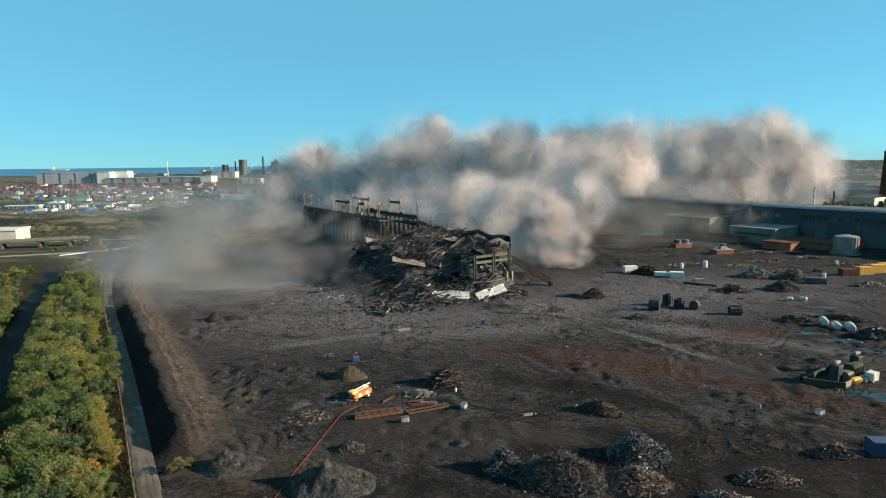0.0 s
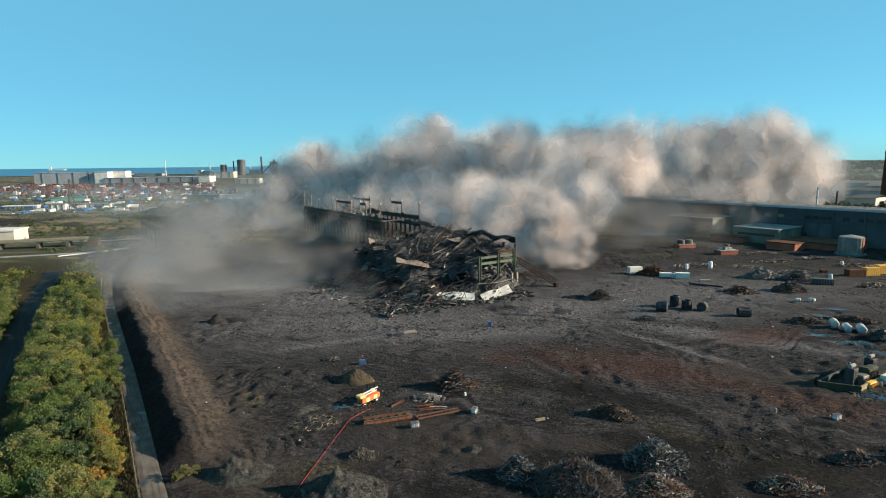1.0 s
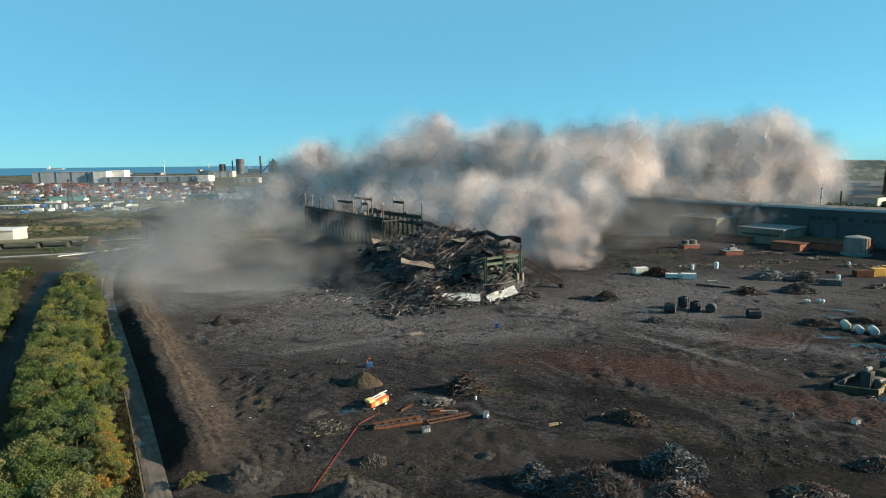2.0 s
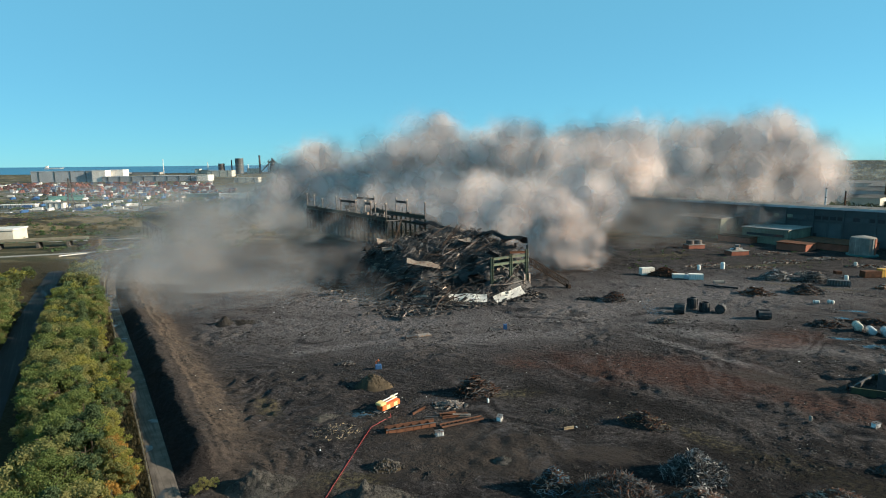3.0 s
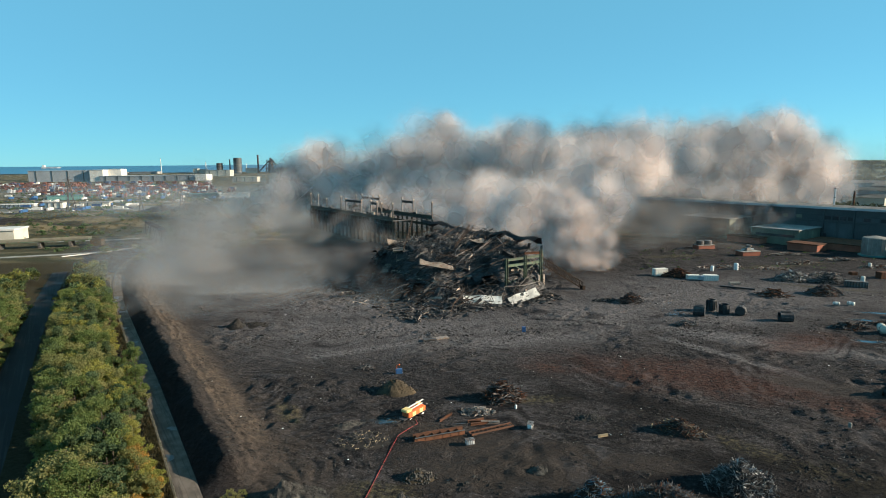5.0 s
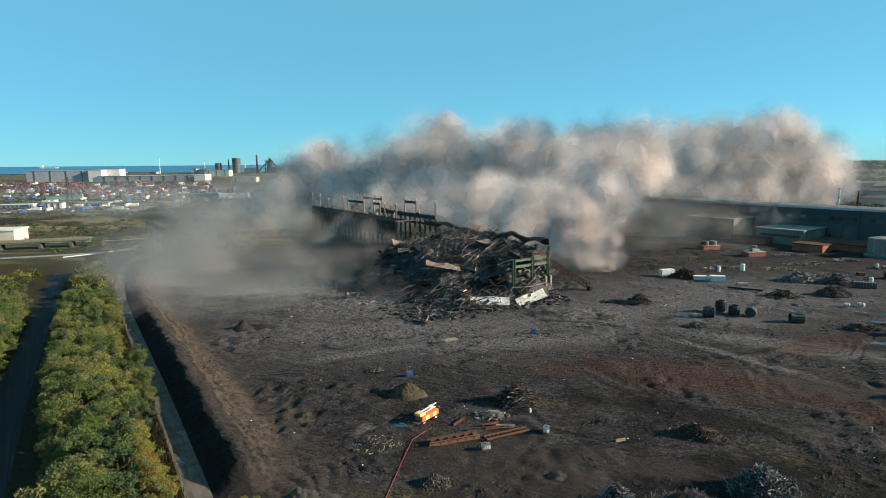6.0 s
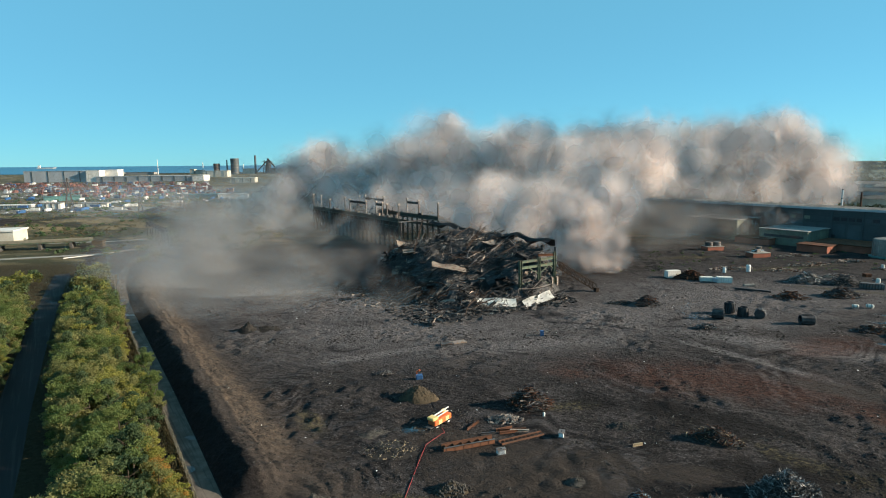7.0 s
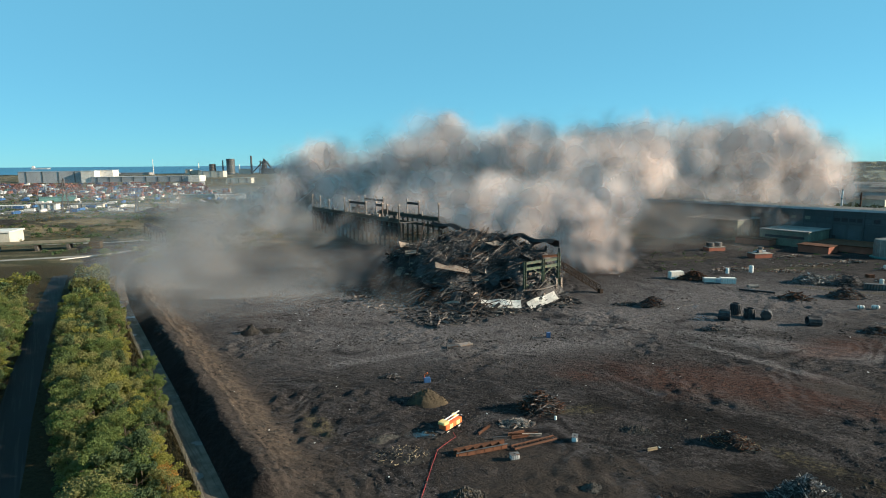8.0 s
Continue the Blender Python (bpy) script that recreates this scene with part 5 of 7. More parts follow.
mound("gravel_heap", -35.5, 88.3, 5.6, 3.6, 3.4, "gravel", "grey gravel heap on dark muddy ground", "gravel heap", 3, 0, 0.9, 2600, "gravel", (0.05, 0.15), off=-0.35)
mound("gravel_heap", -17.6, 82.5, 7.2, 4.8, 4.3, "gravel", "coarse grey rubble heap on dark muddy ground", "gravel heap", 4, 0, 0.9, 3600, "gravel", (0.05, 0.15), off=-0.2)
mound("earth_heap", -22.8, 128.5, 4.3, 3.2, 3.0, "brown_soil", "brown earth heap with a mossy top", "earth heap", 5, 0, 1.5, 200, "brown_soil", (0.08, 0.2))
mound("earth_heap", -75.8, 181.0, 4.0, 3.2, 3.4, "soil", "pointed dark earth cone on the bare yard", "earth heap", 6, 0, 0.7, 100, "soil", (0.1, 0.25))
mound("earth_heap", -70.5, 182.0, 4.5, 2.6, 0.9, "soil", "low dark spoil heap beside an earth cone", "earth heap", 7, 0, 1.0, 120, "soil", (0.1, 0.3))
mound("earth_heap", 3.0, 95.2, 2.5, 1.8, 1.1, "gravel", "small dark gravel heap", "gravel heap", 8, 0, 0.9, 200, "gravel", (0.06, 0.16))
mound("earth_heap", -17.0, 93.8, 2.9, 1.8, 1.5, "brown_soil", "small heap of broken bricks and soil", "rubble heap", 9, 0, 1.0, 300, "gravel", (0.1, 0.3))
mound("earth_heap", 16.5, 113.5, 3.0, 2.0, 0.9, "soil", "low dark spoil heap", "earth heap", 10, 0, 1.0, 160, "gravel", (0.1, 0.25))
mound("earth_heap", -31.0, 112.0, 3.4, 1.3, 0.8, "gravel", "low strip of pale gravel", "gravel heap", 12, 20, 1.0, 240, "gravel", (0.05, 0.16))

scrap_heap(0.4, 123.5, 4.4, 3.0, 3.4, (("rust", 0.5), ("dark_steel", 0.3), ("grey_steel", 0.2)), "heap of dark rusty scrap beams on a grassy patch", 21, 320, (0.6, 3.2), (0.06, 0.16))
scrap_heap(9.6, 86.2, 3.6, 2.6, 3.0, (("blue_wire", 0.3), ("rust", 0.35), ("dark_steel", 0.25), ("tan_sheet", 0.1)), "small scrap heap with blue cable and rusty sheet", 22, 420, (0.3, 1.5), (0.03, 0.1))
scrap_heap(18.5, 82.6, 7.8, 4.4, 3.9, (("grey_steel", 0.3), ("dark_steel", 0.35), ("blue_wire", 0.05), ("rust", 0.3)), "large heap of grey scrap wire and tangled cable", 23, 1500, (0.5, 2.4), (0.025, 0.08), -18, tilt=32)
scrap_heap(32.8, 89.6, 5.2, 3.4, 3.8, (("bright_scrap", 0.45), ("dark_steel", 0.55)), "heap of bright shredded metal cladding", 24, 800, (0.4, 2.2), (0.04, 0.14), tilt=34)
scrap_heap(29.4, 81.2, 5.6, 3.0, 2.6, (("rust", 0.4), ("grey_steel", 0.3), ("tan_sheet", 0.2), ("bright_scrap", 0.1)), "low heap of mixed rusty scrap", 25, 560, (0.3, 1.8), (0.04, 0.12))
scrap_heap(31.0, 107.2, 4.6, 2.2, 2.4, (("rust", 0.5), ("dark_steel", 0.4), ("wood", 0.1)), "low heap of dark soil and rusty scrap", 26, 220, (0.4, 2), (0.05, 0.14), -25)
scrap_heap(50.6, 82.0, 5.0, 2.4, 1.7, (("rust", 0.5), ("dark_steel", 0.3), ("tan_sheet", 0.2)), "heap of rusty machine scrap and broken timber", 27, 420, (0.3, 1.6), (0.05, 0.15))
scrap_heap(41.0, 76.5, 4.0, 2.0, 1.4, (("dark_steel", 0.5), ("tan_sheet", 0.3), ("rust", 0.2)), "low heap of mixed dark scrap", 28, 220, (0.3, 1.6), (0.05, 0.15))
scrap_heap(56.0, 205.0, 4.6, 3.0, 2.7, (("dark_steel", 0.8), ("rust", 0.2)), "dark scrap heap on pale dusty ground", 29, 200, (0.6, 2.6), (0.08, 0.22))
scrap_heap(47.0, 207.0, 4.0, 1.4, 0.7, (("dark_steel", 0.6), ("grey_steel", 0.4)), "low strip of dark scrap", 30, 120, (0.5, 2), (0.08, 0.2))
scrap_heap(62.5, 175.6, 3.4, 1.4, 1.1, (("dark_steel", 0.6), ("grey_steel", 0.4)), "small smouldering scrap heap", 31, 120, (0.5, 2.2), (0.06, 0.18))
scrap_heap(111.0, 211.5, 5.2, 3.2, 2.2, (("rust", 0.6), ("grey_steel", 0.4)), "heap of rusty girders laid crosswise", 32, 160, (1, 5), (0.1, 0.3), tilt=12)
scrap_heap(131.0, 213.0, 6.4, 4.0, 3.0, (("dark_steel", 0.7), ("rust", 0.3)), "tall dark scrap heap", 33, 320, (0.8, 3.6), (0.08, 0.25))
scrap_heap(135.0, 238.0, 8.0, 5.0, 3.6, (("grey_steel", 0.6), ("bright_scrap", 0.4)), "heap of pale grey scrap metal", 34, 320, (0.8, 3.4), (0.1, 0.3), bed="gravel")
scrap_heap(147.0, 233.0, 7.5, 4.0, 3.4, (("dark_steel", 0.8), ("grey_steel", 0.2)), "broad dark scrap heap", 35, 280, (0.8, 3.4), (0.08, 0.25))
scrap_heap(168.0, 218.0, 6.0, 2.6, 1.4, (("orange_rust", 0.6), ("tan_sheet", 0.4)), "low heap of orange brick rubble", 36, 200, (0.4, 1.6), (0.15, 0.4))
scrap_heap(109.5, 170.5, 5.0, 2.4, 1.6, (("dark_steel", 0.7), ("rust", 0.3)), "row of dark machine parts on wet ground", 37, 200, (0.5, 2.2), (0.1, 0.35))
scrap_heap(121.5, 153.0, 5.0, 3.0, 2.2, (("dark_steel", 0.6), ("grey_steel", 0.4)), "heap of dark machine scrap with a grey box", 38, 260, (0.5, 2.2), (0.1, 0.35))
scrap_heap(125.0, 172.0, 9.0, 2.0, 1.3, (("rust", 0.5), ("dark_steel", 0.5)), "low ridge of brown soil and scrap", 39, 200, (0.5, 2), (0.08, 0.25), -25)
scrap_heap(66.5, 89.8, 4.4, 2.0, 1.5, (("dark_steel", 0.7), ("rust", 0.3)), "dark scrap beside a blue container", 40, 200, (0.4, 1.6), (0.06, 0.2))
scrap_heap(-31.5, 143.5, 2.2, 1.0, 0.7, (("dark_steel", 0.6), ("grey_steel", 0.4)), "row of curved dark steel ribs", 41, 60, (0.6, 1.6), (0.06, 0.16))
scrap_heap(-5.5, 117.0, 3.4, 1.6, 0.9, (("grey_steel", 0.6), ("tan_sheet", 0.4)), "low heap of pale broken concrete and steel", 42, 120, (0.3, 1.2), (0.08, 0.22), bed="gravel")
scrap_heap(-27.5, 106.0, 5.0, 3.2, 0.35, (("wood", 0.3), ("grey_steel", 0.2), ("dark_steel", 0.5)), "trampled patch of reeds and scattered debris", 43, 160, (0.2, 0.8), (0.04, 0.12), tilt=8)
for x, y, L, seed in ((120, 268, 20, 44), (140, 262, 16, 45), (162, 275, 22, 46), (185, 282, 16, 47), (155, 248, 14, 48), (190, 262, 20, 49), (170, 300, 18, 50)):
    scrap_heap(x, y, L / 2, 2.2, 1.1, (("grey_steel", 0.35), ("tan_sheet", 0.35), ("rust", 0.3)), "line of scattered rubble and scrap along the works road", seed, 150, (0.5, 2.2), (0.15, 0.4), bed="gravel")


# ---- the water cannon trailer, its hose and pump ----
cannon = thing("mist_cannon_trailer", (-18.6, 116.0, ground(-18.6, 116)), 50, "orange and yellow dust-suppression trailer with a white boom", "trailer")
cannon.scale = (1.4, 1.0, 0.72)
part("chassis", box(bmesh.new(), 0, 0, 0.55, 4.6, 1.5, 0.25, bevel=0.04), M["dark_steel"], cannon)
body = part("body", box(bmesh.new(), 0.3, 0, 0.8, 3.6, 1.9, 1.5, bevel=0.12), M["orange"], cannon)
part("side_panel", box(bmesh.new(), -0.4, -0.97, 0.95, 0.7, 0.06, 1.1), M["bright_yellow"], body, "yellow service panel")
part("side_panel", box(bmesh.new(), 1.1, -0.97, 0.95, 0.7, 0.06, 1.1), M["bright_yellow"], body, "yellow service panel")
part("grille", box(bmesh.new(), 2.12, 0, 1.0, 0.05, 1.3, 0.9), M["black"], body)
part("cabin", box(bmesh.new(), -1.2, 0, 2.3, 1.2, 1.7, 0.8, bevel=0.15), M["bright_yellow"], body)
part("boom", rod(bmesh.new(), (-1.6, 0.2, 2.9), (2.4, 0.2, 3.3), 0.16), M["white_paint"], cannon, "white folded boom")
part("boom", rod(bmesh.new(), (-1.4, -0.35, 2.7), (1.8, -0.35, 2.9), 0.13), M["white_paint"], cannon, "white folded boom")
part("nozzle", lathe(bmesh.new(), [(0.3, 0), (0.45, 0.3), (0.4, 0.9)], (1.4, 0.3, 2.3), 14), M["bright_yellow"], cannon)
part("drawbar", bar(bmesh.new(), (-2.3, 0, 0.65), (-3.5, 0, 0.5), 0.12), M["dark_steel"], cannon)
for wx in (-1.2, 1.3):
    for wy in (-0.95, 0.95):
        w = part("wheel", rod(bmesh.new(), (wx, wy - 0.13, 0.45), (wx, wy + 0.13, 0.45), 0.45, n=16), M["black"], cannon)
        part("rim", rod(bmesh.new(), (wx, wy - 0.15, 0.45), (wx, wy + 0.15, 0.45), 0.22, n=12), M["white_paint"], w)
hose = thing("fire_hose", label="red delivery hose lying across the mud", category="hose")
hp = [(-17.9, 114.0), (-17.6, 112.4), (-18.7, 110.6), (-20.9, 107.8), (-22.3, 101.6), (-23.3, 95.1), (-24.6, 88.0), (-26.3, 79.2), (-27.3, 74.0), (-28.6, 66.0)]
pts = [Vector((x + 0.12 * math.sin(i * 2), y, ground(x, y) + 0.12)) for i, (x, y) in enumerate(hp)]
part("hose_line", hose_path(bmesh.new(), pts, 0.055), M["red"], hose)
part("hose_tail", hose_path(bmesh.new(), [Vector((x, y, ground(x, y) + 0.1)) for x, y in ((-18.0, 118.2), (-18.6, 121), (-19.4, 124), (-20.6, 130), (-21.4, 136))], 0.05), M["black"], hose)
pump = thing("pump_set", (-22.9, 139.4, ground(-22.9, 139.4)), 10, "small blue pump unit with an orange lance", "pump")
pump.scale = (0.85, 0.85, 0.8)
part("skid", box(bmesh.new(), 0, 0, 0, 2.1, 1.3, 0.2), M["dark_steel"], pump)
part("housing", box(bmesh.new(), 0.1, 0, 0.2, 1.8, 1.2, 1.3, bevel=0.08), M["blue"], pump)
part("lid", box(bmesh.new(), 0.1, 0, 1.5, 1.6, 1.0, 0.12, bevel=0.03), M["blue"], pump)
part("mast", rod(bmesh.new(), (-0.5, 0.2, 1.5), (-0.6, 0.25, 2.5), 0.09), M["orange"], pump)
part("lance", rod(bmesh.new(), (-0.6, 0.25, 2.4), (0.3, 0.0, 2.9), 0.2, 0.28), M["orange"], pump, "orange spray head")

# ---- rusted steelwork lying by the cannon ----
girder = thing("box_girder", label="long rust-orange box girder lying in mud", category="girder")
girder.scale = (1, 1, 0.75)
a, b = Vector((-18.0, 105.6, 0.8)), Vector((-8.8, 108.6, 0.8))
d = (b - a).normalized()
sd = Vector((-d.y, d.x, 0))
for k, h in ((-0.6, 0.95), (0.6, 1.2)):
    part("side_plate", bar(bmesh.new(), a + sd * k, b + sd * k, 0.09, h), M["orange_rust"], girder)
part("top_strip", bar(bmesh.new(), a + sd * 0.7 + Vector((0, 0, 0.72)), b + sd * 0.7 + Vector((0, 0, 0.72)), 0.3, 0.06), M["rust"], girder)
part("bottom_plate", bar(bmesh.new(), a - Vector((0, 0, 0.55)), b - Vector((0, 0, 0.55)), 1.5, 0.1), M["orange_rust"], girder)
for i in range(6):
    p = a.lerp(b, (i + 0.3) / 6)
    part("stiffener", bar(bmesh.new(), p - sd * 0.7, p + sd * 0.7, 0.08, 0.9), M["rust"], girder)
part("flange", bar(bmesh.new(), a - sd * 0.78 + Vector((0, 0, 0.62)), b - sd * 0.78 + Vector((0, 0, 0.62)), 0.35, 0.07), M["grey_steel"], girder)
lad = thing("lattice_girder", label="rust-orange lattice girder lying flat in mud", category="girder")
a, b = Vector((-7.6, 107.8, 0.35)), Vector((0.6, 111.2, 0.35))
d = (b - a).normalized()
sd = Vector((-d.y, d.x, 0))
for k in (-0.6, 0.6):
    part("chord", bar(bmesh.new(), a + sd * k, b + sd * k, 0.2, 0.3), M["orange_rust"], lad)
for i in range(11):
    p = a.lerp(b, i / 10)
    part("rung", bar(bmesh.new(), p - sd * 0.6, p + sd * 0.6, 0.13), M["orange_rust"], lad)
for i, (x, y, L, turn, mt) in enumerate(((-5.2, 112.2, 4.2, 12, "orange_rust"), (-4.6, 113.0, 5.0, 4, "rust"), (-6.2, 113.4, 3.4, 20, "orange_rust"), (-3.4, 112.5, 3.6, -3, "tan_sheet"), (-9.5, 111.5, 2.6, 8, "dark_steel"), (-12.4, 114.5, 2.8, 55, "orange_rust"), (-11.6, 115.5, 2.5, 50, "rust"), (16.5, 105.8, 2.0, 15, "wood"))):
    ob = part("steel_beam", ibeam(bmesh.new(), (-L / 2, 0, 0.2), (L / 2, 0, 0.2), 0.3, 0.42, 0.05), M[mt])
    ob.matrix_basis = pose(x, y, ground(x, y) + 0.05, 0, 0, turn)
    tagged(ob, "short rusty steel beam lying on the mud", "beam", "loose beams by the cannon")


def tote(x, y, turn):
    t = thing("bulk_container", (x, y, ground(x, y)), turn, "white plastic bulk tank in a steel cage", "tank", "caged bulk tanks")
    t.scale = (1.3, 1.0, 0.85)
    part("pallet", box(bmesh.new(), 0, 0, 0, 1.3, 1.1, 0.15), M["grey_steel"], t)
    part("bottle", box(bmesh.new(), 0, 0, 0.15, 1.15, 0.95, 1.0, bevel=0.1), M["white_plastic"], t)
    for k in range(5):
        part("cage_bar", box(bmesh.new(), -0.6 + 0.3 * k, -0.52, 0.15, 0.04, 0.04, 1.05), M["grey_steel"], t)
        part("cage_bar", box(bmesh.new(), -0.6 + 0.3 * k, 0.52, 0.15, 0.04, 0.04, 1.05), M["grey_steel"], t)
    part("cage_ring", box(bmesh.new(), 0, 0, 1.16, 1.28, 1.1, 0.05), M["grey_steel"], t)
    part("cap", rod(bmesh.new(), (0, 0, 1.2), (0, 0, 1.3), 0.12), M["black"], t)


tote(-7.9, 104.2, 12)
tote(3.9, 109.8, 70)
tote(74, 105, 20)

# ---- large pieces further into the yard ----
def ring_shell(x, y, r, L, turn, up, seed):
    """A cut length of rusted furnace shell, with an open rim and lugs."""
    t = thing("steel_shell", (x, y, ground(x, y) + (0 if up else r)), turn, "cut rusted cylindrical furnace shell, " + ("standing upright" if up else "lying on its side"), "steel shell", "cut furnace shells")
    bm = bmesh.new()
    prof = [(r, 0), (r * 1.03, L * 0.04), (r, L * 0.08), (r, L * 0.92), (r * 1.03, L * 0.96), (r, L), (r * 0.84, L), (r * 0.84, L * 0.35), (r * 0.1, L * 0.33)]
    lathe(bm, prof, n=28)
    if not up:
        bmesh.ops.transform(bm, matrix=pose(0, -L / 2, 0, -90), verts=bm.verts)
    part("shell", bm, M["dark_steel"], t)
    for i in range(10):
        a = i * 0.628
        c = Vector((r * 1.02 * math.cos(a), r * 1.02 * math.sin(a), L * 0.5))
        bm = box(bmesh.new(), c.x, c.y, L * 0.1, 0.3, 0.3, L * 0.8, math.degrees(a))
        if not up:
            bmesh.ops.transform(bm, matrix=pose(0, -L / 2, 0, -90), verts=bm.verts)
        part("rib", bm, M["dark_steel"], t)


ring_shell(71.5, 186.0, 1.6, 3.4, 60, False, 1)
ring_shell(78.6, 192.5, 1.5, 3.8, 10, True, 2)
ring_shell(81.0, 188.6, 1.5, 3.2, 25, True, 3)
ring_shell(85.4, 186.5, 1.5, 3.2, -35, False, 4)
ring_shell(95.0, 178.2, 1.5, 3.8, 78, False, 5)


def lying_tank(x, y, turn, r, L, mat, label):
    t = thing("tank", (x, y, ground(x, y)), turn, label, "tank", "tanks lying in the yard")
    bm = bmesh.new()
    lathe(bm, [(r * 0.3, -0.25), (r * 0.8, -0.1), (r, 0.15), (r, L - 0.15), (r * 0.8, L + 0.1), (r * 0.3, L + 0.25)], n=24)
    bmesh.ops.transform(bm, matrix=pose(0, -L / 2, r + 0.15, -90), verts=bm.verts)
    part("shell", bm, M[mat], t, smooth=False)
    for k in (-0.3, 0.3):
        part("saddle", box(bmesh.new(), 0, L * k, -0.1, r * 1.6, 0.4, 0.8), M["concrete"], t)
        bm = lathe(bmesh.new(), [(r * 1.02, 0), (r * 1.04, 0.1), (r * 1.02, 0.2)], n=24)
        bmesh.ops.transform(bm, matrix=pose(0, L * k, r + 0.15, -90), verts=bm.verts)
        part("strap", bm, M["grey_steel"], t)


lying_tank(114.6, 164.6, -24, 1.1, 3.6, "cream", "rust-stained cream tank lying on wet ground")
lying_tank(117.0, 162.4, -22, 1.1, 3.4, "light_grey", "white tank lying on wet ground")
lying_tank(119.6, 160.2, -26, 1.15, 3.8, "light_grey", "white tank with a domed end lying on wet ground")
lying_tank(123.7, 196.2, 70, 0.6, 1.6, "white_paint", "small white tank on the yard")
lying_tank(128.6, 196.0, 40, 0.65, 1.8, "white_paint", "small white tank on the yard")


def skip(x, y, turn, L, W, H, mat, label, name="container", category="container"):
    """A steel container with corner posts, ribs and doors."""
    t = thing(name, (x, y, ground(x, y)), turn, label, category, "containers in the yard")
    part("body", box(bmesh.new(), 0, 0, 0.1, L, W, H, bevel=0.04), M[mat], t)
    for a in (-1, 1):
        for b in (-1, 1):
            part("corner_post", box(bmesh.new(), a * (L / 2 - 0.05), b * (W / 2 - 0.05), 0, 0.2, 0.2, H + 0.15), M[mat], t)
    n = int(L / 0.9)
    bm = bmesh.new()
    for i in range(n):
        for b in (-1, 1):
            box(bm, -L / 2 + L * (i + 0.5) / n, b * (W / 2 + 0.02), 0.25, 0.35, 0.08, H - 0.3)
    part("corrugation", bm, M[mat], t)["kind"] = "stuff"
    part("door", box(bmesh.new(), L / 2 + 0.03, 0, 0.2, 0.06, W * 0.9, H - 0.25), M[mat], t)
    part("door_bar", box(bmesh.new(), L / 2 + 0.08, 0.2, 0.3, 0.05, 0.05, H - 0.4), M["grey_steel"], t)
    return t


skip(85.0, 252.0, 12, 6.0, 2.6, 3.0, "white_paint", "white site container among rusty scrap")
skip(95.5, 243.0, -10, 5.0, 2.4, 1.8, "white_paint", "low white skip among rusty scrap")
skip(101.5, 240.0, -12, 5.6, 2.4, 2.4, "white_paint", "white site container among rusty scrap")
skip(99.0, 241.5, 40, 3.0, 2.2, 1.6, "light_grey", "pale grey skip among rusty scrap")
scrap_heap(91.5, 248.0, 6.5, 3.0, 3.0, (("orange_rust", 0.6), ("rust", 0.4)), "heap of orange-rusted scrap between white containers", 51, 220, (0.8, 3), (0.12, 0.35), -18)
skip(107.5, 232.0, 0, 4.2, 1.4, 0.9, "concrete", "pale concrete block lying on the yard", "concrete_block", "block")
skip(103.5, 222.6, -32, 12.0, 0.9, 0.7, "dark_steel", "long dark steel beam on the yard", "steel_beam", "beam")
skip(151.5, 224.5, -28, 7.5, 2.5, 2.2, "grey_steel", "dull grey container beside a scrap heap")
skip(175.0, 238.5, 6, 7.6, 2.8, 2.8, "rust", "rust-brown container in a row")
skip(182.5, 239.5, 6, 6.4, 2.8, 3.4, "yellow", "yellow site cabin in a row")
skip(190.5, 243.0, 6, 6.4, 2.8, 3.8, "yellow", "yellow site cabin in a row")
skip(198.0, 247.0, 6, 6.4, 2.8, 3.6, "yellow", "yellow site cabin in a row")
skip(167.5, 247.5, 0, 2.4, 2.0, 1.6, "rust", "small rust-red tank on the yard", "tank", "tank")
skip(75.2, 89.4, -8, 6.0, 2.5, 2.6, "navy", "blue shipping container beside dark scrap")
skip(-12.5, 166.0, 25, 4.4, 2.0, 0.35, "tan_sheet", "flat stack of old planks", "plank_stack", "planks")
skip(-15.6, 164.2, 8, 3.6, 1.6, 0.5, "grey_steel", "flat stack of grey steel plates", "plate_stack", "plates")
skip(12.3, 171.6, 0, 0.9, 0.9, 1.5, "blue", "blue portable toilet cabin", "toilet_cabin", "cabin")
for x, y, h, mt in ((124, 262, 3.2, "white_plastic"), (112, 260, 2.4, "white_plastic"), (186, 262, 2.4, "white_paint"), (160, 232, 2.6, "white_paint"), (64, 108.5, 1.0, "concrete"), (2.4, 118.6, 0.8, "white_plastic")):
    t = thing("water_tank", (x, y, ground(x, y)), 0, "small pale upright tank", "tank", "small upright tanks")
    part("shell", lathe(bmesh.new(), [(h * 0.28, 0), (h * 0.3, h * 0.1), (h * 0.3, h * 0.9), (h * 0.2, h)], n=16), M[mt], t)
    part("lid", lathe(bmesh.new(), [(h * 0.12, h), (h * 0.12, h * 1.05)], n=10), M["grey_steel"], t)

# ---- the old transformer compound ----
comp = thing("compound_wall", label="low mossy wall round old switchgear", category="wall")
P = [Vector(p) for p in ((80.5, 120.5), (87.6, 117.2), (97.2, 123.2), (91.0, 127.6))]
for i, mt in enumerate(("moss", "wood", "moss", "dark_steel")):
    a, b = P[i], P[(i + 1) % 4]
    part("wall_run", bar(bmesh.new(), (a.x, a.y, 0.65), (b.x, b.y, 0.65), 0.35, 1.7), M[mt], comp)
part("slab", bar(bmesh.new(), (84, 119.8, 0.1), (94.5, 124.6, 0.1), 7.4, 0.3), M["soil"], comp)


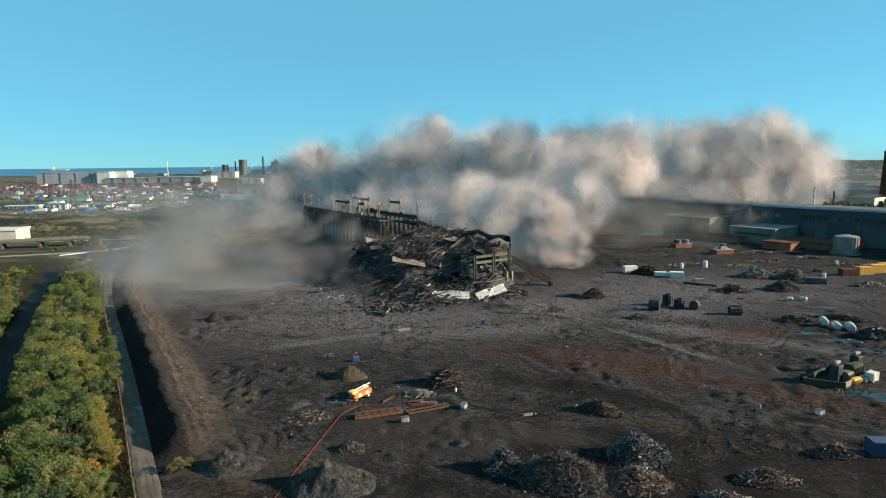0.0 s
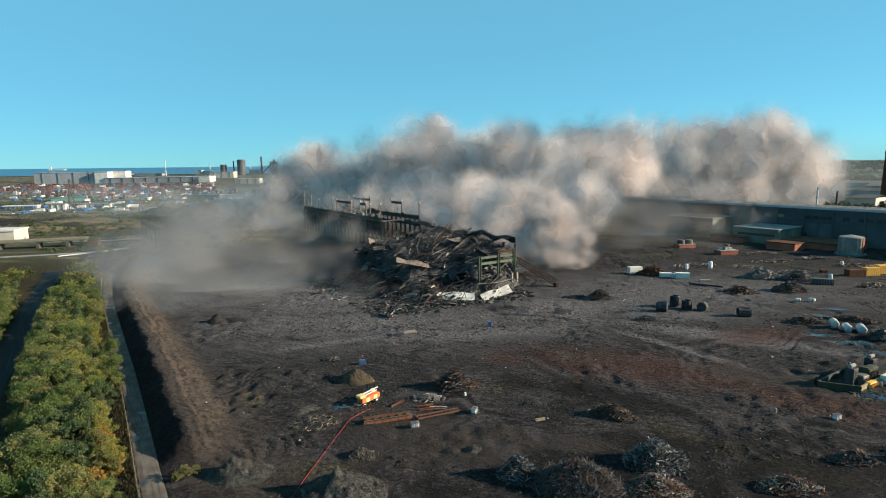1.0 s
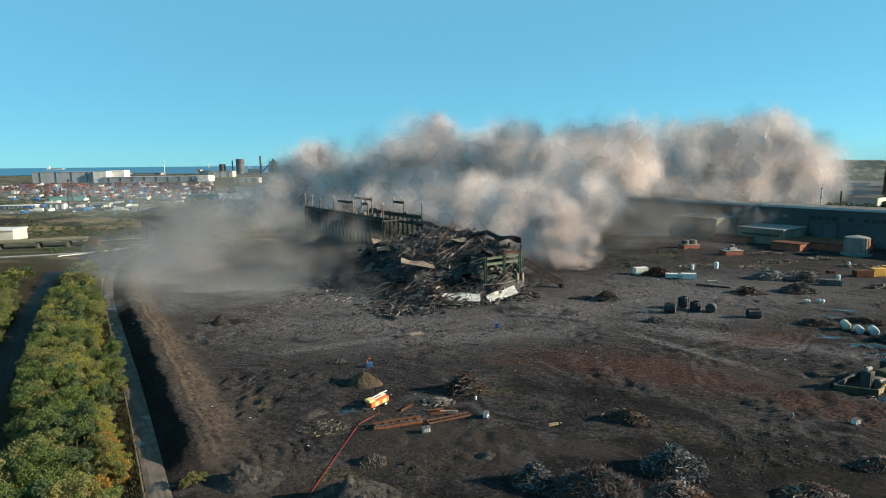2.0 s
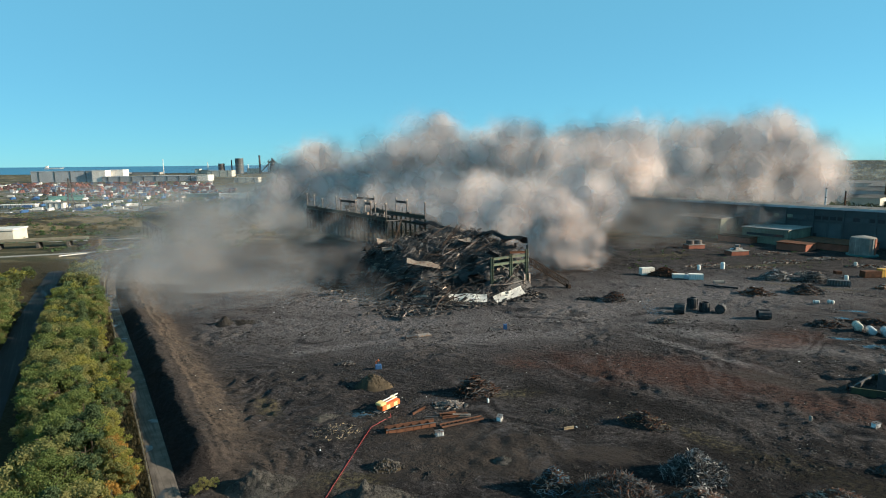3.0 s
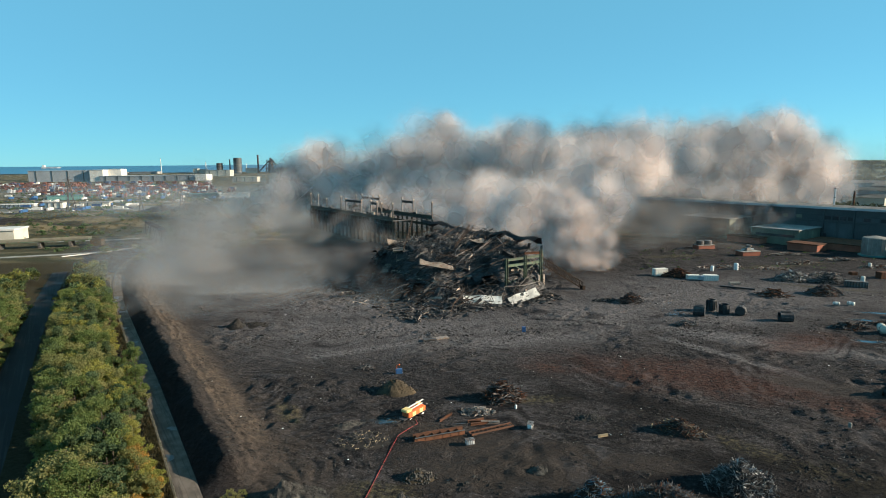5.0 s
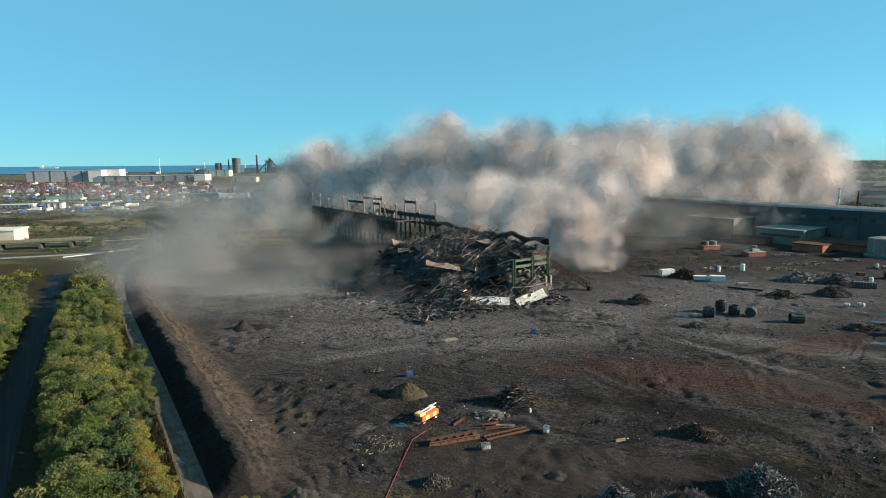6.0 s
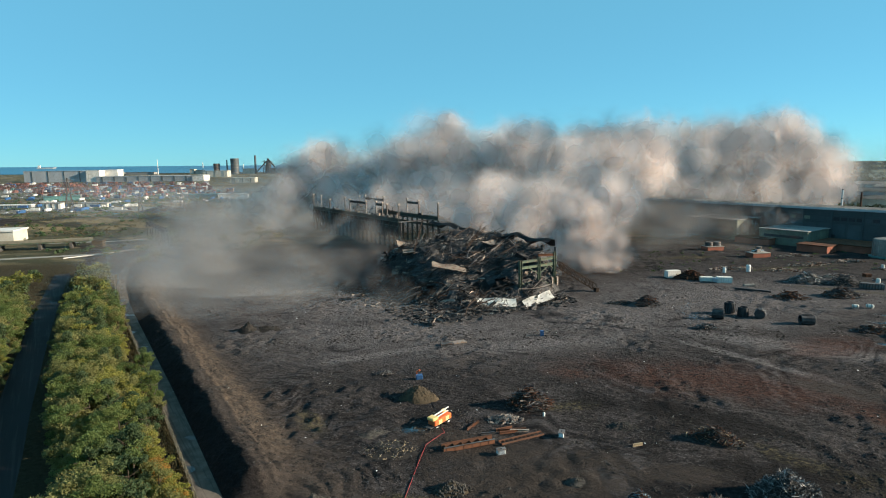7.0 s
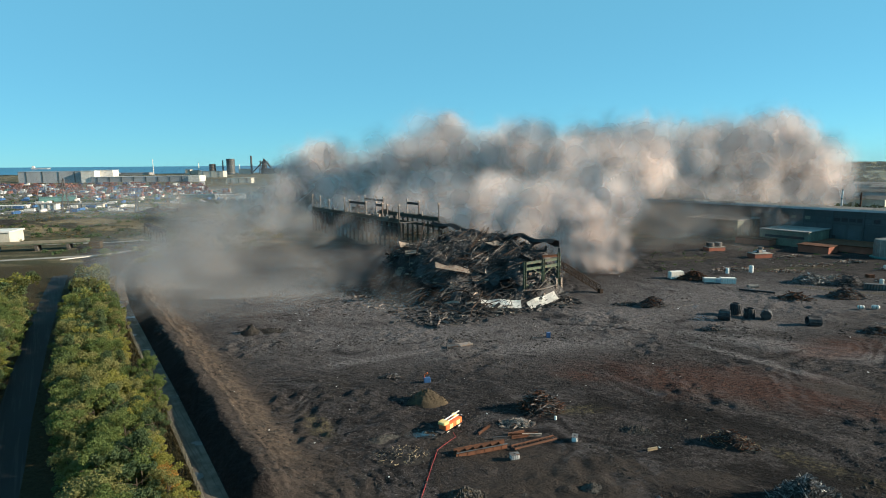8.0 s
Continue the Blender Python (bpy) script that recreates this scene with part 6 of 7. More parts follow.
def switch_tower(x, y, h, turn):
    t = thing("switchgear", (x, y, ground(x, y)), turn, "grey-green steel switchgear cabinet with a drum on top", "switchgear", "switchgear cabinets")
    part("cabinet", box(bmesh.new(), 0, 0, 0, 1.9, 1.9, h, bevel=0.08), M["dark_steel"], t)
    part("door", box(bmesh.new(), 0.2, -0.98, 0.4, 1.2, 0.06, h - 1.0), M["moss"], t)
    part("drum", rod(bmesh.new(), (-0.9, 0, h + 0.5), (0.9, 0, h + 0.5), 0.42, n=16), M["concrete"], t, "pale grey drum")
    for k in (-0.6, 0.6):
        part("insulator", rod(bmesh.new(), (k, 0.7, h), (k, 0.7, h + 0.9), 0.12, 0.07), M["concrete"], t)


switch_tower(88.4, 121.4, 3.9, 28)
switch_tower(96.6, 126.6, 4.4, 28)
for x, y, L, W, H, mt in ((90.9, 121.6, 2.6, 2.0, 2.4, "grey_steel"), (93.3, 123.4, 2.4, 2.2, 2.8, "moss"), (95.2, 124.6, 2.6, 2.0, 3.0, "dark_steel"), (91.6, 119.6, 3.2, 1.2, 0.9, "yellow"), (94.4, 121.0, 1.3, 1.3, 1.2, "concrete")):
    t = thing("transformer", (x, y, ground(x, y)), 30, "old transformer unit with cooling fins" if H > 2 else "painted machine part beside the compound", "transformer", "compound gear")
    part("tank", box(bmesh.new(), 0, 0, 0.15, L, W, H, bevel=0.08), M[mt], t)
    for k in range(6):
        part("fin", box(bmesh.new(), -L / 2 + L * (k + 0.5) / 6, -W / 2 - 0.12, 0.3, 0.08, 0.25, H * 0.75), M[mt], t)
    part("top_plate", box(bmesh.new(), 0, 0, H + 0.15, L * 0.8, W * 0.7, 0.15), M[mt], t)
skip(96.6, 121.4, 30, 2.4, 1.7, 1.9, "white_paint", "white box container beside the compound")
ring = thing("cable_drum", (81.6, 122.0, 0.9 + ground(81.6, 122)), 40, "rusty cable drum beside the compound", "cable drum")
for k in (-0.5, 0.5):
    part("flange", rod(bmesh.new(), (0, k - 0.05, 0), (0, k + 0.05, 0), 0.9, n=18), M["rust"], ring)
part("core", rod(bmesh.new(), (0, -0.45, 0), (0, 0.45, 0), 0.45, n=14), M["dark_steel"], ring)


# ---- temporary site fencing ----
def site_fence(pts, label):
    t = thing("site_fence", label=label, category="fence", group="site fencing")
    for a, b in zip(pts, pts[1:]):
        a, b = Vector(a), Vector(b)
        k = max(1, round((b - a).length / 3.4))
        for i in range(k):
            p, q = a.lerp(b, i / k), a.lerp(b, (i + 0.96) / k)
            bm = bmesh.new()
            zp, zq = ground(p.x, p.y), ground(q.x, q.y)
            for z in (0.15, 2.0):
                bar(bm, (p.x, p.y, zp + z), (q.x, q.y, zq + z), 0.035)
            for e, z in ((p, zp), (q, zq)):
                bar(bm, (e.x, e.y, z), (e.x, e.y, z + 2.0), 0.035)
            for j in range(1, 4):
                m = p.lerp(q, j / 4)
                bar(bm, (m.x, m.y, zp + 0.15), (m.x, m.y, zp + 2.0), 0.018)
            part("fence_panel", bm, M["grey_steel"], t)["kind"] = "stuff"
            part("foot", box(bmesh.new(), p.x, p.y, zp, 0.7, 0.22, 0.15), M["concrete"], t)


site_fence([(8.2, 171.9), (17.8, 177.3)], "row of wire site fence panels on the yard")
site_fence([(30, 178), (36.8, 183.3), (61.2, 201.8), (86.9, 214.2)], "row of wire site fence panels across the yard")
site_fence([(122, 226), (136, 218), (150, 208), (176, 196)], "row of wire site fence panels beside a verge")

# ---- stones, clods and litter over the whole yard ----
sr = np.random.RandomState(77)


def litter(name, count, size, mat, label, region, squash=0.55):
    x0, x1, y0, y1 = region
    verts, faces = [], []
    oct_ = np.array([(1, 0, 0), (0.1, 1, 0), (-1, 0.1, 0), (0, -1, 0), (0.1, 0, squash), (0, 0.1, -squash)])
    x, y = sr.uniform(x0, x1, count * 6), sr.uniform(y0, y1, count * 6)
    v = BX.x * x + BX.y * y
    keep = (vnoise(x, y, 9, 20) * 0.6 + vnoise(x, y, 3, 21) * 0.4 > 0.56) & (v > 12)
    x, y = x[keep][:count], y[keep][:count]
    z = height(x, y)
    s = size[0] + (size[1] - size[0]) * sr.rand(len(x)) ** 3
    a = sr.uniform(0, 6.28, len(x))
    j = sr.uniform(0.6, 1.4, (len(x), 6, 1))
    o = oct_[None] * s[:, None, None] * j
    ca, sa = np.cos(a)[:, None], np.sin(a)[:, None]
    st = sr.uniform(1, 2.2, (len(x), 1))
    ox, oy = o[..., 0] * st, o[..., 1]
    vs = np.stack([x[:, None] + ox * ca - oy * sa, y[:, None] + ox * sa + oy * ca, z[:, None] + o[..., 2] + 0.02], -1).reshape(-1, 3)
    f = np.array([(i, (i + 1) % 4, 4) for i in range(4)] + [((i + 1) % 4, i, 5) for i in range(4)])
    fs = (f[None] + 6 * np.arange(len(x))[:, None, None]).reshape(-1, 3)
    tagged(raw(name, vs.tolist(), fs.tolist(), M[mat]), label, "loose stones", kind="stuff")


litter("loose_clods", 10000, (0.05, 0.34), "soil", "dark clods and slag lumps strewn over the yard", (-75, 115, 70, 175))
litter("loose_clods", 3500, (0.1, 0.5), "soil", "dark clods and slag lumps strewn over the yard", (-110, 170, 165, 300))
litter("loose_stones", 4500, (0.05, 0.28), "gravel", "grey stones strewn over the yard", (-75, 115, 70, 190))
litter("loose_litter", 420, (0.05, 0.22), "white_plastic", "pale scraps of litter strewn over the yard", (-70, 190, 75, 300), 0.2)


# ---- the port, scrub land and far works ----
def hall_shed(x, y, L, W, H, mat, label, turn=0.0, ribs=6, roof_mat="light_grey"):
    t = thing("warehouse", (x, y, ground(x, y)), turn, label, "warehouse", "port warehouses")
    part("wall", box(bmesh.new(), 0, 0, -1, L, W, H + 1), M[mat], t)
    part("roof", box(bmesh.new(), 0, 0, H, L + 1.5, W + 1.5, 1.0), M[roof_mat], t)
    for i in range(ribs):
        part("rib", box(bmesh.new(), -L / 2 + L * (i + 0.5) / ribs, -W / 2 - 0.4, 0, max(1.5, L * 0.012), 0.8, H), M["blue_clad"], t)
    return t


hall_shed(-1198, 1850, 190, 70, 34, "shed_grey", "huge mid-grey warehouse with dark ribs", 4, 4)
hall_shed(-1082, 1842, 40, 60, 35, "white_paint", "tall white block of the huge warehouse", 4, 0, "white_paint")
hall_shed(-1044, 1870, 38, 40, 36, "white_paint", "tall white block of the huge warehouse", 4, 0, "white_paint")
hall_shed(-905, 1840, 330, 50, 16, "shed_grey", "long low pale warehouse by the port", 2, 9)
hall_shed(-745, 1815, 34, 54, 18, "white_paint", "white end block of the long warehouse", 2, 0, "white_paint")
hall_shed(-585, 888, 46, 18, 6, "teal", "low teal shed by the container park", 38, 0, "teal")
hall_shed(-485, 716, 20, 11, 6.5, "white_paint", "small white two-storey office", 10, 3, "roof_grey")
hall_shed(-450, 742, 34, 10, 4.5, "cream", "low cream store building", 6, 2, "roof_grey")
hall_shed(-545, 735, 40, 9, 3.5, "light_grey", "row of low white portable cabins", 8, 8, "white_paint")
hall_shed(-324, 402, 40, 20, 7.5, "cream", "cream metal shed beside the works road", 12, 0, "white_paint")
hall_shed(-232, 262, 16, 10, 6, "white_paint", "white shed roof behind roadside trees", 32, 0, "white_paint")
hall_shed(-330, 905, 44, 12, 6, "white_paint", "long white vehicle shed at the port", 8, 0, "white_paint")
hall_shed(-395, 930, 70, 12, 5, "teal", "long low green canopy at the port", 4, 8, "teal")
hall_shed(-560, 1660, 70, 30, 14, "cream", "pale sandstone-coloured port store", 0, 3, "cream")
hall_shed(-820, 2150, 90, 40, 22, "cream", "pale port store near the sea", 0, 3, "cream")
hall_shed(-420, 1750, 120, 40, 9, "white_paint", "long white shed by the port", 3, 5, "white_paint")
hall_shed(-250, 1500, 90, 30, 10, "light_grey", "long grey shed by the port", 3, 5, "light_grey")

# container stacks, about one stack per berth
cr = random.Random(5)


PAINTS = (("maroon", "maroon", 28), ("orange_box", "orange-red", 18), ("navy", "navy blue", 10), ("rust", "rust-brown", 12), ("white_paint", "white", 5), ("light_grey", "light grey", 6), ("blue", "blue", 2), ("teal", "green", 3))
one = {}
for mt, words, _ in PAINTS:
    bm = box(bmesh.new(), 0, 0, 0.05, 12.1, 2.42, 2.5)
    for a in (-5.95, 5.95):
        for b in (-1.16, 1.16):
            box(bm, a, b, 0, 0.25, 0.2, 2.6)
    one[mt] = mesh_of("shipping_container", bm, M[mt])
    one[mt].transform(Matrix.Diagonal((0.52, 1, 1, 1)))
# the front rows, box by box
count = 0
while count < 290:
    y = cr.uniform(930, 1180)
    x = cr.uniform(-0.70, -0.36) * y
    turn = 6 + cr.gauss(0, 3) + (90 if cr.random() < 0.35 else 0)
    for h in range(cr.randrange(1, 4)):
        mt, words, _ = cr.choices(PAINTS, [w for _, _, w in PAINTS])[0]
        ob = new("shipping_container", one[mt])
        ob.matrix_basis = pose(x, y, ground(x, y) + 2.62 * h, 0, 0, turn)
        tagged(ob, words + " shipping container in the port stacks", "container", "port containers")
        count += 1
# the stacks behind, past counting
for mt, words, w in PAINTS:
    bm = bmesh.new()
    for i in range(w * 3):
        y = cr.uniform(1150, 1650)
        x = cr.uniform(-0.79, -0.40) * y
        turn = 6 + (90 if cr.random() < 0.3 else 0)
        for c in range(cr.randrange(3, 7)):
            p = pose(x, y, ground(x, y), 0, 0, turn) @ Vector((0, c * 2.7, 0))
            for h in range(cr.randrange(1, 4)):
                box(bm, p.x, p.y, p.z + h * 2.62, cr.choice((6.1, 6.1, 12.1)), 2.42, 2.55, turn)
    tagged(part("container_rows", bm, M[mt]), "far rows of stacked " + words + " shipping containers", "container stacks", kind="stuff")

# parked cars, vans and lorries
def car_mesh(mat, big=False):
    bm = bmesh.new()
    if big:
        box(bm, 1, 0, 0.6, 9, 2.5, 3.0, bevel=0.1)
        box(bm, -5, 0, 0.5, 2.2, 2.4, 2.5, bevel=0.3)
    else:
        box(bm, 0, 0, 0.35, 4.4, 1.8, 0.75, bevel=0.15)
        box(bm, -0.2, 0, 1.05, 2.4, 1.6, 0.6, bevel=0.2)
    for a in (-1.4, 1.4):
        for b in (-0.85, 0.85):
            rod(bm, (a * (2.6 if big else 1), b - 0.1, 0.35), (a * (2.6 if big else 1), b + 0.1, 0.35), 0.36, n=8)
    return mesh_of("body", bm, M[mat])


cars = [("car", car_mesh("white_paint"), "white car parked in the port"), ("car", car_mesh("navy"), "dark blue car parked in the port"), ("car", car_mesh("black"), "black car parked in the port"), ("car", car_mesh("light_grey"), "silver car parked in the port"), ("car", car_mesh("maroon"), "red car parked in the port"),
        ("lorry", car_mesh("white_paint", True), "white box lorry parked in the port"), ("lorry", car_mesh("blue", True), "blue lorry parked in the port")]
for i in range(210):
    near = cr.random() < 0.3
    y = cr.uniform(640, 760) if near else cr.uniform(780, 1250)
    x = cr.uniform(-0.78, -0.52) * y if near else cr.uniform(-0.76, -0.36) * y
    name, me, words = cars[cr.randrange(7)]
    ob = new(name, me)
    ob.matrix_basis = pose(x, y, ground(x, y) + 0.12, 0, 0, cr.choice((5, 95)) + cr.gauss(0, 4))
    k = 1.3
    tagged(ob, words, name, "vehicles in the port")

# grassy slopes, canal bank and spoil
for x, y, rx, ry, h, mt, words, seed in ((-262, 600, 34, 22, 13, "gravel", "pale grey stone stockpile on scrub land", 61), (-300, 606, 30, 18, 9, "soil", "broad dark stone stockpile on scrub land", 62), (-380, 505, 60, 14, 6, "soil", "long black coal stockpile", 63), (-460, 520, 60, 16, 7, "soil", "long black coal stockpile", 64), (-215, 470, 28, 8, 3, "brown_soil", "low brown spoil bank", 65)):
    mound("stockpile", x, y, rx, ry, h, mt, words, "stockpile", seed, 4, 0.9)


def pylon(x, y, h, label):
    t = thing("pylon", (x, y, ground(x, y)), 20, label, "pylon")
    w = h * 0.11
    lv = [0, 0.25, 0.5, 0.72, 0.88, 1.0]
    wd = [w, w * 0.72, w * 0.45, w * 0.28, w * 0.2, 0.1]
    for a, b in ((-1, -1), (1, -1), (1, 1), (-1, 1)):
        bm = bmesh.new()
        for i in range(5):
            bar(bm, (a * wd[i], b * wd[i], h * lv[i]), (a * wd[i + 1], b * wd[i + 1], h * lv[i + 1]), 0.5)
        part("leg", bm, M["dark_steel"], t)
    bm = bmesh.new()
    for i in range(5):
        for s in (-1, 1):
            bar(bm, (-wd[i], s * wd[i], h * lv[i]), (wd[i + 1], s * wd[i + 1], h * lv[i + 1]), 0.24)
            bar(bm, (s * wd[i], -wd[i], h * lv[i]), (s * wd[i + 1], wd[i + 1], h * lv[i + 1]), 0.24)
    part("lattice", bm, M["grey_steel"], t)
    for k, L in ((0.72, 5.5), (0.82, 6.5), (0.92, 4.5)):
        part("cross_arm", truss(bmesh.new(), (-L, 0, h * k), (L, 0, h * k), 0.9, 1.6, 0.2), M["grey_steel"], t)


pylon(-372, 569, 34, "grey lattice power pylon on scrub land")
pylon(-330, 620, 22, "small lattice mast on scrub land")
pylon(-262, 566, 20, "small lattice mast on scrub land")

# the bent pipe gantry and low bridge by the cross road
gb = thing("pipe_gantry", label="old pipe gantry on tall dark legs", category="pipe gantry")
a, b = Vector((-222, 415, 9.5)), Vector((-180, 352, 10.5))
for k in (0, 2.0):
    o = Vector((k, k * 0.3, 0))
    part("girder", truss(bmesh.new(), a + o, b + o, 2.0, 3.0, 0.35), M["dark_steel"], gb)
part("deck", bar(bmesh.new(), a + Vector((1, 0.3, 0)), b + Vector((1, 0.3, 0)), 2.2, 0.3), M["rust"], gb)
for k in (0.02, 0.35, 0.68, 0.98):
    p = a.lerp(b, k)
    for o in (0, 2.0):
        part("leg", bar(bmesh.new(), p + Vector((o, 0, 0)), (p.x + o * 1.3, p.y, -0.3), 0.5), M["dark_steel"], gb)
br = thing("low_bridge", label="low concrete road bridge over a dark cutting", category="bridge")
part("deck", bar(bmesh.new(), (-300, 352, 4.2), (-236, 372, 4.2), 7, 0.8), M["green_steel"], br)
for p in ((-296, 353), (-282, 357.5), (-262, 364), (-246, 369)):
    part("pier", box(bmesh.new(), *p, -0.5, 1.6, 7, 4.4, 17), M["gravel"], br)
for s in (-1, 1):
    part("parapet", bar(bmesh.new(), (-300 - s, 352 + s * 3.4, 5.1), (-236 - s, 372 + s * 3.4, 5.1), 0.25, 1.1), M["fence_metal"], br)
    part("abutment", box(bmesh.new(), *((-304, 351) if s < 0 else (-232, 373)), -0.5, 6, 8, 4.5, 17), M["brown_soil"], br)


def far_tower(x, y, r, h, mat, label, domed=False):
    t = thing("tower", (x, y, ground(x, y)), 0, label, "tower", "far works")
    part("shell", lathe(bmesh.new(), [(r, -1), (r, h), (r * (0.6 if domed else 0.97), h * 1.04)], n=24), M[mat], t)
    for i in range(6):
        part("band", lathe(bmesh.new(), [(r * 1.015, h * (i + 0.5) / 6), (r * 1.03, h * (i + 0.5) / 6 + 1), (r * 1.015, h * (i + 0.5) / 6 + 2)], n=24), M["grey_steel"], t)


F = 2450.0
far_tower(-855, F, 17, 62, "blue_clad", "great round gas holder beyond the port")
far_tower(-932, F, 13, 42, "dark_steel", "dark square-looking gas holder beyond the port")
part_h = ground(-770, F)
stack(-768, F, part_h + 76, 4.5, 3.6, "dark_steel", "tall dark chimney of the far works")
stack(-888, F, part_h + 58, 3.2, 2.4, "dark_steel", "tall dark chimney of the far works")
stack(-990, F, part_h + 50, 2.2, 1.2, "white_paint", "slim white chimney of the far works")
stack(-1180, F, part_h + 66, 1.6, 1.0, "white_paint", "slim white mast beyond the port")
stack(-832, F + 40, part_h + 42, 2.2, 1.2, "white_paint", "slim white chimney of the far works")
bf = thing("blast_furnace", (-715, F, ground(-715, F)), 0, "dark blast furnace with conveyors and downcomer", "blast furnace")
part("shaft", lathe(bmesh.new(), [(14, 0), (12, 24), (8, 44), (6, 52)], n=18), M["dark_steel"], bf)
for k in (-16, 0, 16):
    part("frame_leg", bar(bmesh.new(), (k, -14, 0), (k * 0.7, -10, 56), 3), M["dark_steel"], bf)
for z in (18, 34, 50):
    part("platform", box(bmesh.new(), 0, 0, z, 36, 30, 2), M["dark_steel"], bf)
part("downcomer", rod(bmesh.new(), (0, 0, 62), (30, 0, 26), 3.2, n=10), M["dark_steel"], bf)
part("uptake", rod(bmesh.new(), (0, 0, 52), (0, 0, 64), 3.4, n=10), M["dark_steel"], bf)
part("conveyor", bar(bmesh.new(), (-52, 0, 4), (-4, 0, 52), 4, 4), M["dark_steel"], bf)
part("cast_house", box(bmesh.new(), 34, -6, -1, 50, 34, 24), M["dark_steel"], bf)
for x, L, H in ((-1010, 30, 16), (-1040, 18, 20), (-950, 50, 10), (-800, 50, 20), (-640, 90, 16), (-560, 120, 12), (-1260, 120, 9), (-1380, 90, 8), (-1560, 160, 8)):
    hall_shed(x, F + 20, L, 30, H, "cream" if H > 15 else "roof_grey", "low far works building near the shore", 0, 0, "roof_grey")

ship = thing("ship", (-2250, 3350, ground(-2250, 3350) + 1.5), 8, "pale cargo ship far out at sea", "ship")
bm = bmesh.new()
vs = [bm.verts.new(p) for p in ((-45, -6, 0), (38, -6, 0), (52, 0, 0), (38, 6, 0), (-45, 6, 0), (-47, -7, 7), (40, -7, 7), (58, 0, 8), (40, 7, 7), (-47, 7, 7))]
for i in range(5):
    bm.faces.new((vs[i], vs[(i + 1) % 5], vs[5 + (i + 1) % 5], vs[5 + i]))
bm.faces.new(vs[5:])
part("hull", bm, M["light_grey"], ship)
part("bridge", box(bmesh.new(), -34, 0, 7, 12, 11, 12), M["white_paint"], ship)

# scrub bushes over the far land, past counting
br_ = np.random.RandomState(31)


def bushes(name, n, region, size, mat, label, lo=0.5):
    x, y = br_.uniform(region[0], region[1], n * 2), br_.uniform(region[2], region[3], n * 2)
    keep = vnoise(x, y, size[1] * 14, 40) * 0.6 + vnoise(x, y, size[1] * 5, 41) * 0.4 > lo
    x, y = x[keep][:n], y[keep][:n]
    z = height(x, y)
    k = 40
    m = len(x)
    s = br_.uniform(*size, (m, 1, 1))
    d = br_.normal(size=(m, k, 3))
    d /= np.linalg.norm(d, axis=2)[..., None]
    c = np.stack([x, y, z], -1)[:, None] + d * s * np.array((1.3, 1.3, 0.65)) * br_.rand(m, k, 1) ** 0.4 + np.array((0, 0, 1)) * s * 0.5
    e1, e2 = br_.normal(size=(m, k, 3)), br_.normal(size=(m, k, 3))
    e1 *= s * 0.22
    e2 *= s * 0.22
    v = np.stack([c - e1, c + e2, c + e1, c - e2], 2).reshape(-1, 3)
    tagged(raw(name, v.tolist(), np.arange(len(v)).reshape(-1, 4).tolist(), LEAF[mat]), label, "scrub", kind="stuff")


bushes("scrub", 800, (-520, -130, 425, 650), (0.4, 1.3), "dry", "brownish scrub bushes over rough land")
bushes("scrub", 900, (-520, -130, 345, 650), (0.5, 1.9), "dark", "dark scrub bushes over rough land")
bushes("scrub", 700, (-900, -150, 640, 1100), (1.2, 3.0), "dark", "dark hedges and scrub beyond the rough land", 0.55)
LEAF["far"] = leaves("far_woodland", (0.03, 0.042, 0.03, 1), (0.05, 0.06, 0.04, 1), (0.03, 0.04, 0.02, 1))
bushes("woodland", 1500, (280, 1600, 480, 1900), (3, 8), "far", "distant dark green woodland and hedges", 0.52)
bushes("woodland", 700, (700, 2600, 1700, 3300), (6, 14), "far", "distant green woodland near the skyline", 0.5)
bushes("scrub", 160, (60, 240, 262, 330), (0.25, 0.6), "dark", "weeds between the yard and the works", 0.52)


# ---- the dust cloud ----
def dust_material(name, colour, peak, torn=1.15):
    """Soft drifting dust: each wisp thins out towards a torn rim."""
    n = Nodes(name)
    at = n.t.nodes.new("ShaderNodeUVMap").outputs["UV"]
    s = n.split(at)
    r2 = n.math("ADD", n.math("MULTIPLY", s[0], s[0]), n.math("MULTIPLY", s[1], s[1]))
    soft = n.math("SUBTRACT", n.math("EXPONENT", n.math("MULTIPLY", r2, -3.2)), 0.041, clamp=True)
    grain = n.math("MULTIPLY_ADD", n.noise(0.055, 8, 0.66, distort=0.9), torn, -0.5 * torn)
    body = n.band(n.math("ADD", soft, n.math("MULTIPLY", grain, n.band(soft, 0.0, 0.25))), 0.02, 1.0)
    alpha = n.math("MULTIPLY", body, peak, clamp=True)
    swell = n.t.nodes.new("ShaderNodeAttribute")
    swell.attribute_name = "swell"
    d = n.node("ShaderNodeBsdfDiffuse", Color=colour, Normal=swell.outputs["Vector"])
    t = n.node("ShaderNodeBsdfTranslucent", Color=colour, Normal=swell.outputs["Vector"])
    both = n.node("ShaderNodeMixShader", Fac=0.46)
    n.t.links.new(d.outputs[0], both.inputs[1])
    n.t.links.new(t.outputs[0], both.inputs[2])
    clear = n.t.nodes.new("ShaderNodeBsdfTransparent")
    mx = n.node("ShaderNodeMixShader", Fac=alpha)
    n.t.links.new(clear.outputs[0], mx.inputs[1])
    n.t.links.new(both.outputs[0], mx.inputs[2])
    n.t.links.new(mx.outputs[0], n.out.inputs["Surface"])
    return n.mat


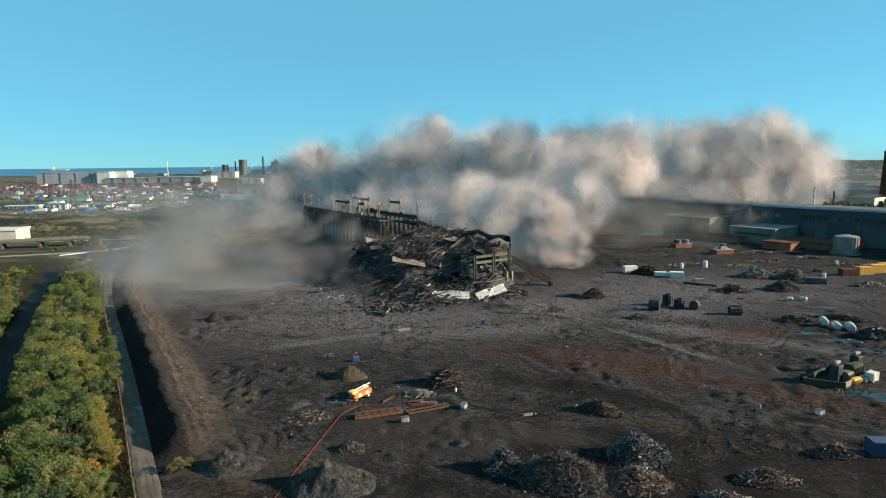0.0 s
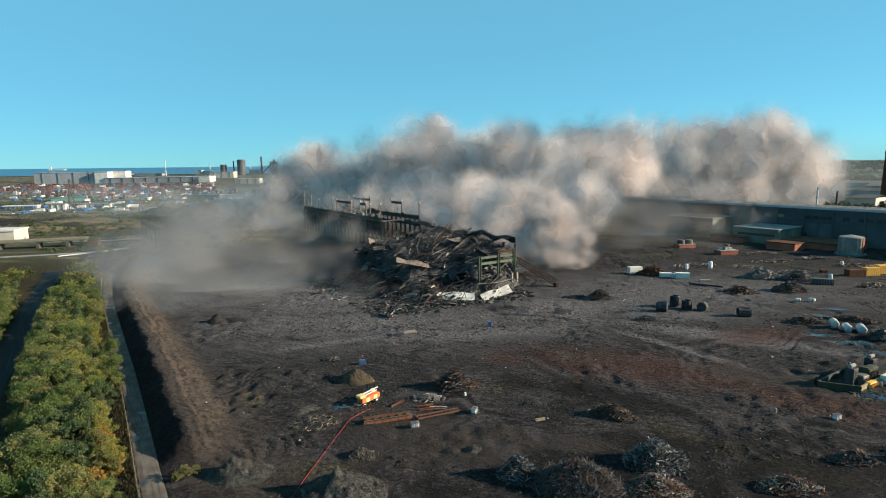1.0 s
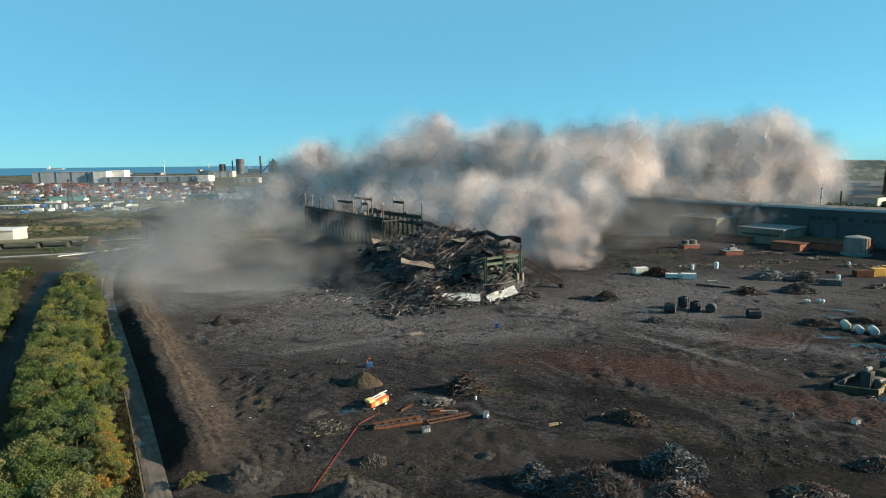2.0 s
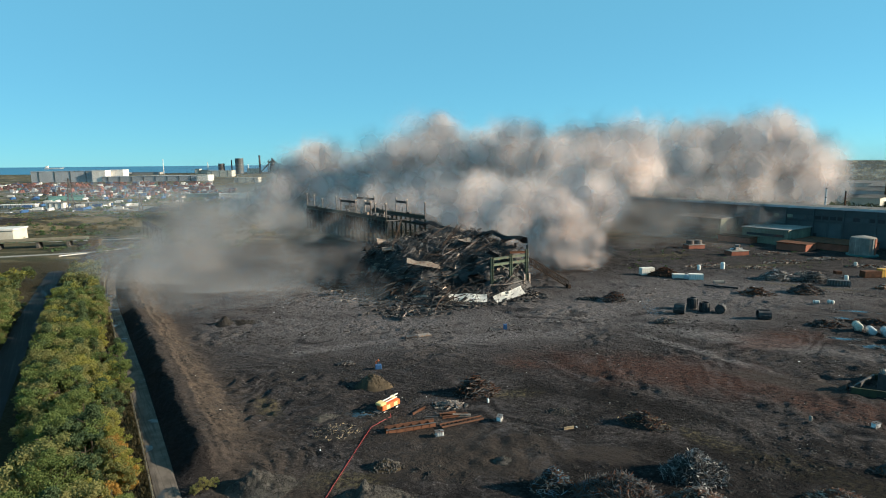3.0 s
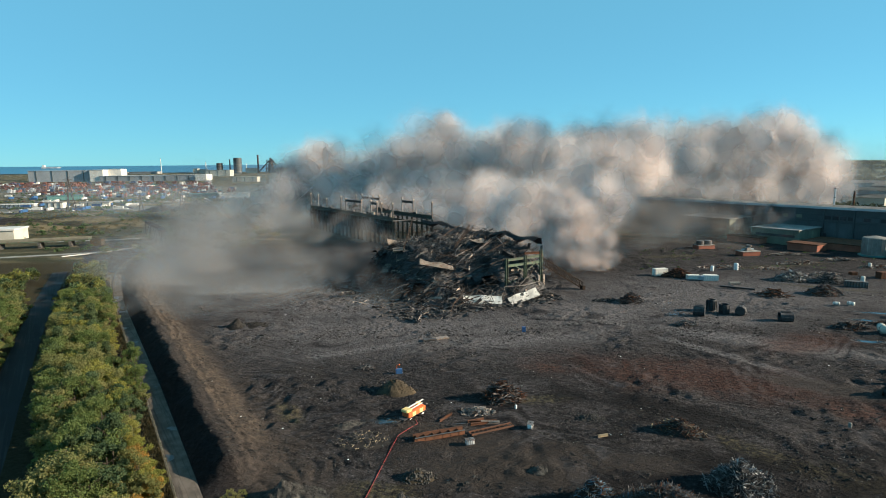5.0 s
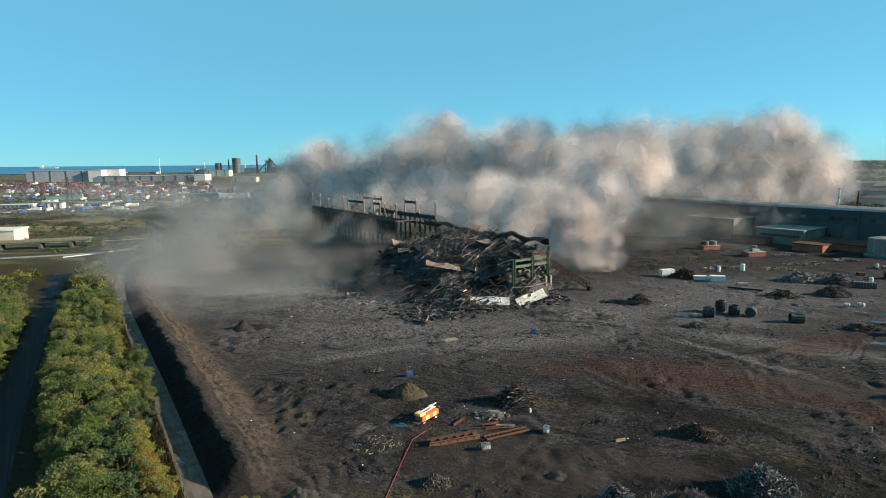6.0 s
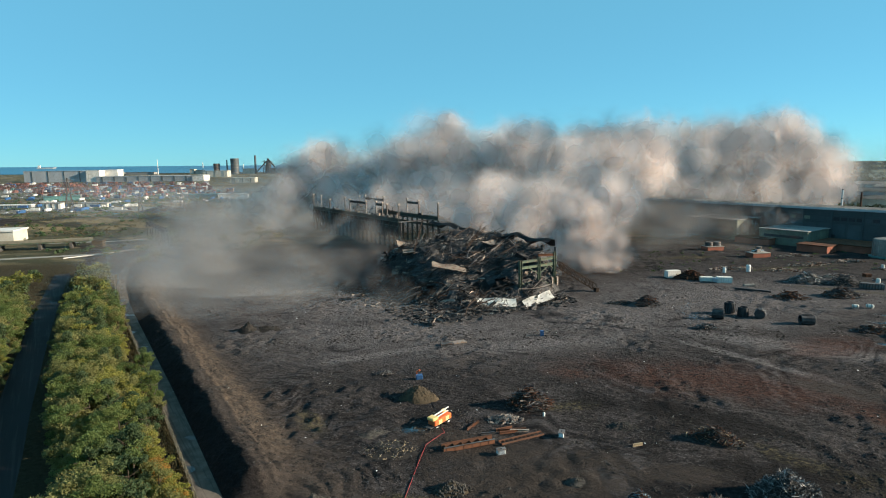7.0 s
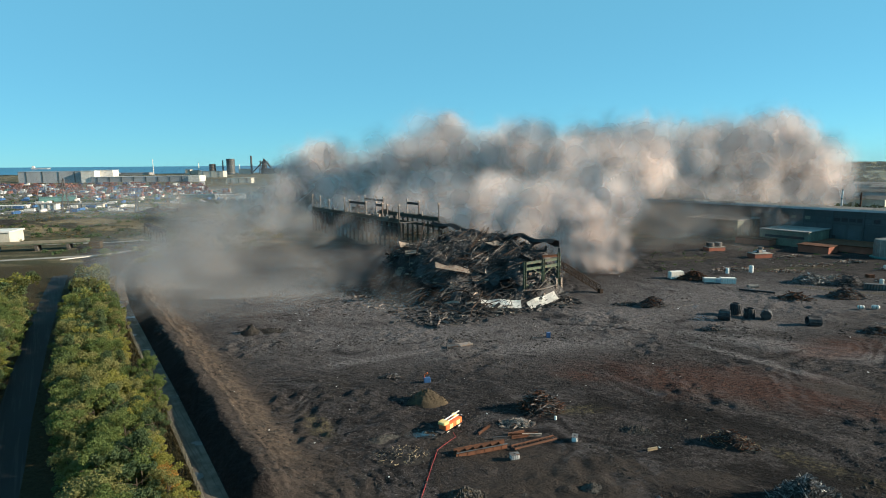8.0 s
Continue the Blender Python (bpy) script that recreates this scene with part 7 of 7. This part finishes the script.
M["dust"] = dust_material("brown_dust", (0.95, 0.845, 0.805, 1), 0.38)
M["pink_dust"] = dust_material("pink_dust", (0.70, 0.585, 0.54, 1), 0.34)
M["haze"] = dust_material("thin_dust", (0.62, 0.625, 0.635, 1), 0.075, 0.8)
M["mist"] = dust_material("settling_dust", (0.76, 0.725, 0.71, 1), 0.14)
M["smoke"] = dust_material("dark_smoke", (0.24, 0.23, 0.23, 1), 0.16)


def wisps(name, clumps, material, seed, label, category, squash=0.8, size=(0.45, 0.8), roll=0.12, lean=(0.02, -0.8, 0.62), swelling=0.2):
    """Dust as many bent, feathered wisps round the given billows (x, y, z, radius, how many)."""
    r = np.random.RandomState(seed)
    grid = np.linspace(-1, 1, 5)
    a, b = np.meshgrid(grid, grid, indexing="ij")
    a, b = a.ravel(), b.ravel()
    idx = np.arange(25).reshape(5, 5)
    quad = np.stack([idx[:-1, :-1], idx[1:, :-1], idx[1:, 1:], idx[:-1, 1:]], -1).reshape(-1, 4)
    vs, fs, uvs = [], [], []
    k = 0
    for x, y, z, rad, count in clumps:
        for _ in range(count):
            d = r.normal(size=3)
            d /= np.linalg.norm(d)
            c = np.array((x, y, z)) + d * rad * (0.35 + 0.75 * r.rand()) * np.array((1, 1, squash))
            w = rad * r.uniform(*size)
            flat_z = 1.0 if squash > 0.2 else 0.28
            e3 = r.normal(size=3) * 0.32 + np.array((0, r.choice((-1, 1)), 0))
            e3 /= np.linalg.norm(e3)
            e1 = np.cross(e3, r.normal(size=3))
            e1 /= np.linalg.norm(e1)
            e2 = np.cross(e3, e1)
            cup = r.uniform(-0.22, 0.22)
            pts = c + w * (a[:, None] * e1 + b[:, None] * e2 + cup * (a * a + b * b)[:, None] * e3)
            pts[:, 2] = c[2] + (pts[:, 2] - c[2]) * flat_z
            pts[:, 2] = np.maximum(pts[:, 2], 0.5 + 0.4 * r.rand())
            vs.append(pts)
            fs.append(quad + k * 25)
            uvs.append(np.stack([a[quad.ravel()], b[quad.ravel()]], -1))
            k += 1
    v = np.concatenate(vs)
    # the way the dust swells: away from where it is thickest, rolled into smaller billows
    out = np.zeros_like(v)
    for x, y, z, rad, count in clumps:
        d = v - np.array((x, y, z))
        out += d / rad * np.exp(-(d * d).sum(1) / (0.9 * rad) ** 2)[:, None]
    out /= np.linalg.norm(out, axis=1)[:, None] + 0.15
    curl = np.array([noise.noise_vector(Vector(p) / 30)[:] for p in v]) + 0.5 * np.array([noise.noise_vector(Vector(p) / 11)[:] for p in v])
    out = out * swelling + curl * roll + np.array(lean)
    out /= np.linalg.norm(out, axis=1)[:, None] + 1e-6
    ob = raw(name, v.tolist(), np.concatenate(fs).tolist(), material, smooth=True)
    ob.data.uv_layers.new(name="UVMap").data.foreach_set("uv", np.concatenate(uvs).astype(np.float32).ravel())
    ob.data.attributes.new("swell", "FLOAT_VECTOR", "POINT").data.foreach_set("vector", out.astype(np.float32).ravel())
    return tagged(ob, label, category, kind="stuff")


def billow_core(name, clumps, material, parent, shrink=0.34):
    """The dense body of the cloud: swelling lobes inside the wisps."""
    verts, faces = [], []
    bm = bmesh.new()
    bmesh.ops.create_icosphere(bm, subdivisions=3, radius=1.0)
    base = np.array([v.co[:] for v in bm.verts])
    tri = np.array([[v.index for v in f.verts] for f in bm.faces])
    bm.free()
    for x, y, z, rad, _ in clumps:
        k = len(verts)
        for p in base:
            w = Vector(p) * rad + Vector((x, y, z))
            q = p * rad * (shrink + noise.fractal(w / 18, 0.8, 2.1, 3) * 0.12)
            verts.append((x + q[0], y + 6 + q[1], max(-3.0, z + q[2] * 0.9)))
        faces += (tri + k).tolist()
    return raw(name, verts, faces, material, parent, smooth=True)


def dense_dust():
    n = Nodes("dense_dust")
    return n.set(Base_Color=n.mix(n.noise(0.06, 6, 0.6), (0.84, 0.75, 0.72, 1), (0.92, 0.825, 0.79, 1)), Roughness=1.0, Specular_IOR_Level=0.0)


M["dense"] = dense_dust()
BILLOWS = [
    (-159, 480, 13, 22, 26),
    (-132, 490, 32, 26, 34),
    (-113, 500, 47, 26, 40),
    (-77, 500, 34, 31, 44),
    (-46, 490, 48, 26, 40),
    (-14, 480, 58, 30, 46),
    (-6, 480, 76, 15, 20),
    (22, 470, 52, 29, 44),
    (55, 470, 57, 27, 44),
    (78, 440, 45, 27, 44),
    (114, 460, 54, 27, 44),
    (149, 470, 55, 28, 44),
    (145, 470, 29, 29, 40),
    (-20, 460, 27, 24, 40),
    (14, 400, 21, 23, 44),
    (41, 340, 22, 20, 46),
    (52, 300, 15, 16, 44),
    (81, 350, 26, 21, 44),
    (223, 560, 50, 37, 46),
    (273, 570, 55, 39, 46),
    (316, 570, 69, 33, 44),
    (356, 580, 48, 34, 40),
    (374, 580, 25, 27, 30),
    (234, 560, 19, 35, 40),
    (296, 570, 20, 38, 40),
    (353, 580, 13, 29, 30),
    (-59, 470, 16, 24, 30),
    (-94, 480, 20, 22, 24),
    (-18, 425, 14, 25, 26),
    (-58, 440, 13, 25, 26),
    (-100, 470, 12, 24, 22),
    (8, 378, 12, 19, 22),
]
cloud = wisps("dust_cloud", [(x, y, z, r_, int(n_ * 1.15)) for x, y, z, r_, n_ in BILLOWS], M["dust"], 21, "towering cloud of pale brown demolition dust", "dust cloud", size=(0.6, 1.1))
wisps("dust_cloud", [(54, 268, 6, 10, 14), (58, 286, 13, 15, 26), (50, 296, 20, 16, 20), (62, 262, 4, 9, 8), (44, 290, 8, 14, 16), (60, 272, 10, 13, 14), (66, 292, 6, 14, 10), (50, 300, 26, 15, 12), (42, 250, 6, 10, 14), (48, 257, 10, 11, 14), (38, 262, 13, 12, 12), (55, 262, 3, 9, 8), (70, 280, 3, 12, 8)], M["pink_dust"], 25, "pinkish dust rolling out beside the rubble", "dust cloud")
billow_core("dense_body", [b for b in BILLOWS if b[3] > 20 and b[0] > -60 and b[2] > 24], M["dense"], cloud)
HAZE = [
    (-150, 420, 12, 50, 18), (-175, 370, 5, 40, 14), (-120, 300, 3, 42, 34), (-130, 252, 3, 32, 34), (-100, 230, 2, 36, 30), (-60, 210, 1, 30, 14),
    (-148, 268, 4, 30, 20), (-104, 205, 2, 30, 16), (-140, 290, 6, 34, 20),
    (-60, 300, 6, 34, 8), (-90, 340, 6, 40, 10), (-150, 320, 3, 40, 20), (130, 350, 8, 34, 14), (170, 370, 10, 26, 16), (120, 390, 20, 44, 18),
    (150, 330, 12, 22, 12), (186, 352, 14, 16, 10),
]
wisps("dust_haze", [(x, y, z, r_, max(4, int(n_ * 0.45))) for x, y, z, r_, n_ in HAZE], M["haze"], 22, "thin grey veil of drifting dust over the ground", "dust haze", squash=0.3, size=(0.7, 1.15), roll=0.15, lean=(0.1, -0.2, 1.0), swelling=0.0)
MIST = [(-52, 350, 5, 17, 10), (-74, 378, 6, 20, 11), (-95, 405, 7, 22, 11), (-30, 330, 4, 16, 6), (-118, 440, 8, 26, 12), (-140, 410, 6, 26, 10), (-100, 360, 4, 26, 8), (-158, 445, 14, 34, 16), (-200, 470, 12, 36, 12), (-175, 400, 8, 30, 11), (-150, 355, 6, 30, 9), (-142, 305, 5, 28, 8), (-138, 268, 4, 24, 7)]
wisps("dust_haze", MIST, M["mist"], 29, "grey dust settling round the columns of the crane gantry", "dust haze", squash=0.5, roll=0.2, lean=(0.1, -0.3, 1.0), swelling=0.1)
SMOKE = [(-48, 248, 8, 13, 20), (-56, 236, 5, 11, 14), (-62, 262, 6, 13, 12), (-40, 222, 6, 9, 12), (-28, 212, 8, 7, 8), (-18, 205, 4, 6, 6)]
wisps("dust_haze", SMOKE, M["smoke"], 23, "dark dust still hanging round the rubble", "dust haze", squash=0.7, roll=0.15, lean=(0.1, -0.2, 1.0), swelling=0.0)
# darker copy of the dust, with the cloud's shade put into its colour
VEIL = [(118, 405, 14, 28, 34), (148, 388, 12, 25, 30), (172, 374, 10, 20, 20), (96, 420, 16, 30, 24), (130, 372, 10, 22, 20), (196, 362, 14, 14, 12), (92, 380, 10, 24, 18)]
wisps("dust_haze", VEIL, dust_material("shaded_dust", (0.36, 0.34, 0.33, 1), 0.28), 26, "grey shaded dust drifting along the works wall", "dust haze", squash=0.5, roll=0.15, lean=(0.1, -0.2, 1.0), swelling=0.0)
# aerial haze added as wide, thin, pale blue sheets over the far land
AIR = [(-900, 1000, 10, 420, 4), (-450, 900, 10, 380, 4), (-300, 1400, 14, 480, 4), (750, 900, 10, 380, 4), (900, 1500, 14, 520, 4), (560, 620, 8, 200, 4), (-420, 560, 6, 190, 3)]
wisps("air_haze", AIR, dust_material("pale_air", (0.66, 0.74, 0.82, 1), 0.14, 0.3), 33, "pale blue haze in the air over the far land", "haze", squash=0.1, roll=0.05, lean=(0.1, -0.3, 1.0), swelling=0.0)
wisps("smoke", [(60.5, 178.0, 2.6, 2.6, 12), (59.0, 180.0, 4.6, 2.2, 8)], dust_material("blue_smoke", (0.55, 0.6, 0.66, 1), 0.12), 28, "thin bluish smoke rising from smouldering scrap", "smoke")
